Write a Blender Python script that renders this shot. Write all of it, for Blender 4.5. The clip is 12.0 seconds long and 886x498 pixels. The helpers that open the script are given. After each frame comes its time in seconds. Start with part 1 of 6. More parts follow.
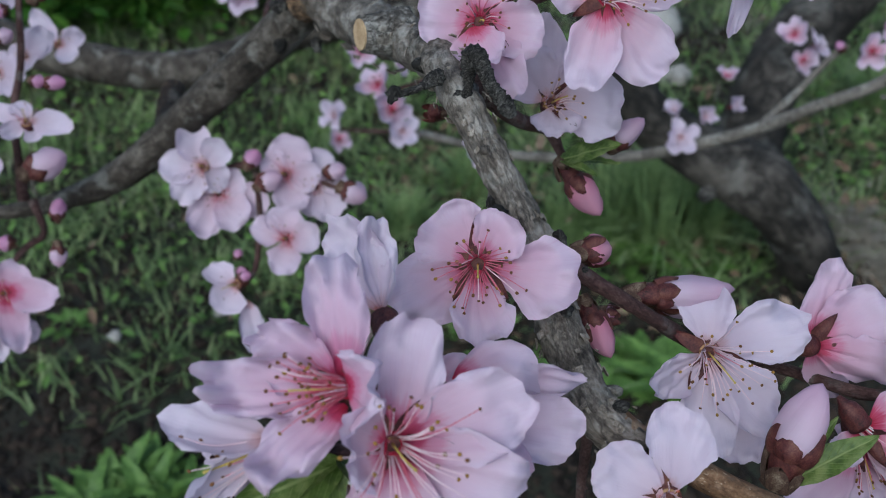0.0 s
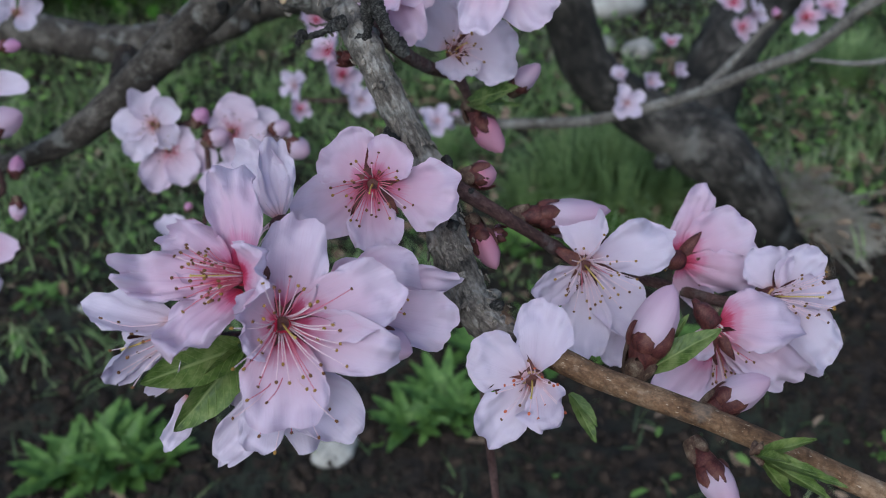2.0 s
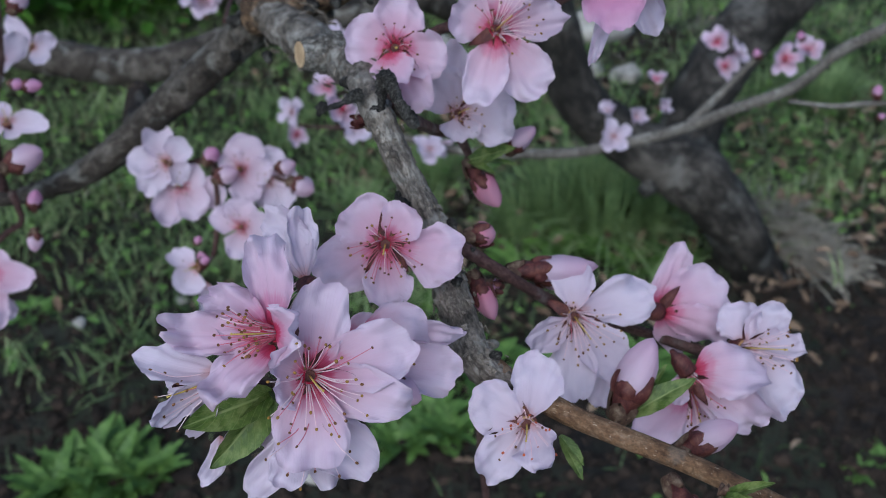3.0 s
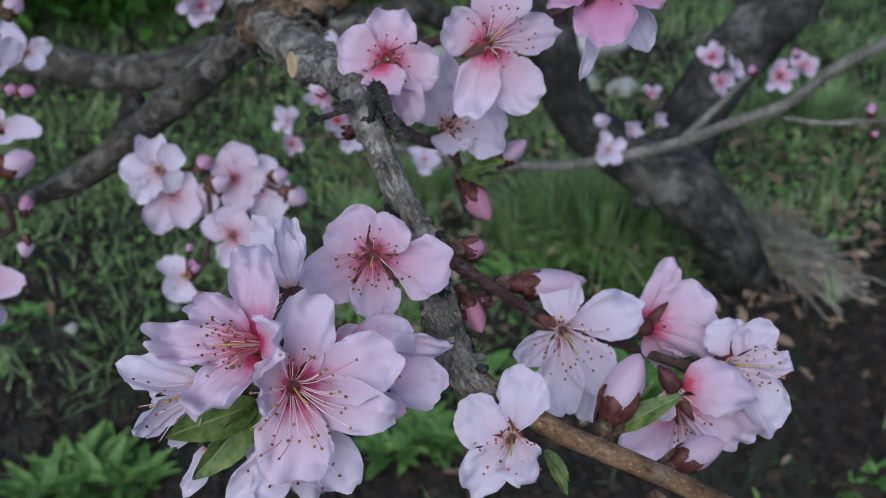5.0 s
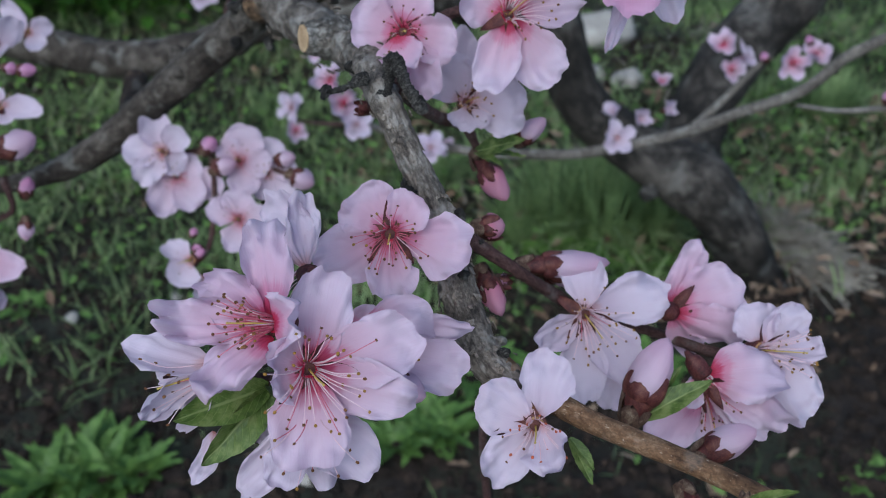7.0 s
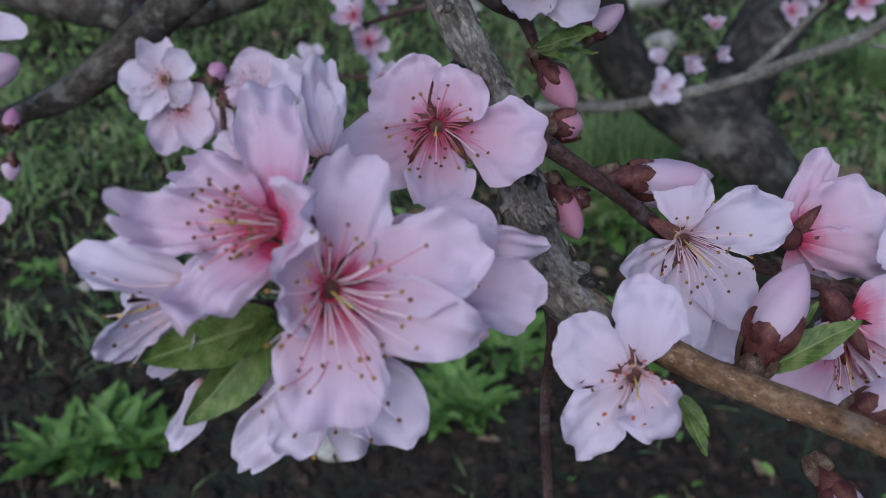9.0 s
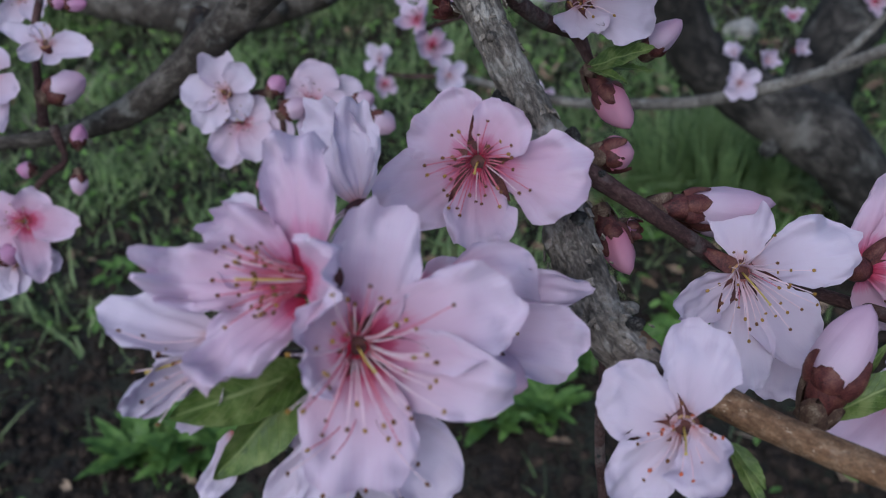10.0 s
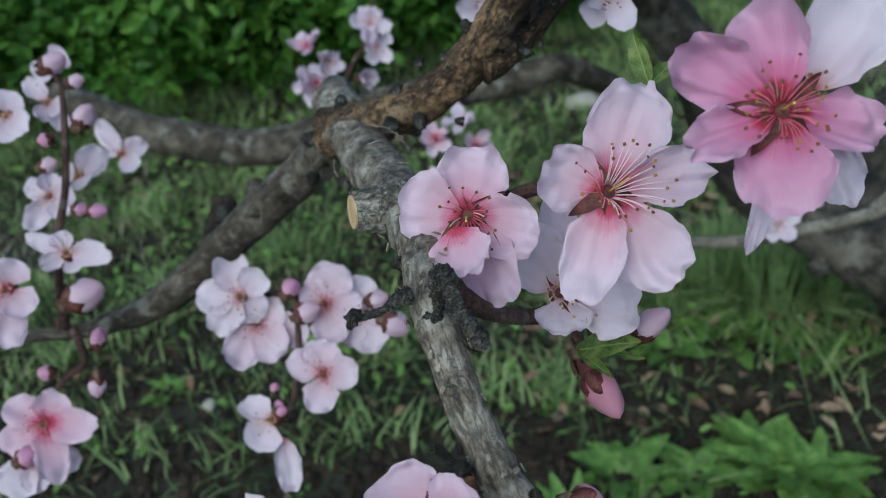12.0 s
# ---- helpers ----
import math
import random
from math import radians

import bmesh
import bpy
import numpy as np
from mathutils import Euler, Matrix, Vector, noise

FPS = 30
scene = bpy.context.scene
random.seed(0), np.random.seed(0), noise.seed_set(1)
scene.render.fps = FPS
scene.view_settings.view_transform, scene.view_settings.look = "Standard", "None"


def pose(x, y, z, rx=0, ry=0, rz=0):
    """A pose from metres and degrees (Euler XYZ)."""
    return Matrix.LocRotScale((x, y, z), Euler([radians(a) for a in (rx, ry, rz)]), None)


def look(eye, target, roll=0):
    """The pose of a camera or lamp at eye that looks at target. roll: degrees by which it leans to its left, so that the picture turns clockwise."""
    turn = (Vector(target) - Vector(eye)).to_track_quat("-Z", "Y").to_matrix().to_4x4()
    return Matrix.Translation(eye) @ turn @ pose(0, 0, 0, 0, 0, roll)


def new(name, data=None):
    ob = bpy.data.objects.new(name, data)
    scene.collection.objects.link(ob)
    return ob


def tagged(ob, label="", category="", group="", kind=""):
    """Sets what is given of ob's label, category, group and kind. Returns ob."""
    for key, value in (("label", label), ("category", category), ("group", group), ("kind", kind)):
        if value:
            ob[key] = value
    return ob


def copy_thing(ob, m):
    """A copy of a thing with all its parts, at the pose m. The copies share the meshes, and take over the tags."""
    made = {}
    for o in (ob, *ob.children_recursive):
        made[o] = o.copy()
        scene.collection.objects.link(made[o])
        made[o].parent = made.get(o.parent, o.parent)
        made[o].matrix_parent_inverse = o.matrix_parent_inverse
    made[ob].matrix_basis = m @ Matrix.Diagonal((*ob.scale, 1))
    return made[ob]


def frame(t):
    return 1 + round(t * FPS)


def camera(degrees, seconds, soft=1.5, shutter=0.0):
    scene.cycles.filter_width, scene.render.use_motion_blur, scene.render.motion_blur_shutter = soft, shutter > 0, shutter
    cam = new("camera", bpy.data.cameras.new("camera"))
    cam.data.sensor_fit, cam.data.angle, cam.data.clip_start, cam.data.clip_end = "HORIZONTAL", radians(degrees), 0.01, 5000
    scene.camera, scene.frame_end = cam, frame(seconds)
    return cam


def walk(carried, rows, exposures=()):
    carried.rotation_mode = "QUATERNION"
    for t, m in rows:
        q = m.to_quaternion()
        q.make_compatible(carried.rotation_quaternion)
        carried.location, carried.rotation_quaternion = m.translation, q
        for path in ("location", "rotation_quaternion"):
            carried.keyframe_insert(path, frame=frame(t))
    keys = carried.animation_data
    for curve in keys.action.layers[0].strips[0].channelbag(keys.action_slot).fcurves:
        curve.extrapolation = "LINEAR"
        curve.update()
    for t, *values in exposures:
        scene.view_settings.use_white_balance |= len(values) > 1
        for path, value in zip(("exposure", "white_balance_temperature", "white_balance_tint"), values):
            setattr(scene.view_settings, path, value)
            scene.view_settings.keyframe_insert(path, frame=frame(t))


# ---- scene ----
cam = camera(50.95, 12.0, soft=1.0)
cam.data.dof.use_dof = True
cam.data.dof.focus_distance = 0.170
cam.data.dof.aperture_fstop = 30.0

# seconds, x, y, z in metres, tilt, lean and turn in degrees
PATH = [
    (0, -0.01374, 0.03662, 0.60843, 54.834, 2.243, 1.267),
    (0.5, -0.01691, 0.03615, 0.60262, 54.595, 2.405, 0.925),
    (1, -0.00808, 0.03046, 0.59554, 54.112, 2.558, 0.626),
    (1.5, 0.00370, 0.01878, 0.60105, 53.592, 2.447, 0.306),
    (2, 0.00273, 0.01155, 0.61150, 53.567, 2.056, -0.125),
    (2.5, 0.00010, 0.00361, 0.62633, 53.861, 1.437, -0.350),
    (3, -0.00092, 0.00004, 0.63149, 54.340, 0.863, -0.351),
    (5, 0.00077, 0.00050, 0.63173, 54.978, 0.048, -0.093),
    (5.5, 0.00001, -0.00001, 0.62999, 55.000, -0.000, 0.000),
    (6, -0.00004, 0.00019, 0.62838, 54.932, -0.072, 0.121),
    (6.5, -0.00151, 0.00364, 0.62637, 54.733, -0.120, 0.124),
    (8.5, -0.00816, 0.01802, 0.60089, 53.775, -0.482, 0.124),
    (9, -0.00988, 0.03633, 0.58642, 53.280, 0.529, 1.216),
    (9.5, -0.01102, 0.04251, 0.58289, 52.940, 1.983, 3.156),
    (10, -0.00472, 0.04497, 0.58961, 52.774, 3.551, 4.813),
    (10.5, 0.00572, 0.04948, 0.59147, 53.126, 4.921, 6.148),
    (11, 0.01728, 0.05455, 0.59680, 53.898, 6.045, 7.105),
    (11.5, 0.01397, 0.06739, 0.61138, 55.460, 6.316, 7.527),
    (12, 0.01062, 0.07581, 0.62194, 57.593, 6.139, 7.454),
]
walk(cam, [(t, pose(x, y, z, rx, ry, rz)) for t, x, y, z, rx, ry, rz in PATH],
     exposures=[(0.0, 0.25, 5530, -3), (3.0, 0.26, 5420, 0), (6.5, 0.27, 5440, 0), (8.5, 0.23, 5440, 2), (9.5, 0.10, 5430, 4), (10.5, 0.14, 5430, 3), (12.0, 0.40, 5680, -12)])

# ---- daylight: shaded orchard under a bright evening sky ----
world = bpy.data.worlds.new("sky")
scene.world = world
world.use_nodes = True
wn, wl = world.node_tree.nodes, world.node_tree.links
sky = wn.new("ShaderNodeTexSky")
sky.sky_type = "NISHITA"
sky.sun_disc = False
sky.sun_elevation = radians(45)
sky.sun_rotation = radians(201)
sky.air_density, sky.dust_density, sky.ozone_density = 1.0, 3.0, 1.5
wl.new(sky.outputs["Color"], wn["Background"].inputs["Color"])
wn["Background"].inputs["Strength"].default_value = 0.12

sun_data = bpy.data.lights.new("sun", "SUN")
sun_data.energy = 1.35
sun_data.angle = radians(60)
sun_data.color = (1.0, 0.945, 0.91)
sun = new("sun", sun_data)
sun.matrix_world = look((-0.6, -2.5, 3.1), (0.1, 0.3, 0.4))


# ---- materials ----
def material(name):
    m = bpy.data.materials.new(name)
    m.use_nodes = True
    return m, m.node_tree.nodes, m.node_tree.links, m.node_tree.nodes["Principled BSDF"]


def ramp(n, stops, interp="LINEAR"):
    r = n.new("ShaderNodeValToRGB")
    r.color_ramp.interpolation = interp
    while len(r.color_ramp.elements) < len(stops):
        r.color_ramp.elements.new(0.5)
    for e, (p, c) in zip(r.color_ramp.elements, stops):
        e.position, e.color = p, (*c, 1)
    return r


def noise_tex(n, l, vec, scale, detail=4.0, rough=0.55, distort=0.0):
    t = n.new("ShaderNodeTexNoise")
    t.inputs["Scale"].default_value = scale
    t.inputs["Detail"].default_value = detail
    t.inputs["Roughness"].default_value = rough
    t.inputs["Distortion"].default_value = distort
    if vec is not None:
        l.new(vec, t.inputs["Vector"])
    return t.outputs["Fac"]


def math_node(n, l, op, a, b):
    m = n.new("ShaderNodeMath")
    m.operation = op
    for socket, v in zip(m.inputs, (a, b)):
        if isinstance(v, (int, float)):
            socket.default_value = v
        else:
            l.new(v, socket)
    return m.outputs[0]


def mix_colour(n, l, fac, a, b, blend="MIX"):
    m = n.new("ShaderNodeMix")
    m.data_type, m.blend_type = "RGBA", blend
    for socket, v in ((m.inputs[0], fac), (m.inputs[6], a), (m.inputs[7], b)):
        if isinstance(v, (int, float)):
            socket.default_value = v
        elif isinstance(v, tuple):
            socket.default_value = (*v, 1)
        else:
            l.new(v, socket)
    return m.outputs[2]


def bump(n, l, height, strength, distance, onto):
    b = n.new("ShaderNodeBump")
    b.inputs["Strength"].default_value = strength
    b.inputs["Distance"].default_value = distance
    l.new(height, b.inputs["Height"])
    l.new(b.outputs["Normal"], onto)
    return b


def petal_material(name, stops, vein, translucent=0.46):
    """Thin petal: colour runs from claw to tip along the UV, with branching veins and a soft transmission."""
    m, n, l, p = material(name)
    uv = n.new("ShaderNodeUVMap")
    sep = n.new("ShaderNodeSeparateXYZ")
    l.new(uv.outputs[0], sep.inputs[0])
    obj = n.new("ShaderNodeTexCoord")
    blotch = noise_tex(n, l, obj.outputs["Object"], 160, 3)
    # veins fan out from the claw: stretched noise over (angle, length)
    stretch = n.new("ShaderNodeMapping")
    stretch.inputs["Scale"].default_value = (2.2, 30, 1)
    l.new(uv.outputs[0], stretch.inputs[0])
    streak = noise_tex(n, l, stretch.outputs[0], 1.0, 3, 0.6, 0.4)
    along = math_node(n, l, "ADD", sep.outputs["X"], math_node(n, l, "MULTIPLY", math_node(n, l, "SUBTRACT", blotch, 0.5), 0.30))
    along = math_node(n, l, "ADD", along, math_node(n, l, "MULTIPLY", math_node(n, l, "SUBTRACT", streak, 0.5), 0.22))
    r = ramp(n, stops, "EASE")
    l.new(along, r.inputs[0])
    vr = ramp(n, [(0.50, (0, 0, 0)), (0.72, (1, 1, 1))])
    l.new(streak, vr.inputs[0])
    outer = math_node(n, l, "MINIMUM", math_node(n, l, "MULTIPLY", sep.outputs["X"], sep.outputs["X"]), 0.5)
    faint = math_node(n, l, "MULTIPLY", vr.outputs[0], math_node(n, l, "MULTIPLY", outer, 0.7))
    info = n.new("ShaderNodeObjectInfo")
    colour = mix_colour(n, l, faint, r.outputs[0], vein)
    tint = math_node(n, l, "MULTIPLY", info.outputs["Random"], math_node(n, l, "MULTIPLY", outer, 0.4))
    colour = mix_colour(n, l, tint, colour, vein)
    l.new(colour, p.inputs["Base Color"])
    p.inputs["Roughness"].default_value = 0.55
    p.inputs["Specular IOR Level"].default_value = 0.25
    p.inputs["Sheen Weight"].default_value = 0.08
    trans = n.new("ShaderNodeBsdfTranslucent")
    l.new(colour, trans.inputs["Color"])
    mixer = n.new("ShaderNodeMixShader")
    mixer.inputs[0].default_value = translucent
    l.new(p.outputs[0], mixer.inputs[1])
    l.new(trans.outputs[0], mixer.inputs[2])
    l.new(mixer.outputs[0], n["Material Output"].inputs["Surface"])
    bump(n, l, math_node(n, l, "ADD", streak, math_node(n, l, "MULTIPLY", blotch, 0.8)), 0.22, 0.0007, p.inputs["Normal"])
    return m


PETAL_PALE = petal_material("petal_pale", [(0, (0.42, 0.012, 0.05)), (0.12, (0.54, 0.07, 0.155)), (0.23, (0.65, 0.29, 0.42)), (0.39, (0.70, 0.49, 0.61)), (0.85, (0.74, 0.63, 0.75))], (0.64, 0.44, 0.59))
PETAL_WHITE = petal_material("petal_white", [(0, (0.45, 0.16, 0.14)), (0.08, (0.62, 0.41, 0.46)), (0.22, (0.69, 0.565, 0.67)), (0.75, (0.735, 0.65, 0.76))], (0.66, 0.50, 0.63))
PETAL_BLUSH = petal_material("petal_blush", [(0, (0.42, 0.018, 0.06)), (0.11, (0.53, 0.07, 0.15)), (0.22, (0.63, 0.245, 0.385)), (0.38, (0.675, 0.44, 0.57)), (0.92, (0.74, 0.605, 0.73))], (0.63, 0.38, 0.54))
PETAL_PINK = petal_material("petal_pink", [(0, (0.36, 0.008, 0.04)), (0.13, (0.52, 0.05, 0.14)), (0.24, (0.63, 0.27, 0.43)), (0.42, (0.68, 0.46, 0.60)), (0.9, (0.74, 0.625, 0.75))], (0.63, 0.38, 0.54))
BUD_PINK = petal_material("bud_pink", [(0, (0.58, 0.24, 0.37)), (0.5, (0.66, 0.33, 0.45)), (1, (0.68, 0.22, 0.32))], (0.62, 0.26, 0.40))
PETAL_FAR = petal_material("petal_soft", [(0, (0.42, 0.10, 0.12)), (0.09, (0.58, 0.26, 0.32)), (0.20, (0.66, 0.44, 0.545)), (0.40, (0.69, 0.54, 0.645)), (0.9, (0.735, 0.63, 0.745))], (0.64, 0.44, 0.59))
PETAL_ROSE = petal_material("petal_rose", [(0, (0.25, 0.003, 0.018)), (0.15, (0.45, 0.03, 0.09)), (0.28, (0.59, 0.18, 0.36)), (0.55, (0.63, 0.31, 0.505)), (1, (0.67, 0.45, 0.62))], (0.58, 0.23, 0.45))


def speckled(name, stops, scale, rough=0.6, relief=0.3, distance=0.0005, spread=None, translucent=0.0, fine=8.0, island=0.0):
    """A ramp over two octaves of noise in object space, with relief."""
    m, n, l, p = material(name)
    co = n.new("ShaderNodeTexCoord").outputs["Object"]
    if spread:
        mp = n.new("ShaderNodeMapping")
        mp.inputs["Scale"].default_value = spread
        l.new(co, mp.inputs[0])
        co = mp.outputs[0]
    big = noise_tex(n, l, co, scale, 5, 0.6)
    small = noise_tex(n, l, co, scale * fine, 4, 0.6)
    f = math_node(n, l, "ADD", math_node(n, l, "MULTIPLY", big, 0.65), math_node(n, l, "MULTIPLY", small, 0.35))
    if island:
        each = n.new("ShaderNodeNewGeometry").outputs["Random Per Island"]
        f = math_node(n, l, "ADD", f, math_node(n, l, "MULTIPLY", math_node(n, l, "SUBTRACT", each, 0.5), island))
    r = ramp(n, stops)
    l.new(f, r.inputs[0])
    l.new(r.outputs[0], p.inputs["Base Color"])
    p.inputs["Roughness"].default_value = rough
    p.inputs["Specular IOR Level"].default_value = 0.3
    bump(n, l, f, relief, distance, p.inputs["Normal"])
    if translucent:
        trans = n.new("ShaderNodeBsdfTranslucent")
        l.new(r.outputs[0], trans.inputs["Color"])
        mixer = n.new("ShaderNodeMixShader")
        mixer.inputs[0].default_value = translucent
        l.new(p.outputs[0], mixer.inputs[1])
        l.new(trans.outputs[0], mixer.inputs[2])
        l.new(mixer.outputs[0], n["Material Output"].inputs["Surface"])
    return m


def bark_material(name, dark, mid, light, scale, crack=0.9, lichen=0.35, flecks=0.0, relief=0.7, patches=150):
    """Bark on the stem's UV (x round, y along): ragged furrows, flakes, lichen patches, pale flecks, fine grain."""
    m, n, l, p = material(name)
    tc = n.new("ShaderNodeTexCoord")
    co = tc.outputs["Object"]
    uvm = n.new("ShaderNodeMapping")
    uvm.inputs["Scale"].default_value = (scale * 1.1, scale * 0.85, 1.0)
    l.new(tc.outputs["UV"], uvm.inputs[0])
    furrow = noise_tex(n, l, uvm.outputs[0], 1.0, 7, 0.68, 0.15)
    ridge = math_node(n, l, "ABSOLUTE", math_node(n, l, "SUBTRACT", furrow, 0.5), 0.0)
    cr = ramp(n, [(0.0, (0, 0, 0)), (0.045, (1, 1, 1))])
    l.new(ridge, cr.inputs[0])
    flake = noise_tex(n, l, uvm.outputs[0], 2.3, 5, 0.7, 0.3)
    big = noise_tex(n, l, co, patches * 0.6, 4)
    grain = noise_tex(n, l, co, 1100, 5, 0.7)
    blend = math_node(n, l, "ADD", math_node(n, l, "MULTIPLY", big, 0.44), math_node(n, l, "MULTIPLY", flake, 0.38))
    blend = math_node(n, l, "ADD", blend, math_node(n, l, "MULTIPLY", grain, 0.18))
    tone = ramp(n, [(0.40, dark), (0.50, mid), (0.61, light)])
    l.new(blend, tone.inputs[0])
    gap = math_node(n, l, "MULTIPLY", math_node(n, l, "SUBTRACT", 1.0, cr.outputs[0]), crack)
    colour = mix_colour(n, l, gap, tone.outputs[0], tuple(c * 0.4 for c in dark))
    patch = ramp(n, [(0.56, (0, 0, 0)), (0.64, (1, 1, 1))])
    l.new(noise_tex(n, l, co, patches, 6, 0.6), patch.inputs[0])
    colour = mix_colour(n, l, math_node(n, l, "MULTIPLY", patch.outputs[0], lichen), colour, (0.38, 0.37, 0.34))
    if flecks:
        fm = n.new("ShaderNodeMapping")
        fm.inputs["Scale"].default_value = (22, 12, 1)
        l.new(tc.outputs["UV"], fm.inputs[0])
        fr = ramp(n, [(0.66, (0, 0, 0)), (0.70, (1, 1, 1))])
        l.new(noise_tex(n, l, fm.outputs[0], 1.0, 2, 0.5), fr.inputs[0])
        colour = mix_colour(n, l, math_node(n, l, "MULTIPLY", fr.outputs[0], flecks), colour, (0.50, 0.40, 0.30))
    l.new(colour, p.inputs["Base Color"])
    p.inputs["Roughness"].default_value = 0.8
    p.inputs["Specular IOR Level"].default_value = 0.25
    height = math_node(n, l, "ADD", math_node(n, l, "MULTIPLY", cr.outputs[0], 0.35), math_node(n, l, "MULTIPLY", flake, 1.1))
    height = math_node(n, l, "ADD", height, math_node(n, l, "MULTIPLY", grain, 0.4))
    bump(n, l, height, relief, 0.0013, p.inputs["Normal"])
    return m


BARK = bark_material("weathered_bark", (0.050, 0.040, 0.033), (0.190, 0.158, 0.132), (0.37, 0.335, 0.30), 6.0, 0.45, 0.4, 0.0, 0.8)
BARK_FLAKE = speckled("bark_flake", [(0.34, (0.05, 0.040, 0.033)), (0.5, (0.19, 0.155, 0.125)), (0.68, (0.38, 0.34, 0.30))], 500, 0.85)
BARK_LICHEN = bark_material("lichen_bark", (0.045, 0.037, 0.031), (0.19, 0.17, 0.15), (0.45, 0.44, 0.42), 8.0, 0.7, 0.7)
BARK_PALE = bark_material("pale_twig_bark", (0.05, 0.042, 0.036), (0.135, 0.118, 0.103), (0.25, 0.225, 0.20), 3.0, 0.3, 0.3, 0.0, 0.5, 80)
BARK_LIMB = bark_material("grey_limb_bark", (0.013, 0.010, 0.008), (0.052, 0.042, 0.034), (0.145, 0.126, 0.108), 4.0, 0.3, 0.3, 0.0, 0.7, 80)
BARK_TRUNK = bark_material("dark_trunk_bark", (0.007, 0.0057, 0.0047), (0.032, 0.027, 0.023), (0.105, 0.091, 0.079), 5.0, 0.8, 0.14, 0.0, 0.9, 22)
BARK_SHOOT = bark_material("brown_shoot_bark", (0.050, 0.025, 0.013), (0.150, 0.082, 0.043), (0.29, 0.19, 0.118), 4.0, 0.35, 0.12, 0.65, 0.45)
BARK_OLD = bark_material("brown_branch_bark", (0.008, 0.006, 0.005), (0.062, 0.038, 0.024), (0.26, 0.165, 0.095), 6.0, 0.6, 0.15, 0.25, 0.9, 60)
BARK_TWIG = bark_material("purple_twig_bark", (0.04, 0.018, 0.016), (0.09, 0.045, 0.042), (0.16, 0.095, 0.085), 5.0, 0.4, 0.2, 0.15)
DEADWOOD = bark_material("black_deadwood", (0.006, 0.005, 0.005), (0.035, 0.031, 0.028), (0.19, 0.175, 0.16), 6.0, 0.9, 0.12)
CUT_WOOD = speckled("cut_wood", [(0.3, (0.30, 0.19, 0.10)), (0.6, (0.50, 0.36, 0.22))], 300, 0.8)
CALYX = speckled("calyx_red", [(0.34, (0.016, 0.005, 0.005)), (0.48, (0.068, 0.016, 0.016)), (0.60, (0.12, 0.042, 0.032)), (0.76, (0.17, 0.10, 0.062))], 420, 0.55, 0.6, 0.0005)
THROAT = speckled("throat_crimson", [(0.35, (0.34, 0.010, 0.035)), (0.65, (0.52, 0.03, 0.08))], 700, 0.9)
THROAT_PALE = speckled("throat_olive", [(0.3, (0.30, 0.16, 0.07)), (0.7, (0.46, 0.28, 0.14))], 500, 0.5)
SCALE = speckled("bud_scale", [(0.34, (0.025, 0.012, 0.009)), (0.5, (0.075, 0.040, 0.026)), (0.64, (0.17, 0.125, 0.088)), (0.78, (0.32, 0.265, 0.20))], 500, 0.75)
FILAMENT = speckled("filament_pink", [(0.3, (0.80, 0.52, 0.60)), (0.7, (0.88, 0.76, 0.80))], 400, 0.5, translucent=0.2)
FILAMENT_RED = speckled("filament_crimson", [(0.3, (0.55, 0.07, 0.13)), (0.7, (0.72, 0.26, 0.34))], 400, 0.5, translucent=0.2)
ANTHER_GOLD = speckled("anther_gold", [(0.3, (0.20, 0.095, 0.018)), (0.7, (0.37, 0.21, 0.045))], 900, 0.8)
ANTHER_BROWN = speckled("anther_brown", [(0.3, (0.08, 0.028, 0.015)), (0.7, (0.22, 0.10, 0.035))], 900, 0.8)
ANTHER_RUST = speckled("anther_rust", [(0.3, (0.35, 0.06, 0.03)), (0.7, (0.48, 0.13, 0.06))], 900, 0.8)
PISTIL = speckled("pistil_yellow", [(0.3, (0.50, 0.36, 0.06)), (0.7, (0.66, 0.50, 0.14))], 500, 0.6)


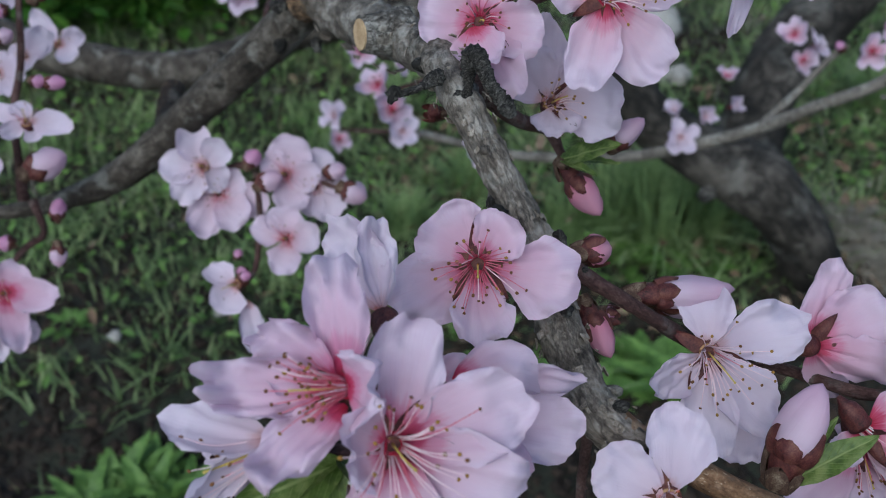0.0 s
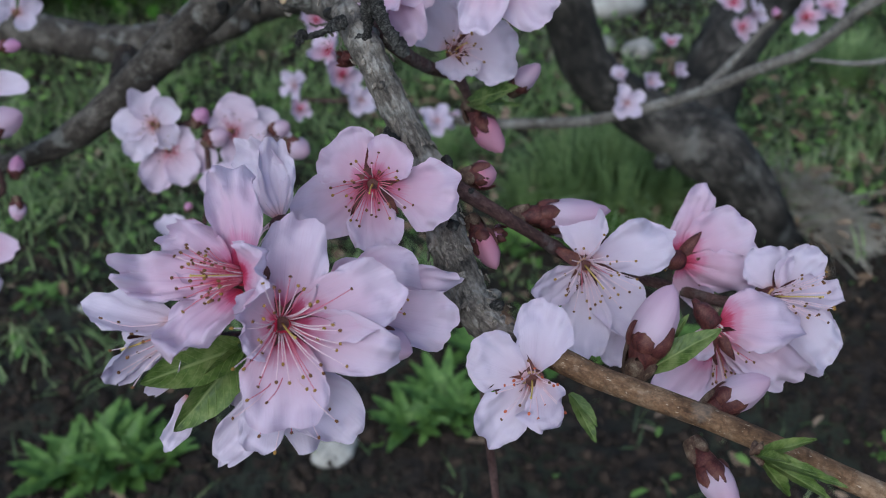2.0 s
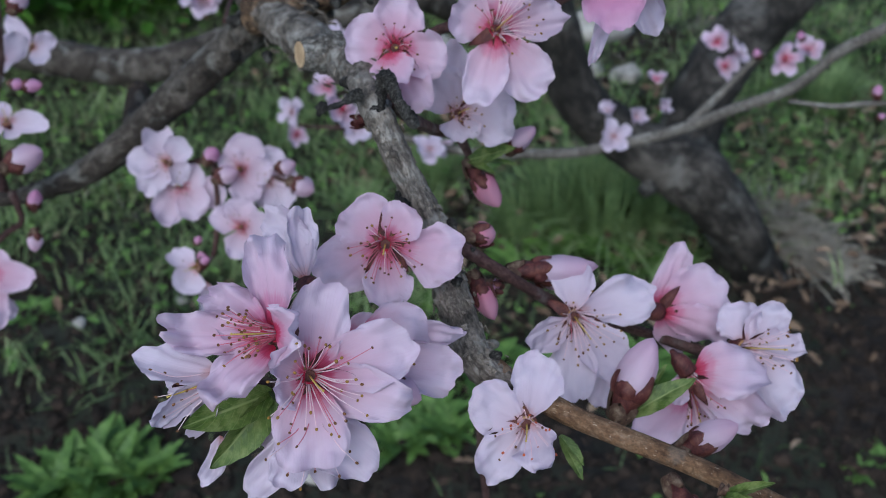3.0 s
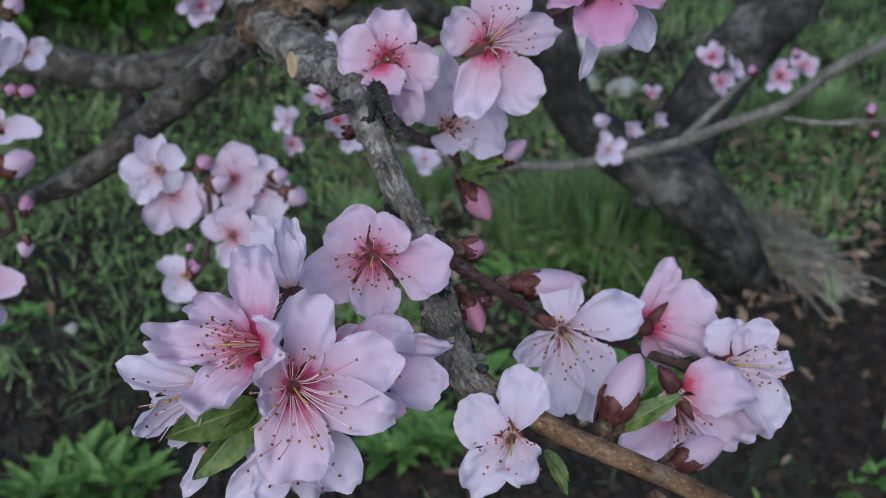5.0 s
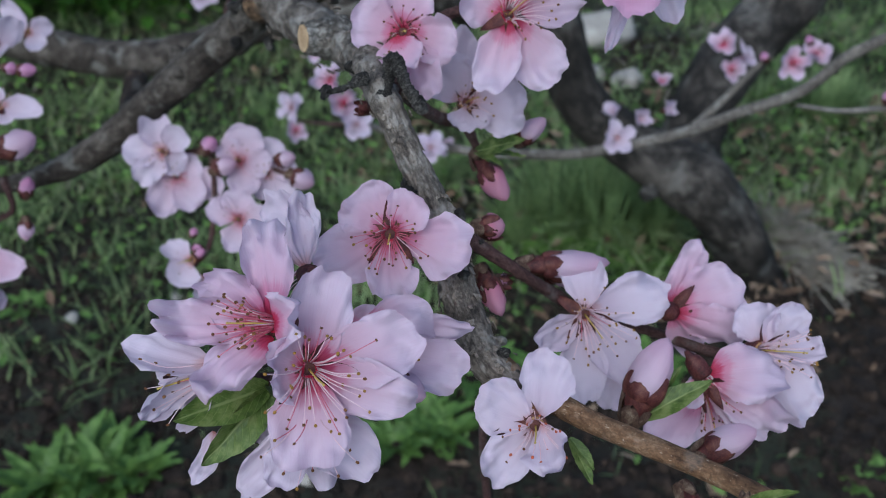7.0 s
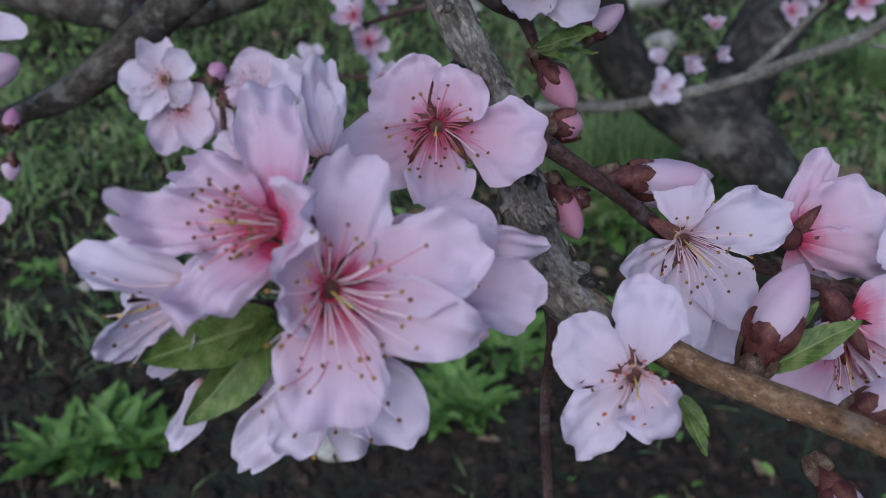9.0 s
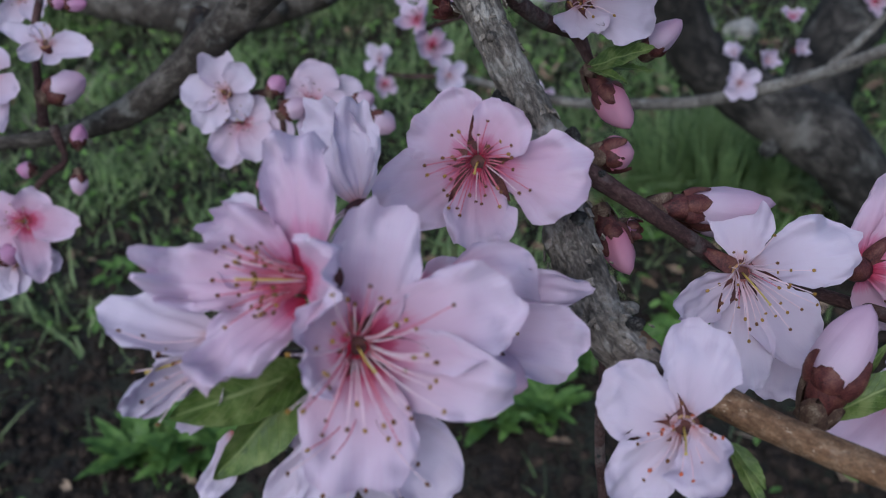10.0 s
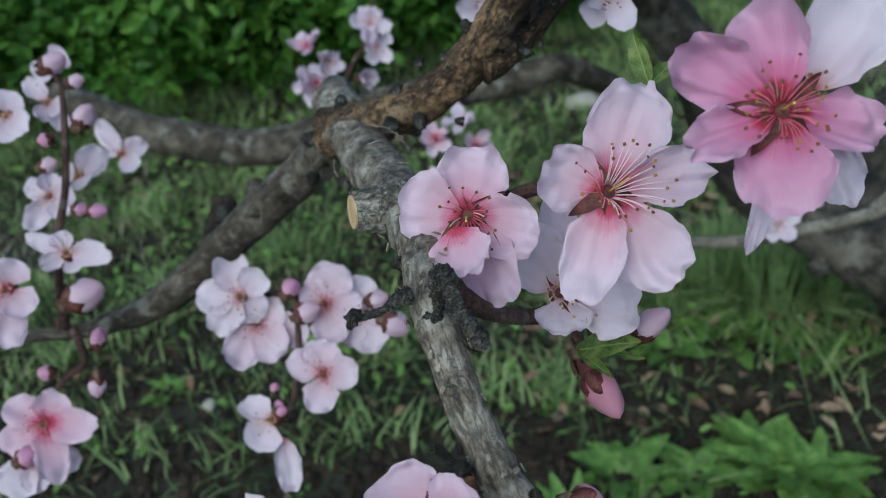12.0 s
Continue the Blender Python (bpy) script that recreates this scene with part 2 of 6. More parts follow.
def leaf_material(name, dark, mid, light, rib):
    """A young leaf: mottled green, a pale midrib and side veins that run forward to the margin."""
    m, n, l, p = material(name)
    uv = n.new("ShaderNodeSeparateXYZ")
    l.new(n.new("ShaderNodeUVMap").outputs[0], uv.inputs[0])
    co = n.new("ShaderNodeTexCoord").outputs["Object"]
    mottle = noise_tex(n, l, co, 260, 5, 0.65)
    tone = ramp(n, [(0.34, dark), (0.5, mid), (0.66, light)])
    l.new(mottle, tone.inputs[0])
    aside = math_node(n, l, "ABSOLUTE", math_node(n, l, "SUBTRACT", uv.outputs["Y"], 0.5), 0.0)
    run = math_node(n, l, "SUBTRACT", math_node(n, l, "MULTIPLY", uv.outputs["X"], 10.0), math_node(n, l, "MULTIPLY", aside, 5.0))
    run = math_node(n, l, "ADD", run, math_node(n, l, "MULTIPLY", mottle, 0.7))
    saw = math_node(n, l, "ABSOLUTE", math_node(n, l, "SUBTRACT", math_node(n, l, "FRACT", run, 0.0), 0.5), 0.0)
    vein = ramp(n, [(0.0, (1, 1, 1)), (0.10, (0, 0, 0))])
    l.new(saw, vein.inputs[0])
    mid_rib = ramp(n, [(0.02, (1, 1, 1)), (0.05, (0, 0, 0))])
    l.new(aside, mid_rib.inputs[0])
    lines = math_node(n, l, "MAXIMUM", math_node(n, l, "MULTIPLY", vein.outputs[0], 0.35), math_node(n, l, "MULTIPLY", mid_rib.outputs[0], 0.8))
    colour = mix_colour(n, l, lines, tone.outputs[0], rib)
    l.new(colour, p.inputs["Base Color"])
    p.inputs["Roughness"].default_value = 0.42
    p.inputs["Specular IOR Level"].default_value = 0.35
    bump(n, l, math_node(n, l, "SUBTRACT", mottle, lines), 0.5, 0.0005, p.inputs["Normal"])
    trans = n.new("ShaderNodeBsdfTranslucent")
    l.new(colour, trans.inputs["Color"])
    mixer = n.new("ShaderNodeMixShader")
    mixer.inputs[0].default_value = 0.28
    l.new(p.outputs[0], mixer.inputs[1])
    l.new(trans.outputs[0], mixer.inputs[2])
    l.new(mixer.outputs[0], n["Material Output"].inputs["Surface"])
    return m


LEAF = leaf_material("young_leaf", (0.042, 0.072, 0.013), (0.105, 0.158, 0.034), (0.215, 0.26, 0.085), (0.27, 0.32, 0.12))
GRASS = speckled("grass_green", [(0.36, (0.027, 0.042, 0.017)), (0.50, (0.136, 0.198, 0.075)), (0.66, (0.260, 0.304, 0.140))], 6.0, 0.55, translucent=0.3, island=0.35)
CLUMP = speckled("clump_green", [(0.32, (0.105, 0.157, 0.059)), (0.5, (0.248, 0.337, 0.136)), (0.68, (0.415, 0.479, 0.236))], 14.0, 0.5, translucent=0.4)
WEED = speckled("weed_green", [(0.30, (0.040, 0.085, 0.020)), (0.52, (0.151, 0.259, 0.059)), (0.72, (0.303, 0.433, 0.118))], 14.0, 0.5, translucent=0.3, island=0.16)
BUSH = speckled("bush_leaf_green", [(0.30, (0.030, 0.086, 0.012)), (0.5, (0.076, 0.173, 0.024)), (0.75, (0.160, 0.274, 0.044))], 9.0, 0.5, translucent=0.35, island=0.3)
STRAW = speckled("dry_straw", [(0.30, (0.18, 0.155, 0.125)), (0.55, (0.38, 0.34, 0.285)), (0.75, (0.54, 0.49, 0.42))], 40.0, 0.8, translucent=0.2)
STONE = speckled("pale_stone", [(0.30, (0.22, 0.20, 0.18)), (0.55, (0.38, 0.35, 0.32)), (0.75, (0.46, 0.44, 0.41))], 30.0, 0.85, 0.6, 0.003)
LITTER = speckled("dead_leaf", [(0.30, (0.062, 0.037, 0.022)), (0.5, (0.150, 0.098, 0.062)), (0.72, (0.325, 0.237, 0.169))], 30.0, 0.85, island=0.3)


def ground_material():
    m, n, l, p = material("orchard_soil")
    co = n.new("ShaderNodeTexCoord").outputs["Object"]
    clod = noise_tex(n, l, co, 26, 6, 0.65)
    grit = noise_tex(n, l, co, 220, 4, 0.7)
    soil = ramp(n, [(0.37, (0.004, 0.0025, 0.0018)), (0.5, (0.016, 0.010, 0.007)), (0.66, (0.060, 0.039, 0.028))])
    l.new(math_node(n, l, "ADD", math_node(n, l, "MULTIPLY", clod, 0.5), math_node(n, l, "MULTIPLY", grit, 0.5)), soil.inputs[0])
    moss = ramp(n, [(0.42, (0, 0, 0)), (0.58, (1, 1, 1))])
    l.new(noise_tex(n, l, co, 5.5, 5, 0.65), moss.inputs[0])
    colour = mix_colour(n, l, math_node(n, l, "MULTIPLY", moss.outputs[0], 0.55), soil.outputs[0], (0.034, 0.046, 0.022))
    l.new(colour, p.inputs["Base Color"])
    p.inputs["Roughness"].default_value = 0.95
    bump(n, l, math_node(n, l, "ADD", clod, math_node(n, l, "MULTIPLY", grit, 0.3)), 1.0, 0.03, p.inputs["Normal"])
    return m


SOIL = ground_material()
CLOD = speckled("soil_crumb", [(0.30, (0.005, 0.003, 0.0022)), (0.5, (0.017, 0.011, 0.0077)), (0.75, (0.064, 0.042, 0.030))], 60.0, 0.95, 0.8, 0.003, island=0.18)


# ---- mesh helpers ----
def finish(bm, name, mat, smooth=True):
    me = bpy.data.meshes.new(name)
    bm.normal_update()
    bm.to_mesh(me)
    bm.free()
    me.materials.append(mat)
    if smooth:
        me.polygons.foreach_set("use_smooth", [True] * len(me.polygons))
    return me


def part(name, data, parent, label="", m=None):
    ob = new(name, data)
    ob.parent = parent
    if m is not None:
        ob.matrix_basis = m
    if label:
        tagged(ob, label)
    return ob


def thing(name, at, label, category, group="", kind=""):
    ob = new(name)
    ob.empty_display_size = 0.005
    ob.matrix_basis = Matrix.Translation(at)
    return tagged(ob, label, category, group, kind)


def spline(points, steps):
    """Catmull-Rom through points (each x, y, z, radius)."""
    pts = [Vector(p) for p in points]
    pts = [pts[0] * 2 - pts[1]] + pts + [pts[-1] * 2 - pts[-2]]
    out = []
    for i in range(1, len(pts) - 2):
        a, b, c, d = pts[i - 1:i + 3]
        for k in range(steps):
            t = k / steps
            out.append(0.5 * (2 * b + (c - a) * t + (2 * a - 5 * b + 4 * c - d) * t * t + (3 * b - a - 3 * c + d) * t ** 3))
    out.append(pts[-2])
    return out


def tube(points, steps=6, sides=12, rough=0.0, grain=80.0, seed=0.0, ends=True):
    """A stem through (x, y, z, radius), its skin uneven by rough (a share of the radius)."""
    path = spline([Vector((*p[0], p[1])) if len(p) == 2 else Vector(p) for p in points], steps)
    bm = bmesh.new()
    uvl = bm.loops.layers.uv.new("UVMap")
    rings, side, run = [], None, 0.0
    lengths = []
    for i, q in enumerate(path):
        c, r = Vector(q[:3]), q[3]
        ahead = Vector(path[min(i + 1, len(path) - 1)][:3]) - Vector(path[max(i - 1, 0)][:3])
        ahead.normalize()
        if side is None:
            side = ahead.orthogonal()
        side = (side - ahead * side.dot(ahead)).normalized()
        up = ahead.cross(side)
        if i:
            run += (c - Vector(path[i - 1][:3])).length
        lengths.append(run / max(0.001, path[0][3] * 6.28) * 1.0)
        ring = []
        for k in range(sides):
            a = math.tau * k / sides
            d = side * math.cos(a) + up * math.sin(a)
            w = 1.0
            if rough:
                w += rough * (noise.noise((c + d * r) * grain + Vector((seed, 0, 0))) + 0.6 * noise.noise((c + d * r) * grain * 3.1 + Vector((0, seed, 0))))
            ring.append(bm.verts.new(c + d * r * w))
        rings.append(ring)
    for i in range(len(rings) - 1):
        for k in range(sides):
            f = bm.faces.new((rings[i][k], rings[i][(k + 1) % sides], rings[i + 1][(k + 1) % sides], rings[i + 1][k]))
            for lp, (uu, vv) in zip(f.loops, ((k, i), (k + 1, i), (k + 1, i + 1), (k, i + 1))):
                lp[uvl].uv = (uu / sides, lengths[vv])
    if ends:
        bm.faces.new(list(reversed(rings[0])))
        bm.faces.new(rings[-1])
    return bm


def blade_surface(length, width, profile, height, ns, nu, thick):
    """A thin solid leaf or petal: x along, y across, z up. profile(s): half width; height(s, u): lift."""
    bm = bmesh.new()
    uvl = bm.loops.layers.uv.new("UVMap")
    top, low, uv = {}, {}, {}
    for i in range(ns + 1):
        s = 1 - (1 - i / ns) ** 1.35
        for j in range(nu + 1):
            u = 2 * j / nu - 1
            x, y, z = height(s, u, profile(s))
            t = thick * (1 - 0.6 * abs(u)) * (1 - 0.5 * s)
            top[i, j] = bm.verts.new((x, y, z + t / 2))
            edge = i == ns or j in (0, nu)
            low[i, j] = top[i, j] if edge else bm.verts.new((x, y, z - t / 2))
            uv[i, j] = (s, u / 2 + 0.5)
    for i in range(ns):
        for j in range(nu):
            quad = ((i, j), (i + 1, j), (i + 1, j + 1), (i, j + 1))
            for grid, order in ((top, quad), (low, quad[::-1])):
                vs = [grid[q] for q in order]
                if len(set(vs)) < 3 or (grid is low and all(low[q] is top[q] for q in quad)):
                    continue
                f = bm.faces.new(vs)
                for lp, q in zip(f.loops, order):
                    lp[uvl].uv = uv[q]
    bmesh.ops.remove_doubles(bm, verts=bm.verts[:], dist=1e-6)
    bm.normal_update()
    for e in bm.edges:
        if len(e.link_faces) == 2 and e.link_faces[0].normal.dot(e.link_faces[1].normal) < -0.2:
            e.smooth = False
    return bm


def petal(length, width, cup=0.15, bow=0.09, curl=0.0, rl=0.0, rr=0.0, bend=0.0, ruffle=0.2, notch=0.03, crown=0.48, claw=2.3, seed=0.0, ns=18, nu=22):
    """An obovate petal from a narrow claw: dished across (cup), bowed along, tip curled, margins rolled over
    to its left (rl) and right (rr) by an angle in radians, with a wavy rim and pleats that fan out."""
    rnd = random.Random(int(seed * 1000))
    turn, skew = rnd.uniform(-0.22, 0.22), rnd.uniform(-0.07, 0.07)
    crown += rnd.uniform(-0.04, 0.04)
    cup += rnd.uniform(-0.03, 0.06)

    def wave(a, b, c):
        return noise.noise(Vector((a, b, c + seed)))

    def profile(s):
        return width / 2 * (0.10 + 0.90 * (1 - (1 - s) ** claw))

    def height(s, v, hw):
        u = math.sin(v * math.pi / 2)
        side = 1 if u > 0 else -1
        y = hw * u * (1 + abs(u) * (0.22 * wave(s * 2.6, side * 2.0, 0) + 0.09 * wave(s * 7, side * 3.0, 6.0)))
        x = s * ((1 - crown) + crown * math.sqrt(max(0.0, 1 - u * u)))
        rim = s ** 5
        x -= rim * notch * math.exp(-((u - skew * 3) / 0.2) ** 2)
        x += rim * (0.09 * wave(v * 1.9, 0, 4.0) + 0.050 * wave(v * 5.0, 0, 1.0) + 0.018 * wave(v * 12, 0, 2.0))
        x *= length
        y += skew * x * x / length
        px, py = x / length, y / length
        z = width * 0.5 * cup * (2 * y / width) ** 2 + y * turn * px * px * 1.3
        edge = max(abs(u) ** 2.2, s ** 2.5) * px
        z += length * ruffle * edge * (1.2 * wave(px * 2.3, py * 2.6, 0) + 0.9 * wave(px * 5.5, py * 6, 5) + 0.35 * wave(px * 13, py * 13, 7))
        z += length * ruffle * edge * 0.8 * wave(v * 3.6, px * 1.3, 11)
        z += length * px ** 0.7 * (0.045 * wave(px * 1.5, v * 4.0, 2) + 0.018 * wave(px * 2.5, v * 10, 3))
        z -= length * 0.022 * math.exp(-(u / 0.13) ** 2) * (1 - 0.8 * px) * min(1, px * 5)
        grip = min(1.0, px * 1.8)
        for roll, way in ((rl, 1), (rr, -1)):
            lim = width * 0.16
            if roll and y * way > lim:
                r = width * 0.36 / (roll * grip + 0.01)
                e = (y * way - lim) / r
                y, z = way * (lim + r * math.sin(e)), z + r * (1 - math.cos(e))
        if curl and px > 0.5:
            r = 0.5 * length / curl
            e = (x - 0.5 * length) / r
            x, z = 0.5 * length + r * math.sin(e), z + r * (1 - math.cos(e))
        z -= length * bow * 3.2 * px * (1 - px)
        y += length * bend * 4 * px * (1 - px)
        return x, y, z

    return blade_surface(length, width, profile, height, ns, nu, 0.00024)


def frame_for(direction, normal, twist=0.0):
    """A turn whose x runs along direction and whose z leans towards normal."""
    e1 = Vector(direction).normalized()
    e3 = Vector(normal) - e1 * e1.dot(Vector(normal))
    if e3.length < 1e-4:
        e3 = e1.orthogonal()
    e3.normalize()
    e2 = e3.cross(e1)
    m = Matrix((e1, e2, e3)).transposed().to_4x4()
    return m @ Matrix.Rotation(radians(twist), 4, "X")


def ovoid(radius, length, sides=10, rows=8, waist=1.0, ridges=0.0, twistage=0.0, blunt=0.5):
    """A pointed egg along z."""
    bm = bmesh.new()
    uvl = bm.loops.layers.uv.new("UVMap")
    rings = []
    for i in range(rows + 1):
        s = i / rows
        w = math.sin(math.pi * min(1, s ** 0.8 * 0.97 + 0.03)) ** blunt
        ring = []
        for k in range(sides):
            a = math.tau * k / sides + twistage * s
            saw = ((k / sides * 3) % 1.0)
            r = radius * w * (1 + ridges * (saw - 0.5) * math.sin(math.pi * s)) + 1e-5
            ring.append(bm.verts.new((r * math.cos(a), r * math.sin(a) * waist, length * s)))
        rings.append(ring)
    for i in range(rows):
        for k in range(sides):
            f = bm.faces.new((rings[i][k], rings[i][(k + 1) % sides], rings[i + 1][(k + 1) % sides], rings[i + 1][k]))
            for lp, (v, q) in zip(f.loops, ((i, k), (i, k + 1), (i + 1, k + 1), (i + 1, k))):
                lp[uvl].uv = (1 - v / rows * 0.55, q / sides)
    bm.faces.new(list(reversed(rings[0])))
    bm.faces.new(rings[-1])
    return bm


def anther_mesh(mat):
    bm = bmesh.new()
    bmesh.ops.create_icosphere(bm, subdivisions=2, radius=1.0)
    for v in bm.verts:
        groove = 1 - 0.28 * math.exp(-(v.co.x / 0.25) ** 2)
        v.co = Vector((v.co.x * 0.42, v.co.y * 0.32 * groove, v.co.z * 0.52)) * 0.00068
    return finish(bm, "anther", mat)


ANTHERS = {k: anther_mesh(m) for k, m in (("gold", ANTHER_GOLD), ("brown", ANTHER_BROWN), ("rust", ANTHER_RUST))}


def lathe(profile, sides=14, wobble=0.0, lobes=5):
    """A solid of turning round z: (radius, z) pairs."""
    bm = bmesh.new()
    rings = []
    for r, z in profile:
        rings.append([bm.verts.new(((r * (1 + wobble * math.cos(lobes * math.tau * k / sides))) * math.cos(math.tau * k / sides),
                                    (r * (1 + wobble * math.cos(lobes * math.tau * k / sides))) * math.sin(math.tau * k / sides), z)) for k in range(sides)])
    for a, b in zip(rings, rings[1:]):
        for k in range(sides):
            bm.faces.new((a[k], a[(k + 1) % sides], b[(k + 1) % sides], b[k]))
    bm.faces.new(list(reversed(rings[0])))
    bm.faces.new(rings[-1])
    return bm


MM = 0.001
CUP_MESH = finish(lathe([(0.5 * MM, -7.0 * MM), (1.0 * MM, -5.6 * MM), (1.9 * MM, -4.4 * MM), (2.3 * MM, -2.6 * MM), (2.2 * MM, -1.0 * MM), (2.35 * MM, -0.2 * MM), (2.0 * MM, -0.3 * MM)]), "calyx", CALYX)
THROAT_MESH = finish(lathe([(1.7 * MM, -0.9 * MM), (1.75 * MM, -0.2 * MM), (1.3 * MM, -0.25 * MM), (0.6 * MM, -0.6 * MM)]), "throat", THROAT)
THROAT_MESH_PALE = THROAT_MESH.copy()
THROAT_MESH_PALE.materials[0] = THROAT_PALE


def sepal_mesh():
    def profile(s):
        return 1.55 * MM * (1 - s ** 1.8) ** 0.8
    def height(s, u, hw):
        return 6.6 * MM * s, hw * u, 0.5 * MM * u * u - 0.7 * MM * math.sin(math.pi * s)
    return finish(blade_surface(6.2 * MM, 2.7 * MM, profile, height, 6, 4, 0.0004), "sepal", CALYX)


SEPAL_MESH = sepal_mesh()


def add_stamens(owner, axis, count, spread, reach, lean, seed, tips, joined=False, red=0.35):
    """Filaments that rise from the throat, each with its anther."""
    rnd = random.Random(seed)
    axis = Vector(axis).normalized()
    base_turn = frame_for(axis.orthogonal(), axis)
    together = bmesh.new() if joined else None
    for k in range(count):
        a = math.tau * (k + rnd.random() * 0.8) / count * 1.0
        off = rnd.uniform(0.25, 1.0) ** 0.7
        root = base_turn @ Vector((1.25 * MM * math.cos(a), 1.25 * MM * math.sin(a), 0.1 * MM))
        out = base_turn @ Vector((math.cos(a) * math.sin(radians(spread) * off), math.sin(a) * math.sin(radians(spread) * off), math.cos(radians(spread) * off)))
        out = (out + Vector(lean) * rnd.uniform(0.6, 1.2)).normalized()
        length = reach * rnd.uniform(0.48, 1.1)
        tip = root + out * length
        mid = root + (out * 0.45 + axis * 0.18) * length
        r = 0.092 * MM
        bm = tube([(*root, r * 1.3), (*mid, r), (*tip, r * 0.7)], 3, 5)
        kind = rnd.choice(tips)
        turn = Matrix.Translation(tip) @ frame_for(axis.cross(out) if axis.cross(out).length > 0.01 else axis.orthogonal(), out, rnd.uniform(-60, 60))
        if joined:
            me = finish(bm, "filament", FILAMENT)
            together.from_mesh(me)
            bpy.data.meshes.remove(me)
            continue
        fil = part("stamen", finish(bm, "stamen", FILAMENT_RED if rnd.random() < red else FILAMENT), owner)
        part("anther", ANTHERS[kind], fil, m=turn)
    if joined:
        part("filament_tuft", finish(together, "filament_tuft", FILAMENT), owner)
        knobs = bmesh.new()
        rnd = random.Random(seed)
        for k in range(count):
            d = base_turn @ Vector((rnd.gauss(0, 0.45), rnd.gauss(0, 0.45), 1.0)).normalized() * reach * rnd.uniform(0.7, 1.0)
            bmesh.ops.create_icosphere(knobs, subdivisions=1, radius=0.36 * MM, matrix=Matrix.Translation(d))
        part("anther_tuft", finish(knobs, "anther_tuft", ANTHER_BROWN), owner)


BLOSSOM = 0


def blossom(label, centre, petals, axis, mat=PETAL_PALE, stamens=26, spread=48, reach=10 * MM, lean=(0, 0, 0),
            tips=("gold", "brown", "brown"), sepals=5, group="open blossoms", red=0.35, pistil=True, fine=(18, 22)):
    """An open flower: petals given as (way from root to tip, width, way the face looks, shape)."""
    global BLOSSOM
    BLOSSOM += 1
    axis = Vector(axis).normalized()
    owner = thing("peach_blossom", centre, label, "blossom", group)
    for k, (tip, width, face, shape) in enumerate(petals):
        shape = dict(shape)
        root = Vector(shape.pop("base", (0, 0, 0)))
        way = Vector(tip).normalized()
        me = finish(petal(Vector(tip).length - 1.1 * MM, width, seed=BLOSSOM * 3.17 + k * 1.31, ns=fine[0], nu=fine[1], **shape), "petal", mat)
        part("petal", me, owner, m=Matrix.Translation(root + way * 1.1 * MM + axis * (0.25 * MM * (k % 2))) @ frame_for(way, face))
    turn = frame_for(axis.orthogonal(), axis)
    part("calyx", CUP_MESH, owner, "dark red bell-shaped calyx", turn)
    white = mat is PETAL_WHITE
    part("throat", THROAT_MESH_PALE if white else THROAT_MESH, owner, "olive throat" if white else "crimson throat", turn)
    for k in range(sepals):
        t0, t1 = Vector(petals[k % len(petals)][0]).normalized(), Vector(petals[(k + 1) % len(petals)][0]).normalized()
        d = (t0 + t1)
        if d.length < 0.3:
            d = t0.cross(axis)
        d = (d.normalized() - axis * 0.12).normalized()
        part("sepal", SEPAL_MESH, owner, m=Matrix.Translation(d * 1.8 * MM + axis * 0.05 * MM) @ frame_for(d, axis))
    if stamens:
        add_stamens(owner, axis, stamens, spread, reach, lean, 100 + BLOSSOM, tips, red=red)
    if pistil:
        tip = (axis + Vector(lean) * 0.8).normalized() * reach * 0.85
        part("pistil", finish(tube([(0, 0, 0, 0.2 * MM), (*(tip * 0.5 + axis * reach * 0.08), 0.15 * MM), (*tip, 0.14 * MM), (*(tip * 1.03), 0.25 * MM), (*(tip * 1.05), 0.16 * MM)], 3, 6), "pistil", PISTIL), owner, "yellow pistil")
    return owner


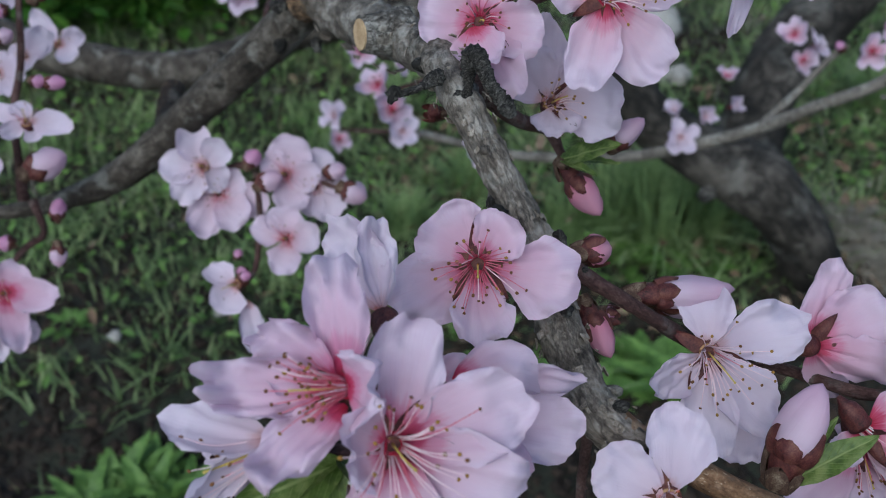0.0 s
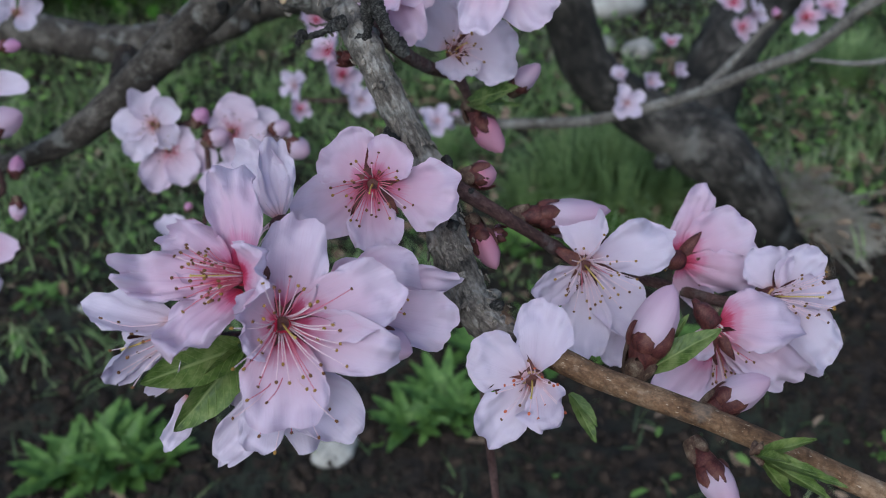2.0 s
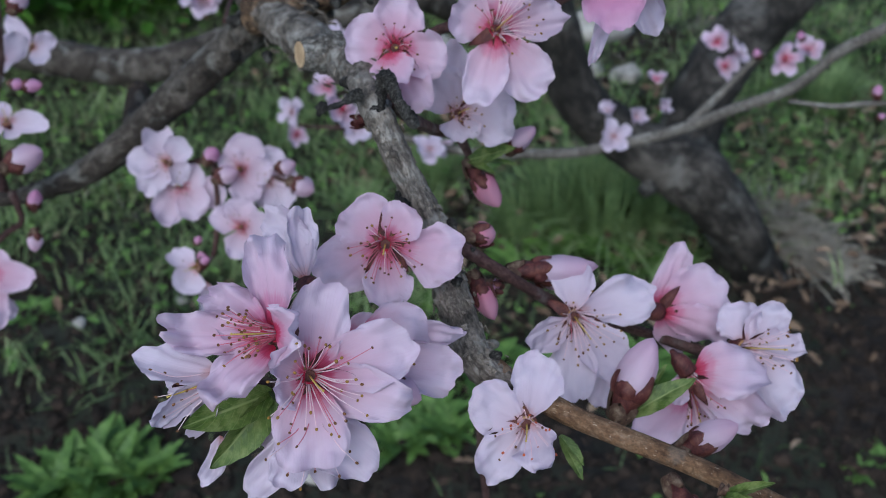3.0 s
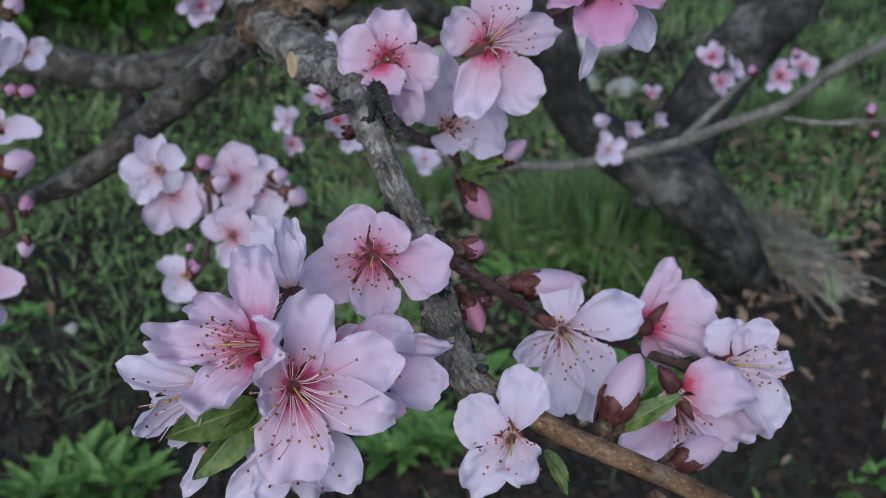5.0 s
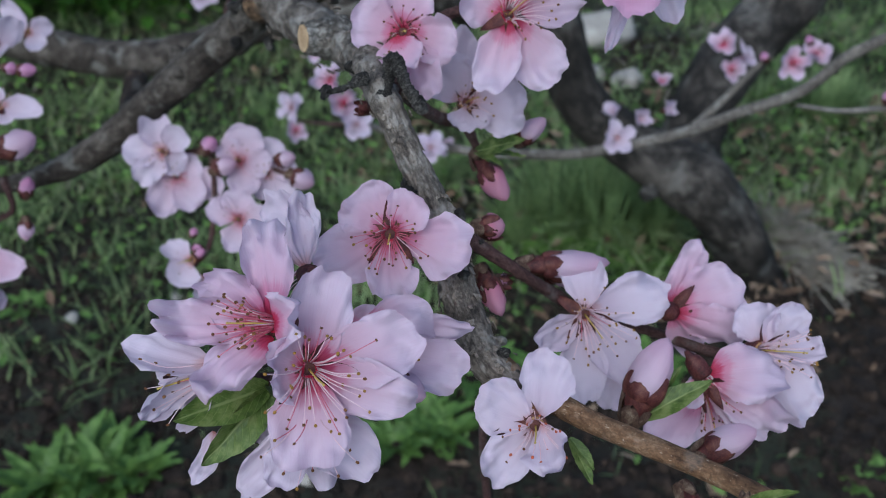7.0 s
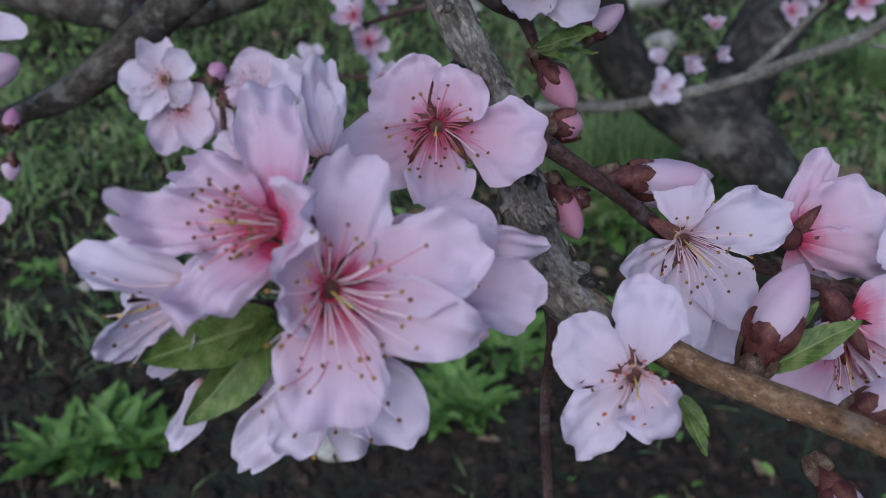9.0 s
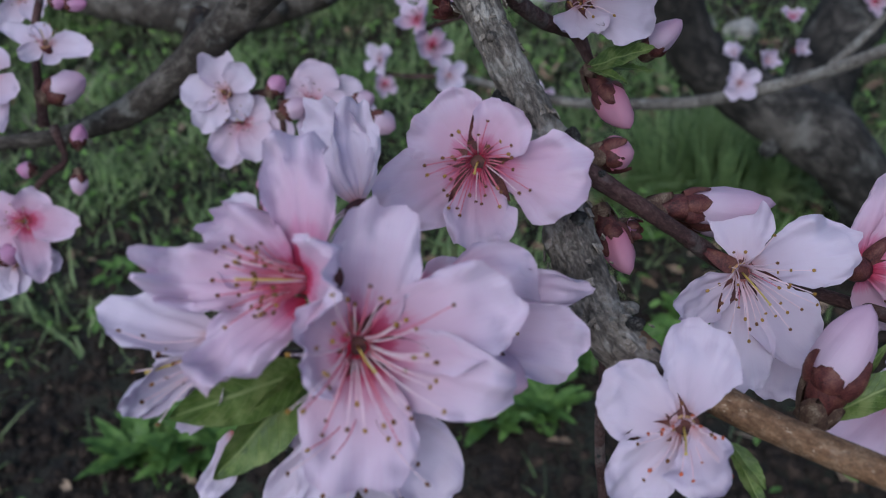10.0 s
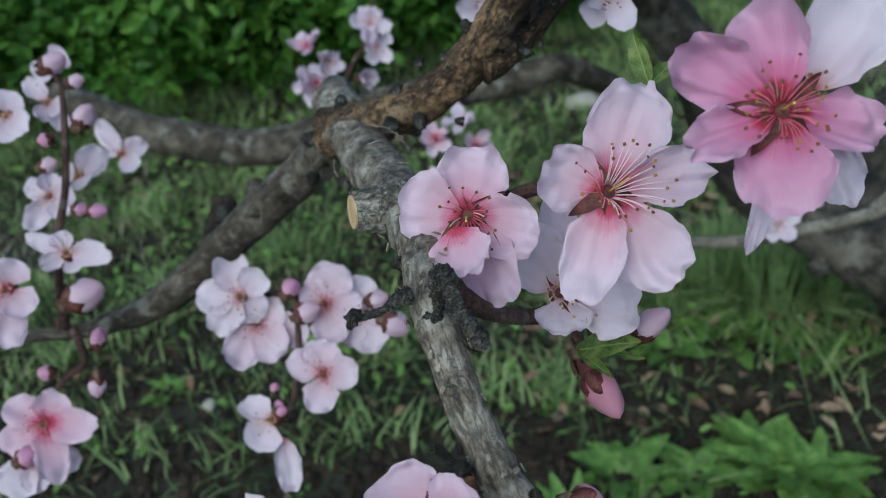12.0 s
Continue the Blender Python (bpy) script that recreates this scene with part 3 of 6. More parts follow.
def bud(label, base, tip, width, mat=PETAL_BLUSH, calyx=0.42, group="flower buds", scales=4, ridges=0.25):
    """A closed bud: rolled petals in a red calyx with pointed lobes, brown scales at its foot."""
    base, tip = Vector(base), Vector(tip)
    along = tip - base
    n = along.length
    turn = frame_for(along.orthogonal(), along)
    owner = thing("flower_bud", base, label, "bud", group)
    seed = base.x * 900 + base.y * 500
    body = ovoid(width / 2, n * (1 - calyx * 0.45), 18, 12, 0.92, ridges, 0.8, 0.62)
    for v in body.verts:
        v.co *= 1 + 0.05 * noise.noise(v.co * 500 + Vector((seed, 0, 0)))
    part("rolled_petals", finish(body, "rolled_petals", mat), owner, m=Matrix.Translation(turn @ Vector((0, 0, n * calyx * 0.45))) @ turn)
    r = width / 2
    cup = lathe([(r * 0.30, 0), (r * 0.50, n * calyx * 0.15), (r * 0.68, n * calyx * 0.45), (r * 0.80, n * calyx * 0.8), (r * 0.78, n * calyx * 0.86)], 15, 0.04)
    part("calyx", finish(cup, "calyx", CALYX), owner, "dark red calyx", turn)
    for k in range(5):
        a = math.tau * k / 5 + seed
        def profile(s):
            return r * 0.56 * (1 - s ** 2.4) ** 0.6 * (0.85 + 0.3 * s)
        def height(s, u, hw):
            return min(n * calyx * 0.95, r * 1.45) * (0.72 + 0.4 * ((k * 3 + int(seed)) % 5) / 4) * s, hw * u * (1 + 0.15 * noise.noise(Vector((s * 6, u, seed + k)))), -r * 0.30 * u * u * (1 - s * 0.5) + r * 0.16 * math.sin(math.pi * s ** 0.8) - r * 0.10 * s
        lobe = finish(blade_surface(1, 1, profile, height, 8, 6, 0.0004), "sepal", CALYX)
        rad = Vector((math.cos(a), math.sin(a), 0))
        foot = turn @ (rad * r * 0.80 + Vector((0, 0, n * calyx * 0.55)))
        part("sepal", lobe, owner, m=Matrix.Translation(foot) @ frame_for(turn @ (Vector((0, 0, 1)) + rad * 0.16), turn @ rad))
    for k in range(scales):
        a = math.tau * k / max(1, scales) + seed * 1.7
        def profile(s):
            return r * 0.60 * (1 - s ** 2.0) ** 0.7
        def height(s, u, hw):
            return r * (1.0 + 0.45 * ((k * 7) % 3) / 2) * s, hw * u, -r * 0.28 * u * u + r * 0.10 * math.sin(math.pi * s)
        sc = finish(blade_surface(1, 1, profile, height, 4, 4, 0.0004), "scale", SCALE)
        rad = Vector((math.cos(a), math.sin(a), 0))
        part("scale", sc, owner, m=Matrix.Translation(turn @ (rad * r * 0.45 - Vector((0, 0, r * 0.25)))) @ frame_for(turn @ (Vector((0, 0, 1)) + rad * 0.35), turn @ rad))
    return owner


def leaf_mesh(length, width, fold=0.5, curl=0.15, seed=0.0, mat=LEAF, teeth=22):
    def profile(s):
        saw = 1 - 0.06 * ((s * teeth) % 1.0)
        return width / 2 * math.sin(math.pi * (0.03 + 0.97 * s) ** 0.85) ** 0.8 * saw + 0.0001
    def height(s, u, hw):
        z = abs(u) * hw * fold - curl * length * (s * s) + 0.03 * length * noise.noise(Vector((s * 5, u * 2, seed)))
        z += 0.012 * length * math.sin(s * 40) * abs(u)
        return length * s, hw * u * (1 - fold * 0.25), z
    return finish(blade_surface(length, width, profile, height, 22, 6, 0.00035), "leaf", mat)


def leaf_shoot(label, base, leaves, group="young leaves", scales=0):
    """Leaves given as (tip from the base, width, way the face looks, fold, curl), with old bud scales at the foot."""
    owner = thing("leaf_shoot", base, label, "leaf", group)
    for k, (tip, width, face, fold, curl) in enumerate(leaves):
        tip = Vector(tip)
        part("leaf", leaf_mesh(tip.length, width, fold, curl, k * 2.3 + base[0] * 70), owner, m=frame_for(tip, face))
    rnd = random.Random(int(base[0] * 90000))
    for k in range(scales):
        def profile(s):
            return 1.1 * MM * (1 - s ** 2.0) ** 0.7
        def height(s, u, hw):
            return 2.6 * MM * s, hw * u, 0.5 * MM * math.sin(math.pi * s) - 0.3 * MM * u * u
        way = Vector(leaves[0][0]).normalized() + Vector((rnd.gauss(0, 0.6), rnd.gauss(0, 0.6), rnd.gauss(0, 0.6)))
        part("scale", finish(blade_surface(1, 1, profile, height, 4, 4, 0.0003), "scale", SCALE), owner, m=frame_for(way, (rnd.gauss(0, 0.4), -0.7, 0.7)))
    return owner


def branch(name, label, points, mat, category="branch", steps=8, sides=20, rough=0.10, grain=120.0, nodes=0, seed=1.0, group=""):
    """A woody stem as a thing of its own, with bark and swollen nodes."""
    base = Vector(points[0][0])
    owner = thing(name, base, label, category, group)
    local = [(Vector(p) - base, r) for p, r in points]
    part("bark", finish(tube(local, steps, sides, rough, grain, seed), "bark", mat), owner)
    rnd = random.Random(int(seed * 77))
    for k in range(nodes):
        i = rnd.randrange(len(local) - 1)
        t = rnd.random()
        c = local[i][0].lerp(local[i + 1][0], t)
        r = local[i][1] * (1 - t) + local[i + 1][1] * t
        along = (local[i + 1][0] - local[i][0]).normalized()
        d = Matrix.Rotation(rnd.uniform(0, math.tau), 3, along) @ along.orthogonal().normalized()
        knob = tube([(*(c + d * r * 0.6), r * 0.42), (*(c + d * r * 1.05), r * 0.34), (*(c + d * r * 1.35 + along * r * 0.2), r * 0.16)], 3, 8, 0.3, 400, k)
        part("node", finish(knob, "node", DEADWOOD if rnd.random() < 0.5 else mat), owner)
    return owner


# ---- ground ----
def relief(x, y):
    v = Vector((x, y, 0))
    return 0.018 * noise.noise(v * 3.0) + 0.010 * noise.noise(v * 9.0) + 0.006 * noise.noise(v * 27.0)


def ground_sheet():
    """One sheet, finely divided near the tree, that reaches out to the horizon."""
    n = 150
    bm = bmesh.new()
    def spread(k):
        t = (k / n - 0.5) * 2
        return 1.6 * t + 150 * t ** 9
    rows = [[None] * (n + 1) for _ in range(n + 1)]
    for i in range(n + 1):
        for j in range(n + 1):
            x, y = spread(i), 1.1 + spread(j)
            rows[i][j] = bm.verts.new((x, y, relief(x, y) if abs(x) + abs(y) < 12 else 0.0))
    for i in range(n):
        for j in range(n):
            bm.faces.new((rows[i][j], rows[i + 1][j], rows[i + 1][j + 1], rows[i][j + 1]))
    return finish(bm, "ground", SOIL)


tagged(new("ground", ground_sheet()), "bare brown soil with thin moss and weeds", "ground", kind="structure")


def grass_field(name, count, seed, xs, ys, low, high, width, mat, keep, droop=0.5):
    """Many separate bent blades in one mesh."""
    rnd = random.Random(seed)
    verts, faces = [], []
    while len(faces) < count * 3:
        x, y = rnd.uniform(*xs), rnd.uniform(*ys)
        if rnd.random() > keep(x, y):
            continue
        h, w = rnd.uniform(low, high), width * rnd.uniform(0.6, 1.3)
        a, lean = rnd.uniform(0, math.tau), rnd.uniform(0.1, droop)
        ca, sa = math.cos(a), math.sin(a)
        z0 = relief(x, y) - 0.004
        k = len(verts)
        for s, ws in ((0, 1), (0.4, 0.95), (0.75, 0.6)):
            out = h * lean * s * s * 1.6
            zz = z0 + h * s * (1 - 0.35 * lean * s)
            for sd in (-1, 1):
                verts.append((x + ca * out - sa * w / 2 * ws * sd, y + sa * out + ca * w / 2 * ws * sd, zz))
        verts.append((x + ca * h * lean * 1.6, y + sa * h * lean * 1.6, z0 + h * (1 - 0.35 * lean)))
        faces += [(k, k + 1, k + 3, k + 2), (k + 2, k + 3, k + 5, k + 4), (k + 4, k + 5, k + 6)]
    me = bpy.data.meshes.new(name)
    me.from_pydata(verts, [], faces)
    me.materials.append(mat)
    me.polygons.foreach_set("use_smooth", [True] * len(me.polygons))
    return me


def meadow(x, y):
    """How thickly the grass grows: patchy, bare soil in front of the trunk, lush behind."""
    v = 0.55 + 0.9 * noise.noise(Vector((x * 2.3, y * 2.3, 3.0))) + 0.5 * noise.noise(Vector((x * 6, y * 6, 8.0)))
    v += 0.35 * min(1.5, max(0.0, y - 0.85))
    bare = math.exp(-((x - 0.36) / 0.36) ** 2 - ((y - 0.60) / 0.22) ** 2)
    bare += 0.35 * math.exp(-((x + 0.05) / 0.35) ** 2 - ((y - 0.45) / 0.12) ** 2)
    away = math.hypot(x - 0.15, y - 1.35) + 0.5 * noise.noise(Vector((x * 1.3, y * 1.3, 5.0)))
    return max(0.02, min(1.0, v - 1.5 * bare - 0.08 * max(0.0, min(1.0, 0.5 - 2.0 * x)))) * max(0.0, min(1.0, (2.1 - away) / 0.8))


tagged(new("grass", grass_field("grass", 165000, 5, (-2.1, 2.4), (-0.9, 3.6), 0.012, 0.036, 0.0022, GRASS, meadow, 0.9)), "short patchy green grass and weeds on the soil", "grass", kind="stuff")

tagged(new("grass_tufts", grass_field("grass_tufts", 26000, 15, (-1.4, 1.9), (0.6, 2.9), 0.022, 0.055, 0.0030, CLUMP, lambda x, y: meadow(x, y) if noise.noise(Vector((x * 11, y * 11, 21.0))) > 0.16 else 0.0, 0.9)), "brighter tufts of longer grass among the short", "grass", kind="stuff")

tagged(new("dry_blades", grass_field("dry_blades", 5000, 6, (-1.3, 1.8), (0.95, 3.0), 0.012, 0.04, 0.002, STRAW, lambda x, y: 0.2 + 0.9 * noise.noise(Vector((x * 3.1, y * 3.1, 12.0))), 1.3)), "dry pale grass blades lying among the green", "dry grass", kind="stuff")


def scatter_leaves(name, count, seed, xs, ys, size, mat, keep, lift):
    """Small round leaves of low weeds or litter lying about, one mesh."""
    rnd = random.Random(seed)
    verts, faces = [], []
    for _ in range(count):
        x, y = rnd.uniform(*xs), rnd.uniform(*ys)
        if rnd.random() > keep(x, y):
            continue
        s = size * rnd.uniform(0.5, 1.4)
        m = Matrix.Translation((x, y, relief(x, y) + rnd.uniform(0.002, lift))) @ Euler((rnd.uniform(-0.6, 0.6), rnd.uniform(-0.6, 0.6), rnd.uniform(0, 6.3))).to_matrix().to_4x4()
        k = len(verts)
        for px, py, pz in ((-1, 0, 0), (-0.4, -0.42, 0.12), (0.35, -0.36, 0.1), (1, 0, -0.15), (0.35, 0.36, 0.1), (-0.4, 0.42, 0.12), (0, 0, -0.03)):
            verts.append(m @ Vector((px * s, py * s, pz * s)))
        faces += [(k, k + 1, k + 6), (k + 1, k + 2, k + 6), (k + 2, k + 3, k + 6), (k + 3, k + 4, k + 6), (k + 4, k + 5, k + 6), (k + 5, k, k + 6)]
    me = bpy.data.meshes.new(name)
    me.from_pydata(verts, [], faces)
    me.materials.append(mat)
    return me


tagged(new("low_weeds", scatter_leaves("low_weeds", 110000, 8, (-2.1, 2.4), (-0.9, 3.6), 0.0062, WEED, lambda x, y: meadow(x, y) * 0.8, 0.035)), "small green weed leaves close to the soil", "weeds", kind="stuff")
tagged(new("leaf_litter", scatter_leaves("leaf_litter", 2600, 19, (-0.15, 0.95), (0.72, 1.25), 0.010, LITTER, lambda x, y: 0.4 + 0.9 * noise.noise(Vector((x * 7, y * 7, 33.0))), 0.03)), "pale brown dead leaves caught in the grass", "leaf litter", kind="stuff")
tagged(new("leaf_litter", scatter_leaves("leaf_litter", 5200, 9, (-1.3, 1.6), (0.2, 2.6), 0.009, LITTER, lambda x, y: 0.15 + 0.6 * meadow(x, y), 0.008)), "brown dead leaves and bits scattered on the soil", "leaf litter", kind="stuff")


def soil_clods(count, seed):
    """Crumbs of soil of all sizes, thickest where the grass is thin, one mesh."""
    rnd = random.Random(seed)
    verts, faces = [], []
    base = bmesh.new()
    bmesh.ops.create_icosphere(base, subdivisions=1, radius=1.0)
    shape = [v.co.copy() for v in base.verts]
    tris = [[v.index for v in f.verts] for f in base.faces]
    base.free()
    for _ in range(count):
        x, y = rnd.uniform(-0.7, 1.0), rnd.uniform(0.3, 1.5)
        if rnd.random() < meadow(x, y) * 0.75:
            continue
        r = 0.0016 + 0.0065 * rnd.random() ** 3.2
        sx, sy, sz = (rnd.uniform(0.6, 1.3) for _ in range(3))
        at = Vector((x, y, relief(x, y) + r * 0.2))
        k = len(verts)
        for c in shape:
            w = 1 + 0.8 * noise.noise(c * 1.9 + at * 90)
            verts.append(at + Vector((c.x * sx, c.y * sy, c.z * sz * 0.8)) * r * w)
        faces += [[k + i for i in f] for f in tris]
    me = bpy.data.meshes.new("soil_clods")
    me.from_pydata(verts, [], faces)
    me.materials.append(CLOD)
    return me


tagged(new("soil_clods", soil_clods(48000, 31)), "dark brown crumbs and clods of loose soil", "soil", kind="stuff")


def weed_plant(at, leaves, size, seed, tall=0.6, label="bright green leafy weed growing from the soil", narrow=0.22, mat=WEED):
    rnd = random.Random(seed)
    at = Vector((at[0], at[1], relief(at[0], at[1]) - 0.003))
    owner = thing("weed_plant", at, label, "weed", "leafy weeds")
    for k in range(leaves):
        a = k * 2.4 + rnd.uniform(-0.3, 0.3)
        up = rnd.uniform(0.15, 1.0) * tall * 1.6
        tip = Vector((math.cos(a), math.sin(a), up)).normalized() * size * rnd.uniform(0.6, 1.1)
        part("leaf", leaf_mesh(tip.length, size * narrow * rnd.uniform(0.8, 1.2), 0.3, rnd.uniform(0.1, 0.35), seed + k, mat, 6), owner, m=frame_for(tip, (0, 0, 1)))
    return owner


for px, py, size, seed in ((-0.325, 0.552, 0.058, 3), (-0.292, 0.540, 0.052, 4), (-0.300, 0.570, 0.050, 31), (-0.345, 0.536, 0.050, 32), (-0.262, 0.548, 0.042, 33),
                           (-0.017, 0.595, 0.050, 5), (-0.047, 0.572, 0.044, 6), (0.000, 0.580, 0.040, 34)):
    weed_plant((px, py), 26, size, seed, 0.9, narrow=0.30)
weed_plant((0.385, 0.560), 34, 0.024, 7, narrow=0.40)
weed_plant((0.355, 0.545), 26, 0.020, 71, narrow=0.40)
weed_plant((0.14, 0.861), 22, 0.075, 8, narrow=0.34)
weed_plant((0.17, 0.68), 24, 0.07, 9, narrow=0.36)
weed_plant((0.025, 0.663), 20, 0.06, 10, narrow=0.36)


def grass_clump(at, count, size, seed):
    """A tuft of long soft blades that arch outward from one crown."""
    rnd = random.Random(seed)
    verts, faces = [], []
    for _ in range(count):
        a, lean = rnd.uniform(0, math.tau), abs(rnd.gauss(0, 0.45)) + 0.08
        h, w = size * rnd.uniform(0.45, 1.1), 0.0034 * rnd.uniform(0.6, 1.3)
        ca, sa, r = math.cos(a), math.sin(a), size * 0.30 * math.sqrt(rnd.random())
        k = len(verts)
        for i in range(6):
            s = i / 5
            out, up = r + h * lean * (0.5 * s + 0.6 * s * s), h * (s - 0.5 * lean * s * s)
            for sd in (-1, 1):
                verts.append((ca * out - sa * sd * w / 2 * (1 - s ** 2.5), sa * out + ca * sd * w / 2 * (1 - s ** 2.5), up))
            if i:
                j = k + 2 * i
                faces.append((j - 2, j - 1, j + 1, j))
    me = bpy.data.meshes.new("grass_clump")
    me.from_pydata(verts, [], faces)
    me.materials.append(CLUMP)
    ob = new("grass_clump", me)
    ob.location = (at[0], at[1], relief(*at) - 0.003)
    tagged(ob, "tall clump of soft narrow green grass blades", "grass", kind="stuff")


for px, py, size, seed in ((0.188, 0.901, 0.12, 11), (0.243, 0.913, 0.10, 12), (0.133, 0.925, 0.10, 13), (0.085, 0.905, 0.07, 41), (0.205, 0.965, 0.10, 42),
                           (0.62, 1.02, 0.08, 43), (0.70, 1.12, 0.08, 44), (0.55, 1.22, 0.09, 45), (0.80, 1.00, 0.07, 46), (-0.10, 0.93, 0.06, 47), (-0.02, 1.02, 0.07, 48)):
    grass_clump((px, py), int(430 * size / 0.1), size, seed)

for px, py, size, seed in ((0.088, 0.668, 0.08, 14), (0.140, 0.700, 0.085, 15), (0.193, 0.668, 0.08, 16), (0.122, 0.900, 0.09, 17), (0.188, 0.914, 0.09, 18), (0.076, 0.834, 0.08, 19), (0.215, 0.843, 0.085, 20), (0.262, 0.939, 0.08, 21), (-0.032, 0.773, 0.05, 22), (-0.298, 0.844, 0.05, 23), (-0.440, 0.769, 0.05, 24)):
    weed_plant((px, py), 30, size * 0.62, seed, 0.5, narrow=0.42)


def stone(at, size, seed):
    bm = bmesh.new()
    bmesh.ops.create_icosphere(bm, subdivisions=3, radius=1.0)
    for v in bm.verts:
        w = 1 + 0.35 * noise.noise(v.co * 1.3 + Vector((seed, 0, 0))) + 0.1 * noise.noise(v.co * 4 + Vector((0, seed, 0)))
        v.co = Vector((v.co.x * size, v.co.y * size * 0.8, v.co.z * size * 0.5)) * w
    ob = new("stone", finish(bm, "stone", STONE))
    ob.matrix_basis = Matrix.Translation((at[0], at[1], relief(at[0], at[1]) + size * 0.22)) @ Matrix.Rotation(seed, 4, "Z")
    tagged(ob, "pale grey stone lying on the bare soil", "stone", "stones")


stone((-0.11, 0.547), 0.022, 1.0)
stone((-0.117, 0.541), 0.015, 5.0)
stone((-0.382, 0.74), 0.008, 2.0)
stone((-0.013, 1.475), 0.03, 3.0)
stone((0.269, 1.499), 0.062, 4.0)
stone((0.282, 1.322), 0.028, 7.0)
stone((0.232, 1.352), 0.022, 8.0)
stone((-0.29, 0.789), 0.008, 6.0)


# ---- the trunk and the heavy limbs of the tree ----
trunk = branch("tree_trunk", "dark gnarled peach trunk that forks above the grass", [
    ((0.36, 0.85, -0.05), 0.040), ((0.330, 0.826, 0.02), 0.032), ((0.2895, 0.8084, 0.0934), 0.030), ((0.2456, 0.8252, 0.1348), 0.034), ((0.1882, 0.8332, 0.1636), 0.0275), ((0.1306, 0.8432, 0.2128), 0.0245), ((0.1045, 0.8568, 0.2845), 0.0240), ((0.0599, 0.8506, 0.3629), 0.0225), ((-0.0109, 0.7924, 0.4541), 0.0228)],
    BARK_TRUNK, "tree trunk", 8, 28, 0.14, 30, 6, 2.0)
part("limb", finish(tube([(Vector(p) - trunk.location, r) for p, r in (((0.2688, 0.8203, 0.1103), 0.031), ((0.2562, 0.8621, 0.144), 0.032), ((0.2802, 0.9101, 0.1863), 0.033), ((0.3323, 0.9639, 0.2282), 0.035), ((0.3919, 1.0092, 0.2756), 0.037), ((0.4633, 1.0801, 0.3419), 0.037))], 8, 24, 0.14, 30, 4.0), "limb", BARK_TRUNK), trunk, "dark rough limb that leans to the side")


def straw_clump(at, count, seed, way, length, spread):
    rnd = random.Random(seed)
    bm_verts, bm_faces = [], []
    for k in range(count):
        root = Vector((rnd.gauss(0, spread), rnd.gauss(0, spread), 0))
        d = (Vector(way) + Vector((rnd.gauss(0, 0.24), rnd.gauss(0, 0.24), rnd.gauss(0, 0.2)))).normalized()
        side = d.orthogonal().normalized()
        n = length * rnd.uniform(0.5, 1.1)
        bend = Vector((rnd.gauss(0, 0.3), rnd.gauss(0, 0.3), -0.45)) * n
        i0 = len(bm_verts)
        for s in range(5):
            t = s / 4
            c = root + d * n * t + bend * t * t * 0.6
            w = 0.0013 * (1 - 0.6 * t)
            bm_verts += [c - side * w, c + side * w]
        bm_faces += [(i0 + 2 * s, i0 + 2 * s + 1, i0 + 2 * s + 3, i0 + 2 * s + 2) for s in range(4)]
    me = bpy.data.meshes.new("dry_grass")
    me.from_pydata(bm_verts, [], bm_faces)
    me.materials.append(STRAW)
    ob = new("dry_grass", me)
    ob.matrix_basis = Matrix.Translation((at[0], at[1], relief(at[0], at[1])))
    return tagged(ob, "pale dry grass heaped against the trunk foot", "dry grass", kind="stuff")


straw_clump((0.376, 0.930, 0), 460, 3, (0.2, -0.45, 0.80), 0.075, 0.016)
straw_clump((0.394, 0.895, 0), 460, 4, (0.3, -0.50, 0.60), 0.070, 0.017)
straw_clump((0.410, 0.850, 0), 420, 5, (0.3, -0.50, 0.45), 0.064, 0.016)


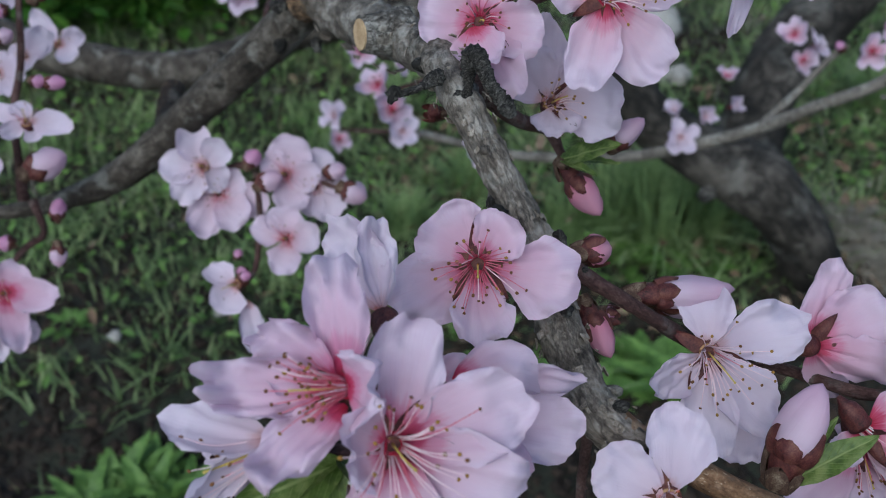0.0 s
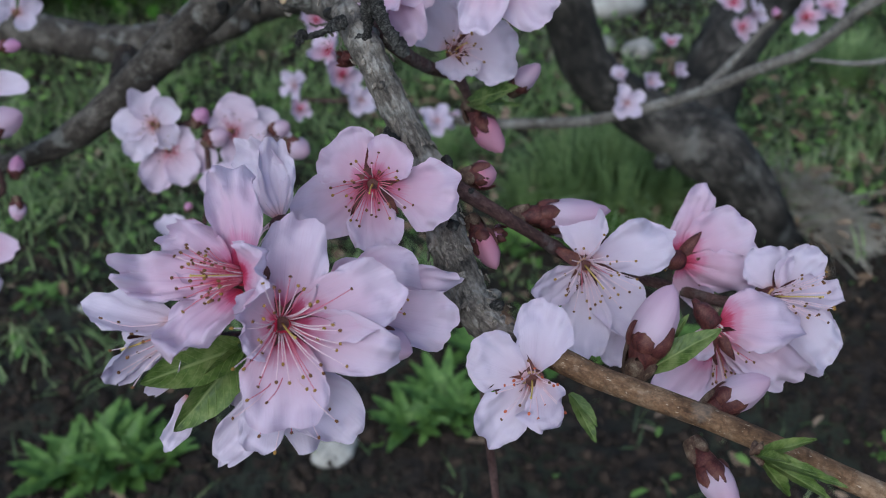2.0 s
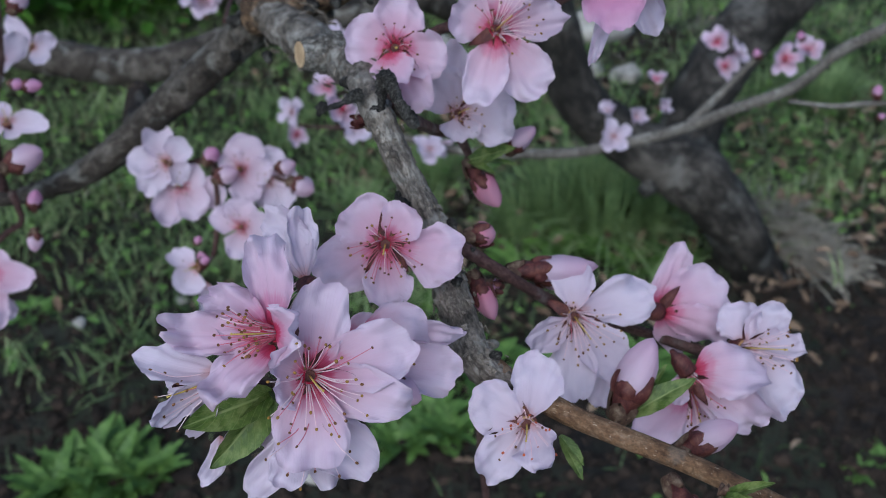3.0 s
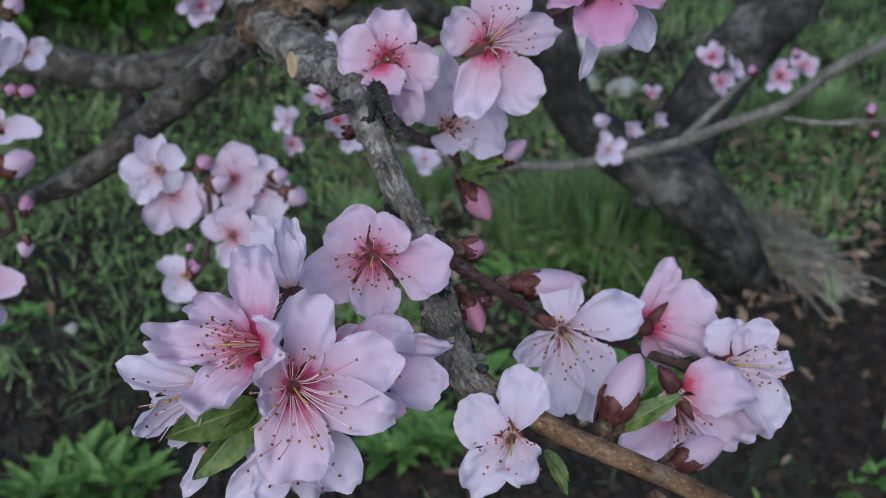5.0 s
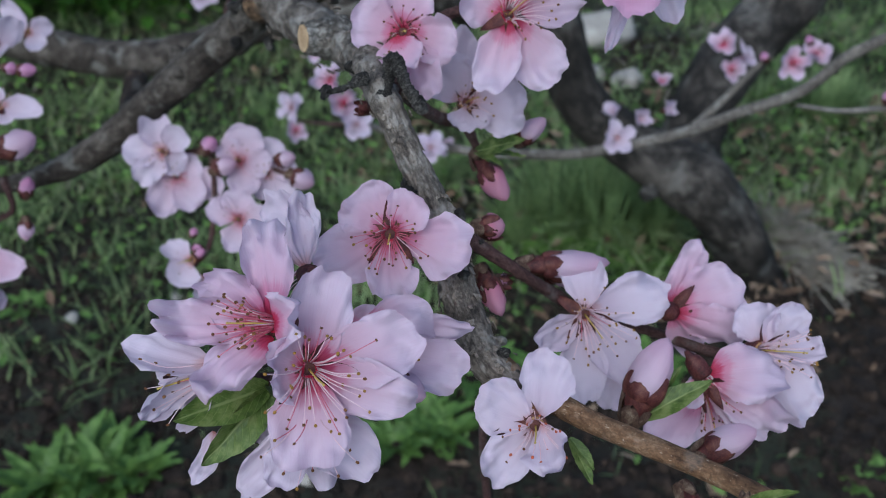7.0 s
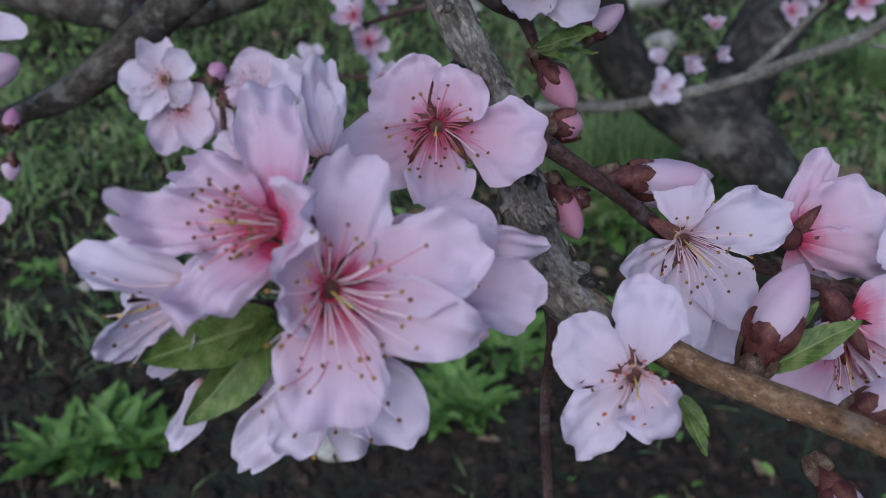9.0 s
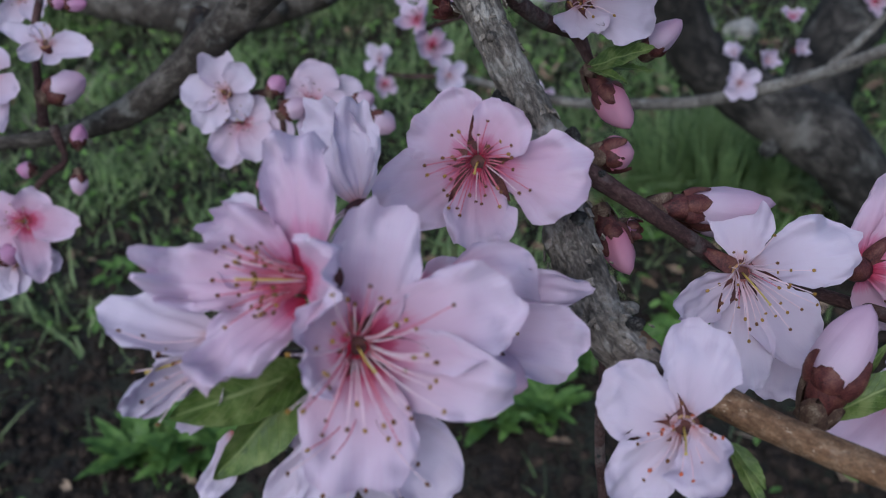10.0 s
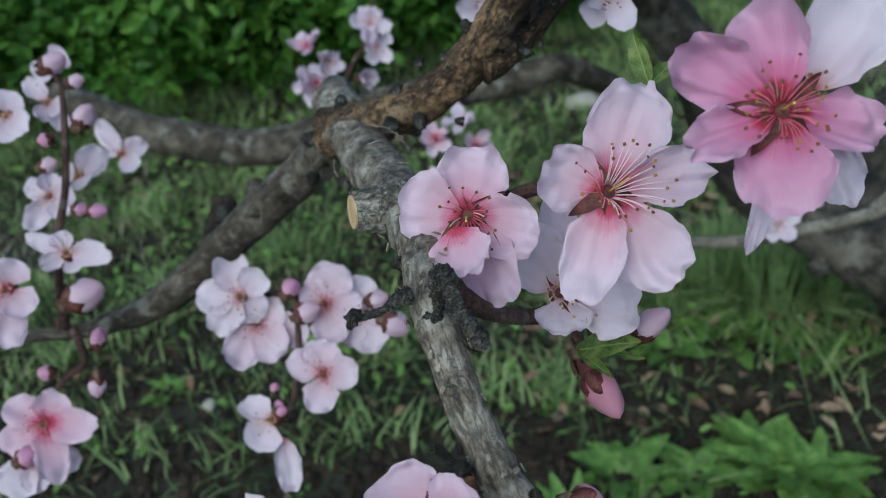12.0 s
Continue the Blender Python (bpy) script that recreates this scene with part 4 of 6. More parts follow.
# ---- the bush behind ----
def bush(at, size, height, count, seed, leaf=0.016):
    """A shrub: thin stems and a crown of many small separate leaves, denser low down."""
    rnd = random.Random(seed)
    owner = thing("bush", (at[0], at[1], relief(at[0], at[1])), "dense low bush with fresh green leaves", "bush", "bushes")
    verts, faces = [], []
    for s in range(26):
        a, lean = rnd.uniform(0, math.tau), rnd.uniform(0.1, 1.0)
        top = Vector((math.cos(a) * size * lean, math.sin(a) * size * lean, height * rnd.uniform(0.6, 1.0) * (1.1 - 0.45 * lean)))
        mid = top * 0.5 + Vector((rnd.gauss(0, 0.03), rnd.gauss(0, 0.03), 0.03))
        if s < 12:
            part("stem", finish(tube([(0, 0, -0.02, 0.005), (*mid, 0.0035), (*top, 0.0015)], 4, 6), "stem", BARK_TWIG), owner)
        for k in range(count // 26):
            t = rnd.random() ** 0.6
            c = Vector((0, 0, 0)).lerp(mid, t * 2) if t < 0.5 else mid.lerp(top, t * 2 - 1)
            c = c + Vector((rnd.gauss(0, 0.06), rnd.gauss(0, 0.06), rnd.gauss(0, 0.05)))
            if c.z < 0.01:
                continue
            z = leaf * rnd.uniform(0.6, 1.4)
            m = Matrix.Translation(c) @ Euler((rnd.gauss(0, 0.6), rnd.gauss(0, 0.6), rnd.uniform(0, 6.3))).to_matrix().to_4x4()
            i0 = len(verts)
            for px, py, pz in ((-1, 0, 0), (-0.3, -0.5, 0.15), (0.4, -0.4, 0.12), (1, 0, -0.2), (0.4, 0.4, 0.12), (-0.3, 0.5, 0.15), (0, 0, 0)):
                verts.append(m @ Vector((px * z, py * z, pz * z)))
            faces += [(i0 + q, i0 + (q + 1) % 6, i0 + 6) for q in range(6)]
    me = bpy.data.meshes.new("crown")
    me.from_pydata(verts, [], faces)
    me.materials.append(BUSH)
    crown = part("crown", me, owner)
    tagged(crown, kind="stuff")
    return owner


bush((-0.544, 1.643), 0.38, 0.42, 5200, 21)
bush((-0.804, 1.701), 0.40, 0.45, 5200, 22)
bush((-0.338, 1.794), 0.36, 0.40, 5200, 23)
bush((-0.03, 2.046), 0.45, 0.42, 5200, 24)
bush((-1.079, 1.762), 0.45, 0.5, 5200, 25)
bush((-0.894, 2.264), 0.6, 0.7, 5200, 26, 0.022)
bush((-0.257, 2.362), 0.6, 0.6, 5200, 27, 0.022)

# ---- the branches ----
def dead_spur(label, points, seed):
    """A dead fruiting spur: a knobbly core, ringed by old scars, with crusts of cracked bark on it."""
    owner = thing("dead_spur", points[0][0], label, "twig")
    base, rnd = owner.location, random.Random(int(seed))
    path = [(*(Vector(p) - base), r) for p, r in points]
    core = tube(path, 14, 20, 0.38, 1500, seed)
    part("core", finish(core, "core", DEADWOOD), owner)
    way = spline([Vector(p) for p in path], 5)
    for q in way[1::2]:
        size = q[3] * rnd.uniform(0.30, 0.60)
        crust = bmesh.new()
        bmesh.ops.create_icosphere(crust, subdivisions=2, radius=size)
        flat = Vector((rnd.uniform(0.6, 1.4), rnd.uniform(0.6, 1.4), rnd.uniform(0.6, 1.4)))
        for v in crust.verts:
            v.co = Vector(c * f for c, f in zip(v.co, flat)) * (1 + 0.9 * noise.noise(v.co * 1.3 / size + Vector((seed, q[0] * 900, 0))))
        side = Vector((rnd.gauss(0, 1), rnd.gauss(-0.6, 1), rnd.gauss(0.3, 1))).normalized()
        part("crust", finish(crust, "crust", DEADWOOD, False), owner, m=Matrix.Translation(Vector(q[:3]) + side * q[3] * 0.70))
    return owner


def peeling_bark(owner, points, count, seed):
    """Small lifted flakes of old bark on a branch, curling at their edges."""
    rnd = random.Random(seed)
    way = spline([Vector((*p, r)) for p, r in points], 12)
    bm = bmesh.new()
    for _ in range(count):
        i = rnd.randrange(1, len(way) - 1)
        c, r = Vector(way[i][:3]) - owner.location, way[i][3]
        ahead = (Vector(way[i + 1][:3]) - Vector(way[i - 1][:3])).normalized()
        out = ahead.orthogonal()
        out = Matrix.Rotation(rnd.uniform(0, math.tau), 3, ahead) @ out
        across = ahead.cross(out)
        n, w, lift = r * rnd.uniform(0.12, 0.45), r * rnd.uniform(0.06, 0.24), r * rnd.uniform(0.02, 0.10)
        rows = []
        for j in range(3):
            s = j / 2
            rows.append([bm.verts.new(c + out * (r * (0.98 - 0.25 * u * u * (w / r) ** 2) + lift * s * s) + ahead * n * (s - 0.5) + across * w * u * (1 - 0.3 * s) * rnd.uniform(0.8, 1.2)) for u in (-1, -0.3, 0.3, 1)])
        for j in range(2):
            for k in range(3):
                bm.faces.new((rows[j][k], rows[j][k + 1], rows[j + 1][k + 1], rows[j + 1][k]))
    bmesh.ops.recalc_face_normals(bm, faces=bm.faces[:])
    bmesh.ops.solidify(bm, geom=bm.faces[:], thickness=0.00022)
    tagged(part("flaking_bark", finish(bm, "flaking_bark", BARK_FLAKE, False), owner, "small curling flakes of old bark"), kind="stuff")


MAIN_LINE = [
    ((-0.0763, 0.3564, 0.5026), 0.00741), ((-0.0589, 0.3159, 0.5058), 0.007176), ((-0.0403, 0.273, 0.5143), 0.00663), ((-0.0241, 0.2268, 0.5268), 0.0049), ((-0.0174, 0.2005, 0.5293), 0.0037), ((-0.012, 0.1869, 0.5239), 0.0033), ((-0.0072, 0.1796, 0.5169), 0.0034), ((-0.0037, 0.1752, 0.5106), 0.0041), ((-0.0009, 0.1693, 0.5022), 0.0041), ((0.002, 0.1603, 0.4963), 0.0040), ((0.0057, 0.1515, 0.4924), 0.0041), ((0.0105, 0.1466, 0.4907), 0.0036), ((0.014, 0.1442, 0.4907), 0.0028)]
main_branch = branch("fruiting_branch", "grey-brown weathered peach branch with cracked bark", MAIN_LINE,
    BARK, steps=12, sides=32, rough=0.18, grain=280, nodes=12, seed=3.0)
peeling_bark(main_branch, MAIN_LINE[1:-1], 170, 31)
for at, size in (((-0.0108, 0.1742, 0.5190), 0.0014), ((-0.0068, 0.1732, 0.5120), 0.0016), ((-0.0015, 0.1712, 0.5078), 0.0018), ((0.0012, 0.1652, 0.5040), 0.0013)):
    knot = bmesh.new()
    bmesh.ops.create_icosphere(knot, subdivisions=3, radius=size)
    for v in knot.verts:
        v.co *= 1 + 0.7 * noise.noise(v.co * 1.5 / size + Vector(at) * 200) + 0.4 * noise.noise(v.co * 4 / size + Vector(at) * 90)
    part("knot", finish(knot, "knot", DEADWOOD), main_branch, "black crusty knot", Matrix.Translation(Vector(at) - main_branch.location))
branch("young_shoot", "smooth reddish-brown young peach shoot with pale flecks", [
    ((0.0075, 0.1504, 0.4926), 0.002822), ((0.0128, 0.1456, 0.491), 0.0026809), ((0.0198, 0.1411, 0.4899), 0.0024693), ((0.0265, 0.1368, 0.4889), 0.0023282), ((0.0361, 0.1308, 0.489), 0.0021871), ((0.0463, 0.1246, 0.4889), 0.0021165), ((0.0569, 0.1179, 0.4881), 0.0020459), ((0.0719, 0.1076, 0.4873), 0.0019754), ((0.0891, 0.0949, 0.4865), 0.0018343)],
    BARK_SHOOT, steps=8, sides=24, rough=0.06, grain=90, nodes=4, seed=5.0)
upper_branch = branch("upper_branch", "thick brown peach branch with dark knots", [
    ((-0.0692, 0.3273, 0.5036), 0.007728), ((-0.0581, 0.3208, 0.5087), 0.006992), ((-0.0422, 0.3134, 0.5167), 0.006256), ((-0.0277, 0.308, 0.5262), 0.0057408), ((-0.0173, 0.3058, 0.5383), 0.00552), ((-0.0092, 0.3051, 0.5498), 0.00552), ((-0.0013, 0.3014, 0.564), 0.00552)],
    BARK_OLD, steps=12, sides=30, rough=0.16, grain=150, nodes=12, seed=6.0)
part("fork", finish(tube([(Vector(p) - upper_branch.location, r) for p, r in (((-0.0192, 0.3044, 0.5312), 0.0050), ((-0.0113, 0.3102, 0.534), 0.0042), ((-0.0031, 0.3161, 0.5406), 0.0036), ((0.0045, 0.3223, 0.5479), 0.0034))], 8, 20, 0.16, 150, 6.5), "fork", BARK_OLD), upper_branch, "dark fork of the thick branch")
for at, size in (((-0.0073, 0.3053, 0.5345), 0.0028), ((-0.0037, 0.3079, 0.5355), 0.0016), ((-0.0284, 0.3079, 0.5338), 0.0022), ((-0.0265, 0.3036, 0.5322), 0.0017), ((-0.0374, 0.3152, 0.5292), 0.0020), ((-0.0438, 0.3131, 0.5224), 0.0026), ((-0.0455, 0.3037, 0.5157), 0.0032), ((-0.0365, 0.3029, 0.5174), 0.0026), ((-0.0248, 0.2971, 0.5196), 0.0020), ((-0.0755, 0.3265, 0.5024), 0.0024), ((-0.0652, 0.3179, 0.4915), 0.0032), ((-0.0536, 0.3087, 0.5111), 0.0022)):
    knob = bmesh.new()
    bmesh.ops.create_icosphere(knob, subdivisions=3, radius=size * 0.65)
    for v in knob.verts:
        v.co *= 1 + 0.8 * noise.noise(v.co * 1.4 / size + Vector(at) * 200) + 0.4 * noise.noise(v.co * 3.5 / size + Vector(at) * 90)
    part("knot", finish(knob, "knot", DEADWOOD), upper_branch, "black crusty knot", Matrix.Translation(Vector(at) - upper_branch.location))
left_limb = branch("side_limb", "grey peach limb with a pruned stub", [
    ((-0.0675, 0.3318, 0.5023), 0.00692), ((-0.0822, 0.3392, 0.4868), 0.00722), ((-0.1076, 0.3426, 0.4655), 0.00706), ((-0.1324, 0.3406, 0.4452), 0.00655), ((-0.1514, 0.3378, 0.4325), 0.00593), ((-0.1690, 0.3383, 0.4245), 0.00456), ((-0.1906, 0.3398, 0.4179), 0.00316), ((-0.2197, 0.3384, 0.4159), 0.00267), ((-0.2513, 0.3373, 0.4143), 0.00219)],
    BARK_LIMB, steps=8, sides=24, rough=0.10, grain=110, nodes=6, seed=7.0)
part("stub", finish(tube([(Vector(p) - left_limb.location, r) for p, r in (((-0.1062, 0.3432, 0.4664), 0.00456), ((-0.1076, 0.3478, 0.4730), 0.00342), ((-0.1080, 0.3502, 0.4763), 0.00251))], 4, 12, 0.1, 200, 2.0), "stub", BARK_LIMB), left_limb)
part("stub", finish(tube([(Vector(p) - left_limb.location, r) for p, r in (((-0.1351, 0.3546, 0.4390), 0.00535), ((-0.1399, 0.3800, 0.4405), 0.00562), ((-0.1421, 0.3934, 0.4422), 0.00523))], 4, 12, 0.1, 200, 3.0), "stub", BARK_OLD), left_limb)
branch("back_limb", "smooth grey peach limb further behind", [
    ((0.0228, 0.8729, 0.2832), 0.01111), ((-0.0201, 0.8219, 0.3219), 0.01136), ((-0.0643, 0.8070, 0.3180), 0.01327), ((-0.1128, 0.8040, 0.3138), 0.01531), ((-0.1756, 0.7967, 0.3033), 0.01685), ((-0.1960, 0.7903, 0.2941), 0.01685), ((-0.2471, 0.7821, 0.2824), 0.01685), ((-0.2981, 0.7803, 0.2799), 0.01685), ((-0.3492, 0.7856, 0.2874), 0.01685), ((-0.4002, 0.7926, 0.2975), 0.01685), ((-0.4768, 0.8108, 0.3234), 0.01634)],
    BARK_LIMB, steps=8, sides=24, rough=0.10, grain=60, nodes=3, seed=8.0)
thin_branch = branch("thin_branch", "thin grey peach branch with blossom clusters behind", [
    ((-0.0647, 0.658, 0.2796), 0.0029), ((0.007, 0.6297, 0.274), 0.0035), ((0.0494, 0.6102, 0.2811), 0.0039), ((0.0934, 0.5928, 0.2911), 0.0039), ((0.1308, 0.5793, 0.3066), 0.0039), ((0.1657, 0.5673, 0.3244), 0.0039), ((0.1944, 0.5567, 0.3441), 0.0038), ((0.2246, 0.5461, 0.3638), 0.0037), ((0.2496, 0.5493, 0.3859), 0.0037), ((0.2771, 0.5491, 0.403), 0.0036), ((0.3117, 0.5448, 0.4317), 0.0036)],
    BARK_PALE, steps=7, sides=18, rough=0.10, grain=120, nodes=6, seed=9.0)
part("side_twig", finish(tube([(Vector(p) - thin_branch.location, r) for p, r in (((0.1676, 0.5691, 0.3269), 0.003), ((0.1856, 0.5746, 0.3435), 0.0025), ((0.2036, 0.5775, 0.3652), 0.002), ((0.2133, 0.5772, 0.3734), 0.0015))], 5, 10, 0.1, 200, 2.0), "side_twig", BARK_PALE), thin_branch)
branch("bare_twig", "thin bare twig behind the blossoms", [((0.2062, 0.5048, 0.3746), 0.0012), ((0.2293, 0.4939, 0.3764), 0.0016), ((0.25, 0.4768, 0.3869), 0.0018), ((0.2777, 0.457, 0.3936), 0.002)], BARK_PALE, "twig", 5, 10, 0.1, 200, 2, 11.0)
branch("side_twig", "dark purple-brown twig bearing buds and blossoms", [
    ((-0.0018, 0.1753, 0.509), 0.00234), ((0.004, 0.1742, 0.5058), 0.001716), ((0.0113, 0.1732, 0.5008), 0.001443), ((0.0181, 0.1732, 0.4955), 0.001404), ((0.0243, 0.1776, 0.4879), 0.001638), ((0.034, 0.1826, 0.4777), 0.001326), ((0.0476, 0.1833, 0.4733), 0.001248), ((0.0573, 0.1749, 0.4753), 0.001326), ((0.0638, 0.1724, 0.4753), 0.001248), ((0.0715, 0.1709, 0.4766), 0.000936)],
    BARK_TWIG, "twig", 6, 14, 0.12, 300, 6, 12.0)
branch("blossom_twig", "reddish twig between the upper blossoms", [
    ((-0.0213, 0.2245, 0.527), 0.00224), ((-0.014, 0.229, 0.5298), 0.00144), ((-0.0064, 0.227, 0.5357), 0.00136), ((0.0023, 0.2213, 0.5415), 0.00128), ((0.014, 0.2285, 0.5378), 0.00112), ((0.0292, 0.2366, 0.5408), 0.00104), ((0.0471, 0.2435, 0.5506), 0.00104)], BARK_TWIG, "twig", 6, 12, 0.1, 300, 3, 13.0)
branch("blossom_twig", "dark brown twig under the upper blossoms", [
    ((-0.0156, 0.2028, 0.5326), 0.0024), ((-0.0098, 0.211, 0.5216), 0.00176), ((-0.0036, 0.2223, 0.5116), 0.00168), ((0.0026, 0.2321, 0.5046), 0.0016), ((0.0058, 0.2324, 0.4981), 0.00112), ((0.0074, 0.231, 0.4961), 0.00096)], BARK_TWIG, "twig", 6, 12, 0.12, 300, 3, 14.0)
branch("hanging_twig", "dark thin old twig hanging below the branch", [
    ((0.0021, 0.1657, 0.4918), 0.0014), ((0.0073, 0.1721, 0.4661), 0.0012), ((0.0073, 0.1744, 0.4432), 0.0011), ((0.0094, 0.1747, 0.4174), 0.0011), ((0.0108, 0.1686, 0.4), 0.0010)], BARK_TWIG, "twig", 6, 12, 0.15, 250, 3, 15.0)
branch("spur_twig", "short twig carrying the large blossom cluster", [
    ((0.002, 0.1552, 0.489), 0.0028), ((-0.01, 0.1469, 0.4981), 0.0020), ((-0.0209, 0.1395, 0.5033), 0.0019), ((-0.0311, 0.1318, 0.5044), 0.0020), ((-0.0394, 0.1304, 0.5058), 0.0016), ((-0.0429, 0.1296, 0.5065), 0.0011)], BARK_TWIG, "twig", 6, 12, 0.12, 300, 3, 16.0)
dead_spur("short black crooked dead spur with crusty knobs", [((-0.0207, 0.1995, 0.5339), 0.00143), ((-0.0227, 0.1975, 0.5337), 0.00130), ((-0.0241, 0.1961, 0.5334), 0.00065), ((-0.0262, 0.1951, 0.533), 0.00071), ((-0.028, 0.1944, 0.5328), 0.00065), ((-0.0292, 0.1943, 0.5335), 0.00104), ((-0.0296, 0.1935, 0.5324), 0.00084), ((-0.0302, 0.1929, 0.5315), 0.00039)], 17.0)
dead_spur("thick grey-black crusty dead spur arching over the branch", [((-0.0153, 0.1931, 0.5283), 0.00065), ((-0.016, 0.1945, 0.5303), 0.00104), ((-0.0155, 0.1958, 0.5331), 0.00091), ((-0.0153, 0.1972, 0.536), 0.00143), ((-0.0147, 0.1978, 0.5385), 0.00182), ((-0.0135, 0.1963, 0.539), 0.00156), ((-0.0126, 0.1944, 0.5372), 0.00143), ((-0.0114, 0.1929, 0.5351), 0.00117), ((-0.0099, 0.1916, 0.5332), 0.00130), ((-0.0084, 0.1908, 0.5311), 0.00156), ((-0.0075, 0.1903, 0.5295), 0.00091)], 18.0)
dead_spur("black crusty knot on the bark of the branch", [((-0.017, 0.1965, 0.5319), 0.00078), ((-0.0174, 0.1949, 0.5304), 0.00104), ((-0.0163, 0.1937, 0.5286), 0.00065)], 19.0)
dead_spur("black knobby dead spur beside the twig", [((-0.0011, 0.1756, 0.5111), 0.000992), ((0.0005, 0.1742, 0.5144), 0.000694), ((0.001, 0.1715, 0.5123), 0.000595), ((0.0003, 0.1703, 0.5106), 0.000397)], 20.0)

dead_spur("black broken spur under the branch", [((-0.0107, 0.1863, 0.5042), 0.001488), ((-0.0147, 0.1885, 0.5051), 0.000992), ((-0.0172, 0.1903, 0.5067), 0.000794), ((-0.0184, 0.1904, 0.5072), 0.000942)], 21.0)
branch("flower_spur", "short brown spur below the thick branch", [
    ((-0.0102, 0.1859, 0.5033), 0.0030), ((-0.0138, 0.1871, 0.5026), 0.0020), ((-0.0155, 0.1857, 0.4991), 0.0018), ((-0.016, 0.1841, 0.4967), 0.0016)], BARK_SHOOT, "twig", 6, 12, 0.2, 300, 1, 22.0)

def pruned_stub(base, end, r0, r1):
    owner = thing("pruned_stub", base, "short pruned stub with a pale cut face", "branch stub")
    d = Vector(end) - Vector(base)
    part("bark", finish(tube([(0, 0, 0, r0), (*(d * 0.5), r0 * 0.95), (*d, r1)], 6, 18, 0.14, 300, 4.0), "bark", BARK_LICHEN), owner)
    bm = bmesh.new()
    bmesh.ops.create_circle(bm, cap_ends=True, segments=20, radius=r1 * 0.86, matrix=frame_for(d.orthogonal(), d))
    bmesh.ops.translate(bm, verts=bm.verts, vec=d * 1.03)
    bmesh.ops.solidify(bm, geom=bm.faces[:], thickness=0.0006)
    part("cut_face", finish(bm, "cut_face", CUT_WOOD, False), owner, "pale sawn wood")


pruned_stub((-0.0299, 0.2458, 0.5242), (-0.0405, 0.2403, 0.526), 0.0058, 0.0042)

# ---- the near blossoms ----
blossom("open pink peach blossom facing out on the branch", (-0.0143, 0.1663, 0.5137), [
    ((-0.00791, 0.00439, 0.00801), 0.0138, (0.09, -0.83, 0.55), dict(cup=0.16, notch=0.06, claw=1.0)),
    ((0.00672, 0.00355, 0.00768), 0.0113, (-0.15, -0.84, 0.52), dict(cup=0.35, curl=0.9, notch=0.0, claw=1.0)),
    ((0.01721, -0.00578, -0.00127), 0.0132, (-0.21, -0.76, 0.62), dict(cup=0.1, claw=1.0)),
    ((0.00042, -0.01288, -0.00794), 0.0112, (0.06, -0.52, 0.85), dict(notch=0.1, curl=-0.3, claw=1.0)),
    ((-0.01464, -0.00556, -0.00446), 0.0135, (0.12, -0.8, 0.59), dict(cup=0.12, crown=0.55, claw=1.0))],
    axis=(0, -0.78, 0.62), mat=PETAL_BLUSH, stamens=34, spread=64, reach=0.0085, lean=(0, -0.34, -0.311), tips=("brown", "brown", "gold"), red=0.75)
blossom("large open pale pink blossom with long stamens", (-0.0262, 0.1242, 0.5145), [
    ((0.00185, 0.01377, 0.01094), 0.0114, (0.3, -0.62, 0.73), dict(cup=0.25, rl=0.4, bow=0.02, claw=2.8)),
    ((0.02004, 0.00527, 0.00404), 0.0121, (0.03, -0.68, 0.73), dict(cup=0.12, ruffle=0.20, crown=0.45, claw=2.8)),
    ((0.01833, -0.0035, -0.00674), 0.0106, (0.08, -0.78, 0.62), dict(cup=0.08, notch=0.06, ruffle=0.22, claw=2.8)),
    ((-0.00003, -0.01257, -0.01272), 0.0140, (0.15, -0.7, 0.69), dict(cup=0.16, rr=0.4, ruffle=0.22, crown=0.42, claw=2.8)),
    ((-0.00644, -0.00506, 0.00497), 0.0124, (0.74, -0.5, 0.45), dict(cup=0.3, rr=0.5, rl=0.4, curl=0.4, ruffle=0.26, claw=2.8))],
    axis=(0.195, -0.865, 0.463), stamens=38, spread=60, reach=0.0125, lean=(0.25, -0.082, 0.057), tips=("gold", "gold", "brown"), red=0.3)
blossom("pale pink blossom seen from below", (-0.0262, 0.1237, 0.505), [
    ((0.01001, -0.00577, -0.01172), 0.0114, (0.25, -0.77, 0.59), dict(cup=0.1, crown=0.45)),
    ((-0.00709, -0.00997, -0.009), 0.0081, (0.49, -0.75, 0.44), dict(rl=1.0, cup=0.3)),
    ((-0.01316, -0.00911, -0.01475), 0.0074, (-0.16, -0.77, 0.62), dict(cup=0.3, ruffle=0.27)),
    ((0.00179, -0.00571, -0.01338), 0.0089, (0.2, -0.89, 0.41), {})],
    axis=(0.101, -0.976, 0.19), mat=PETAL_WHITE, stamens=12, reach=0.0135, lean=(-0.1, -0.287, -0.5), sepals=3, pistil=False)
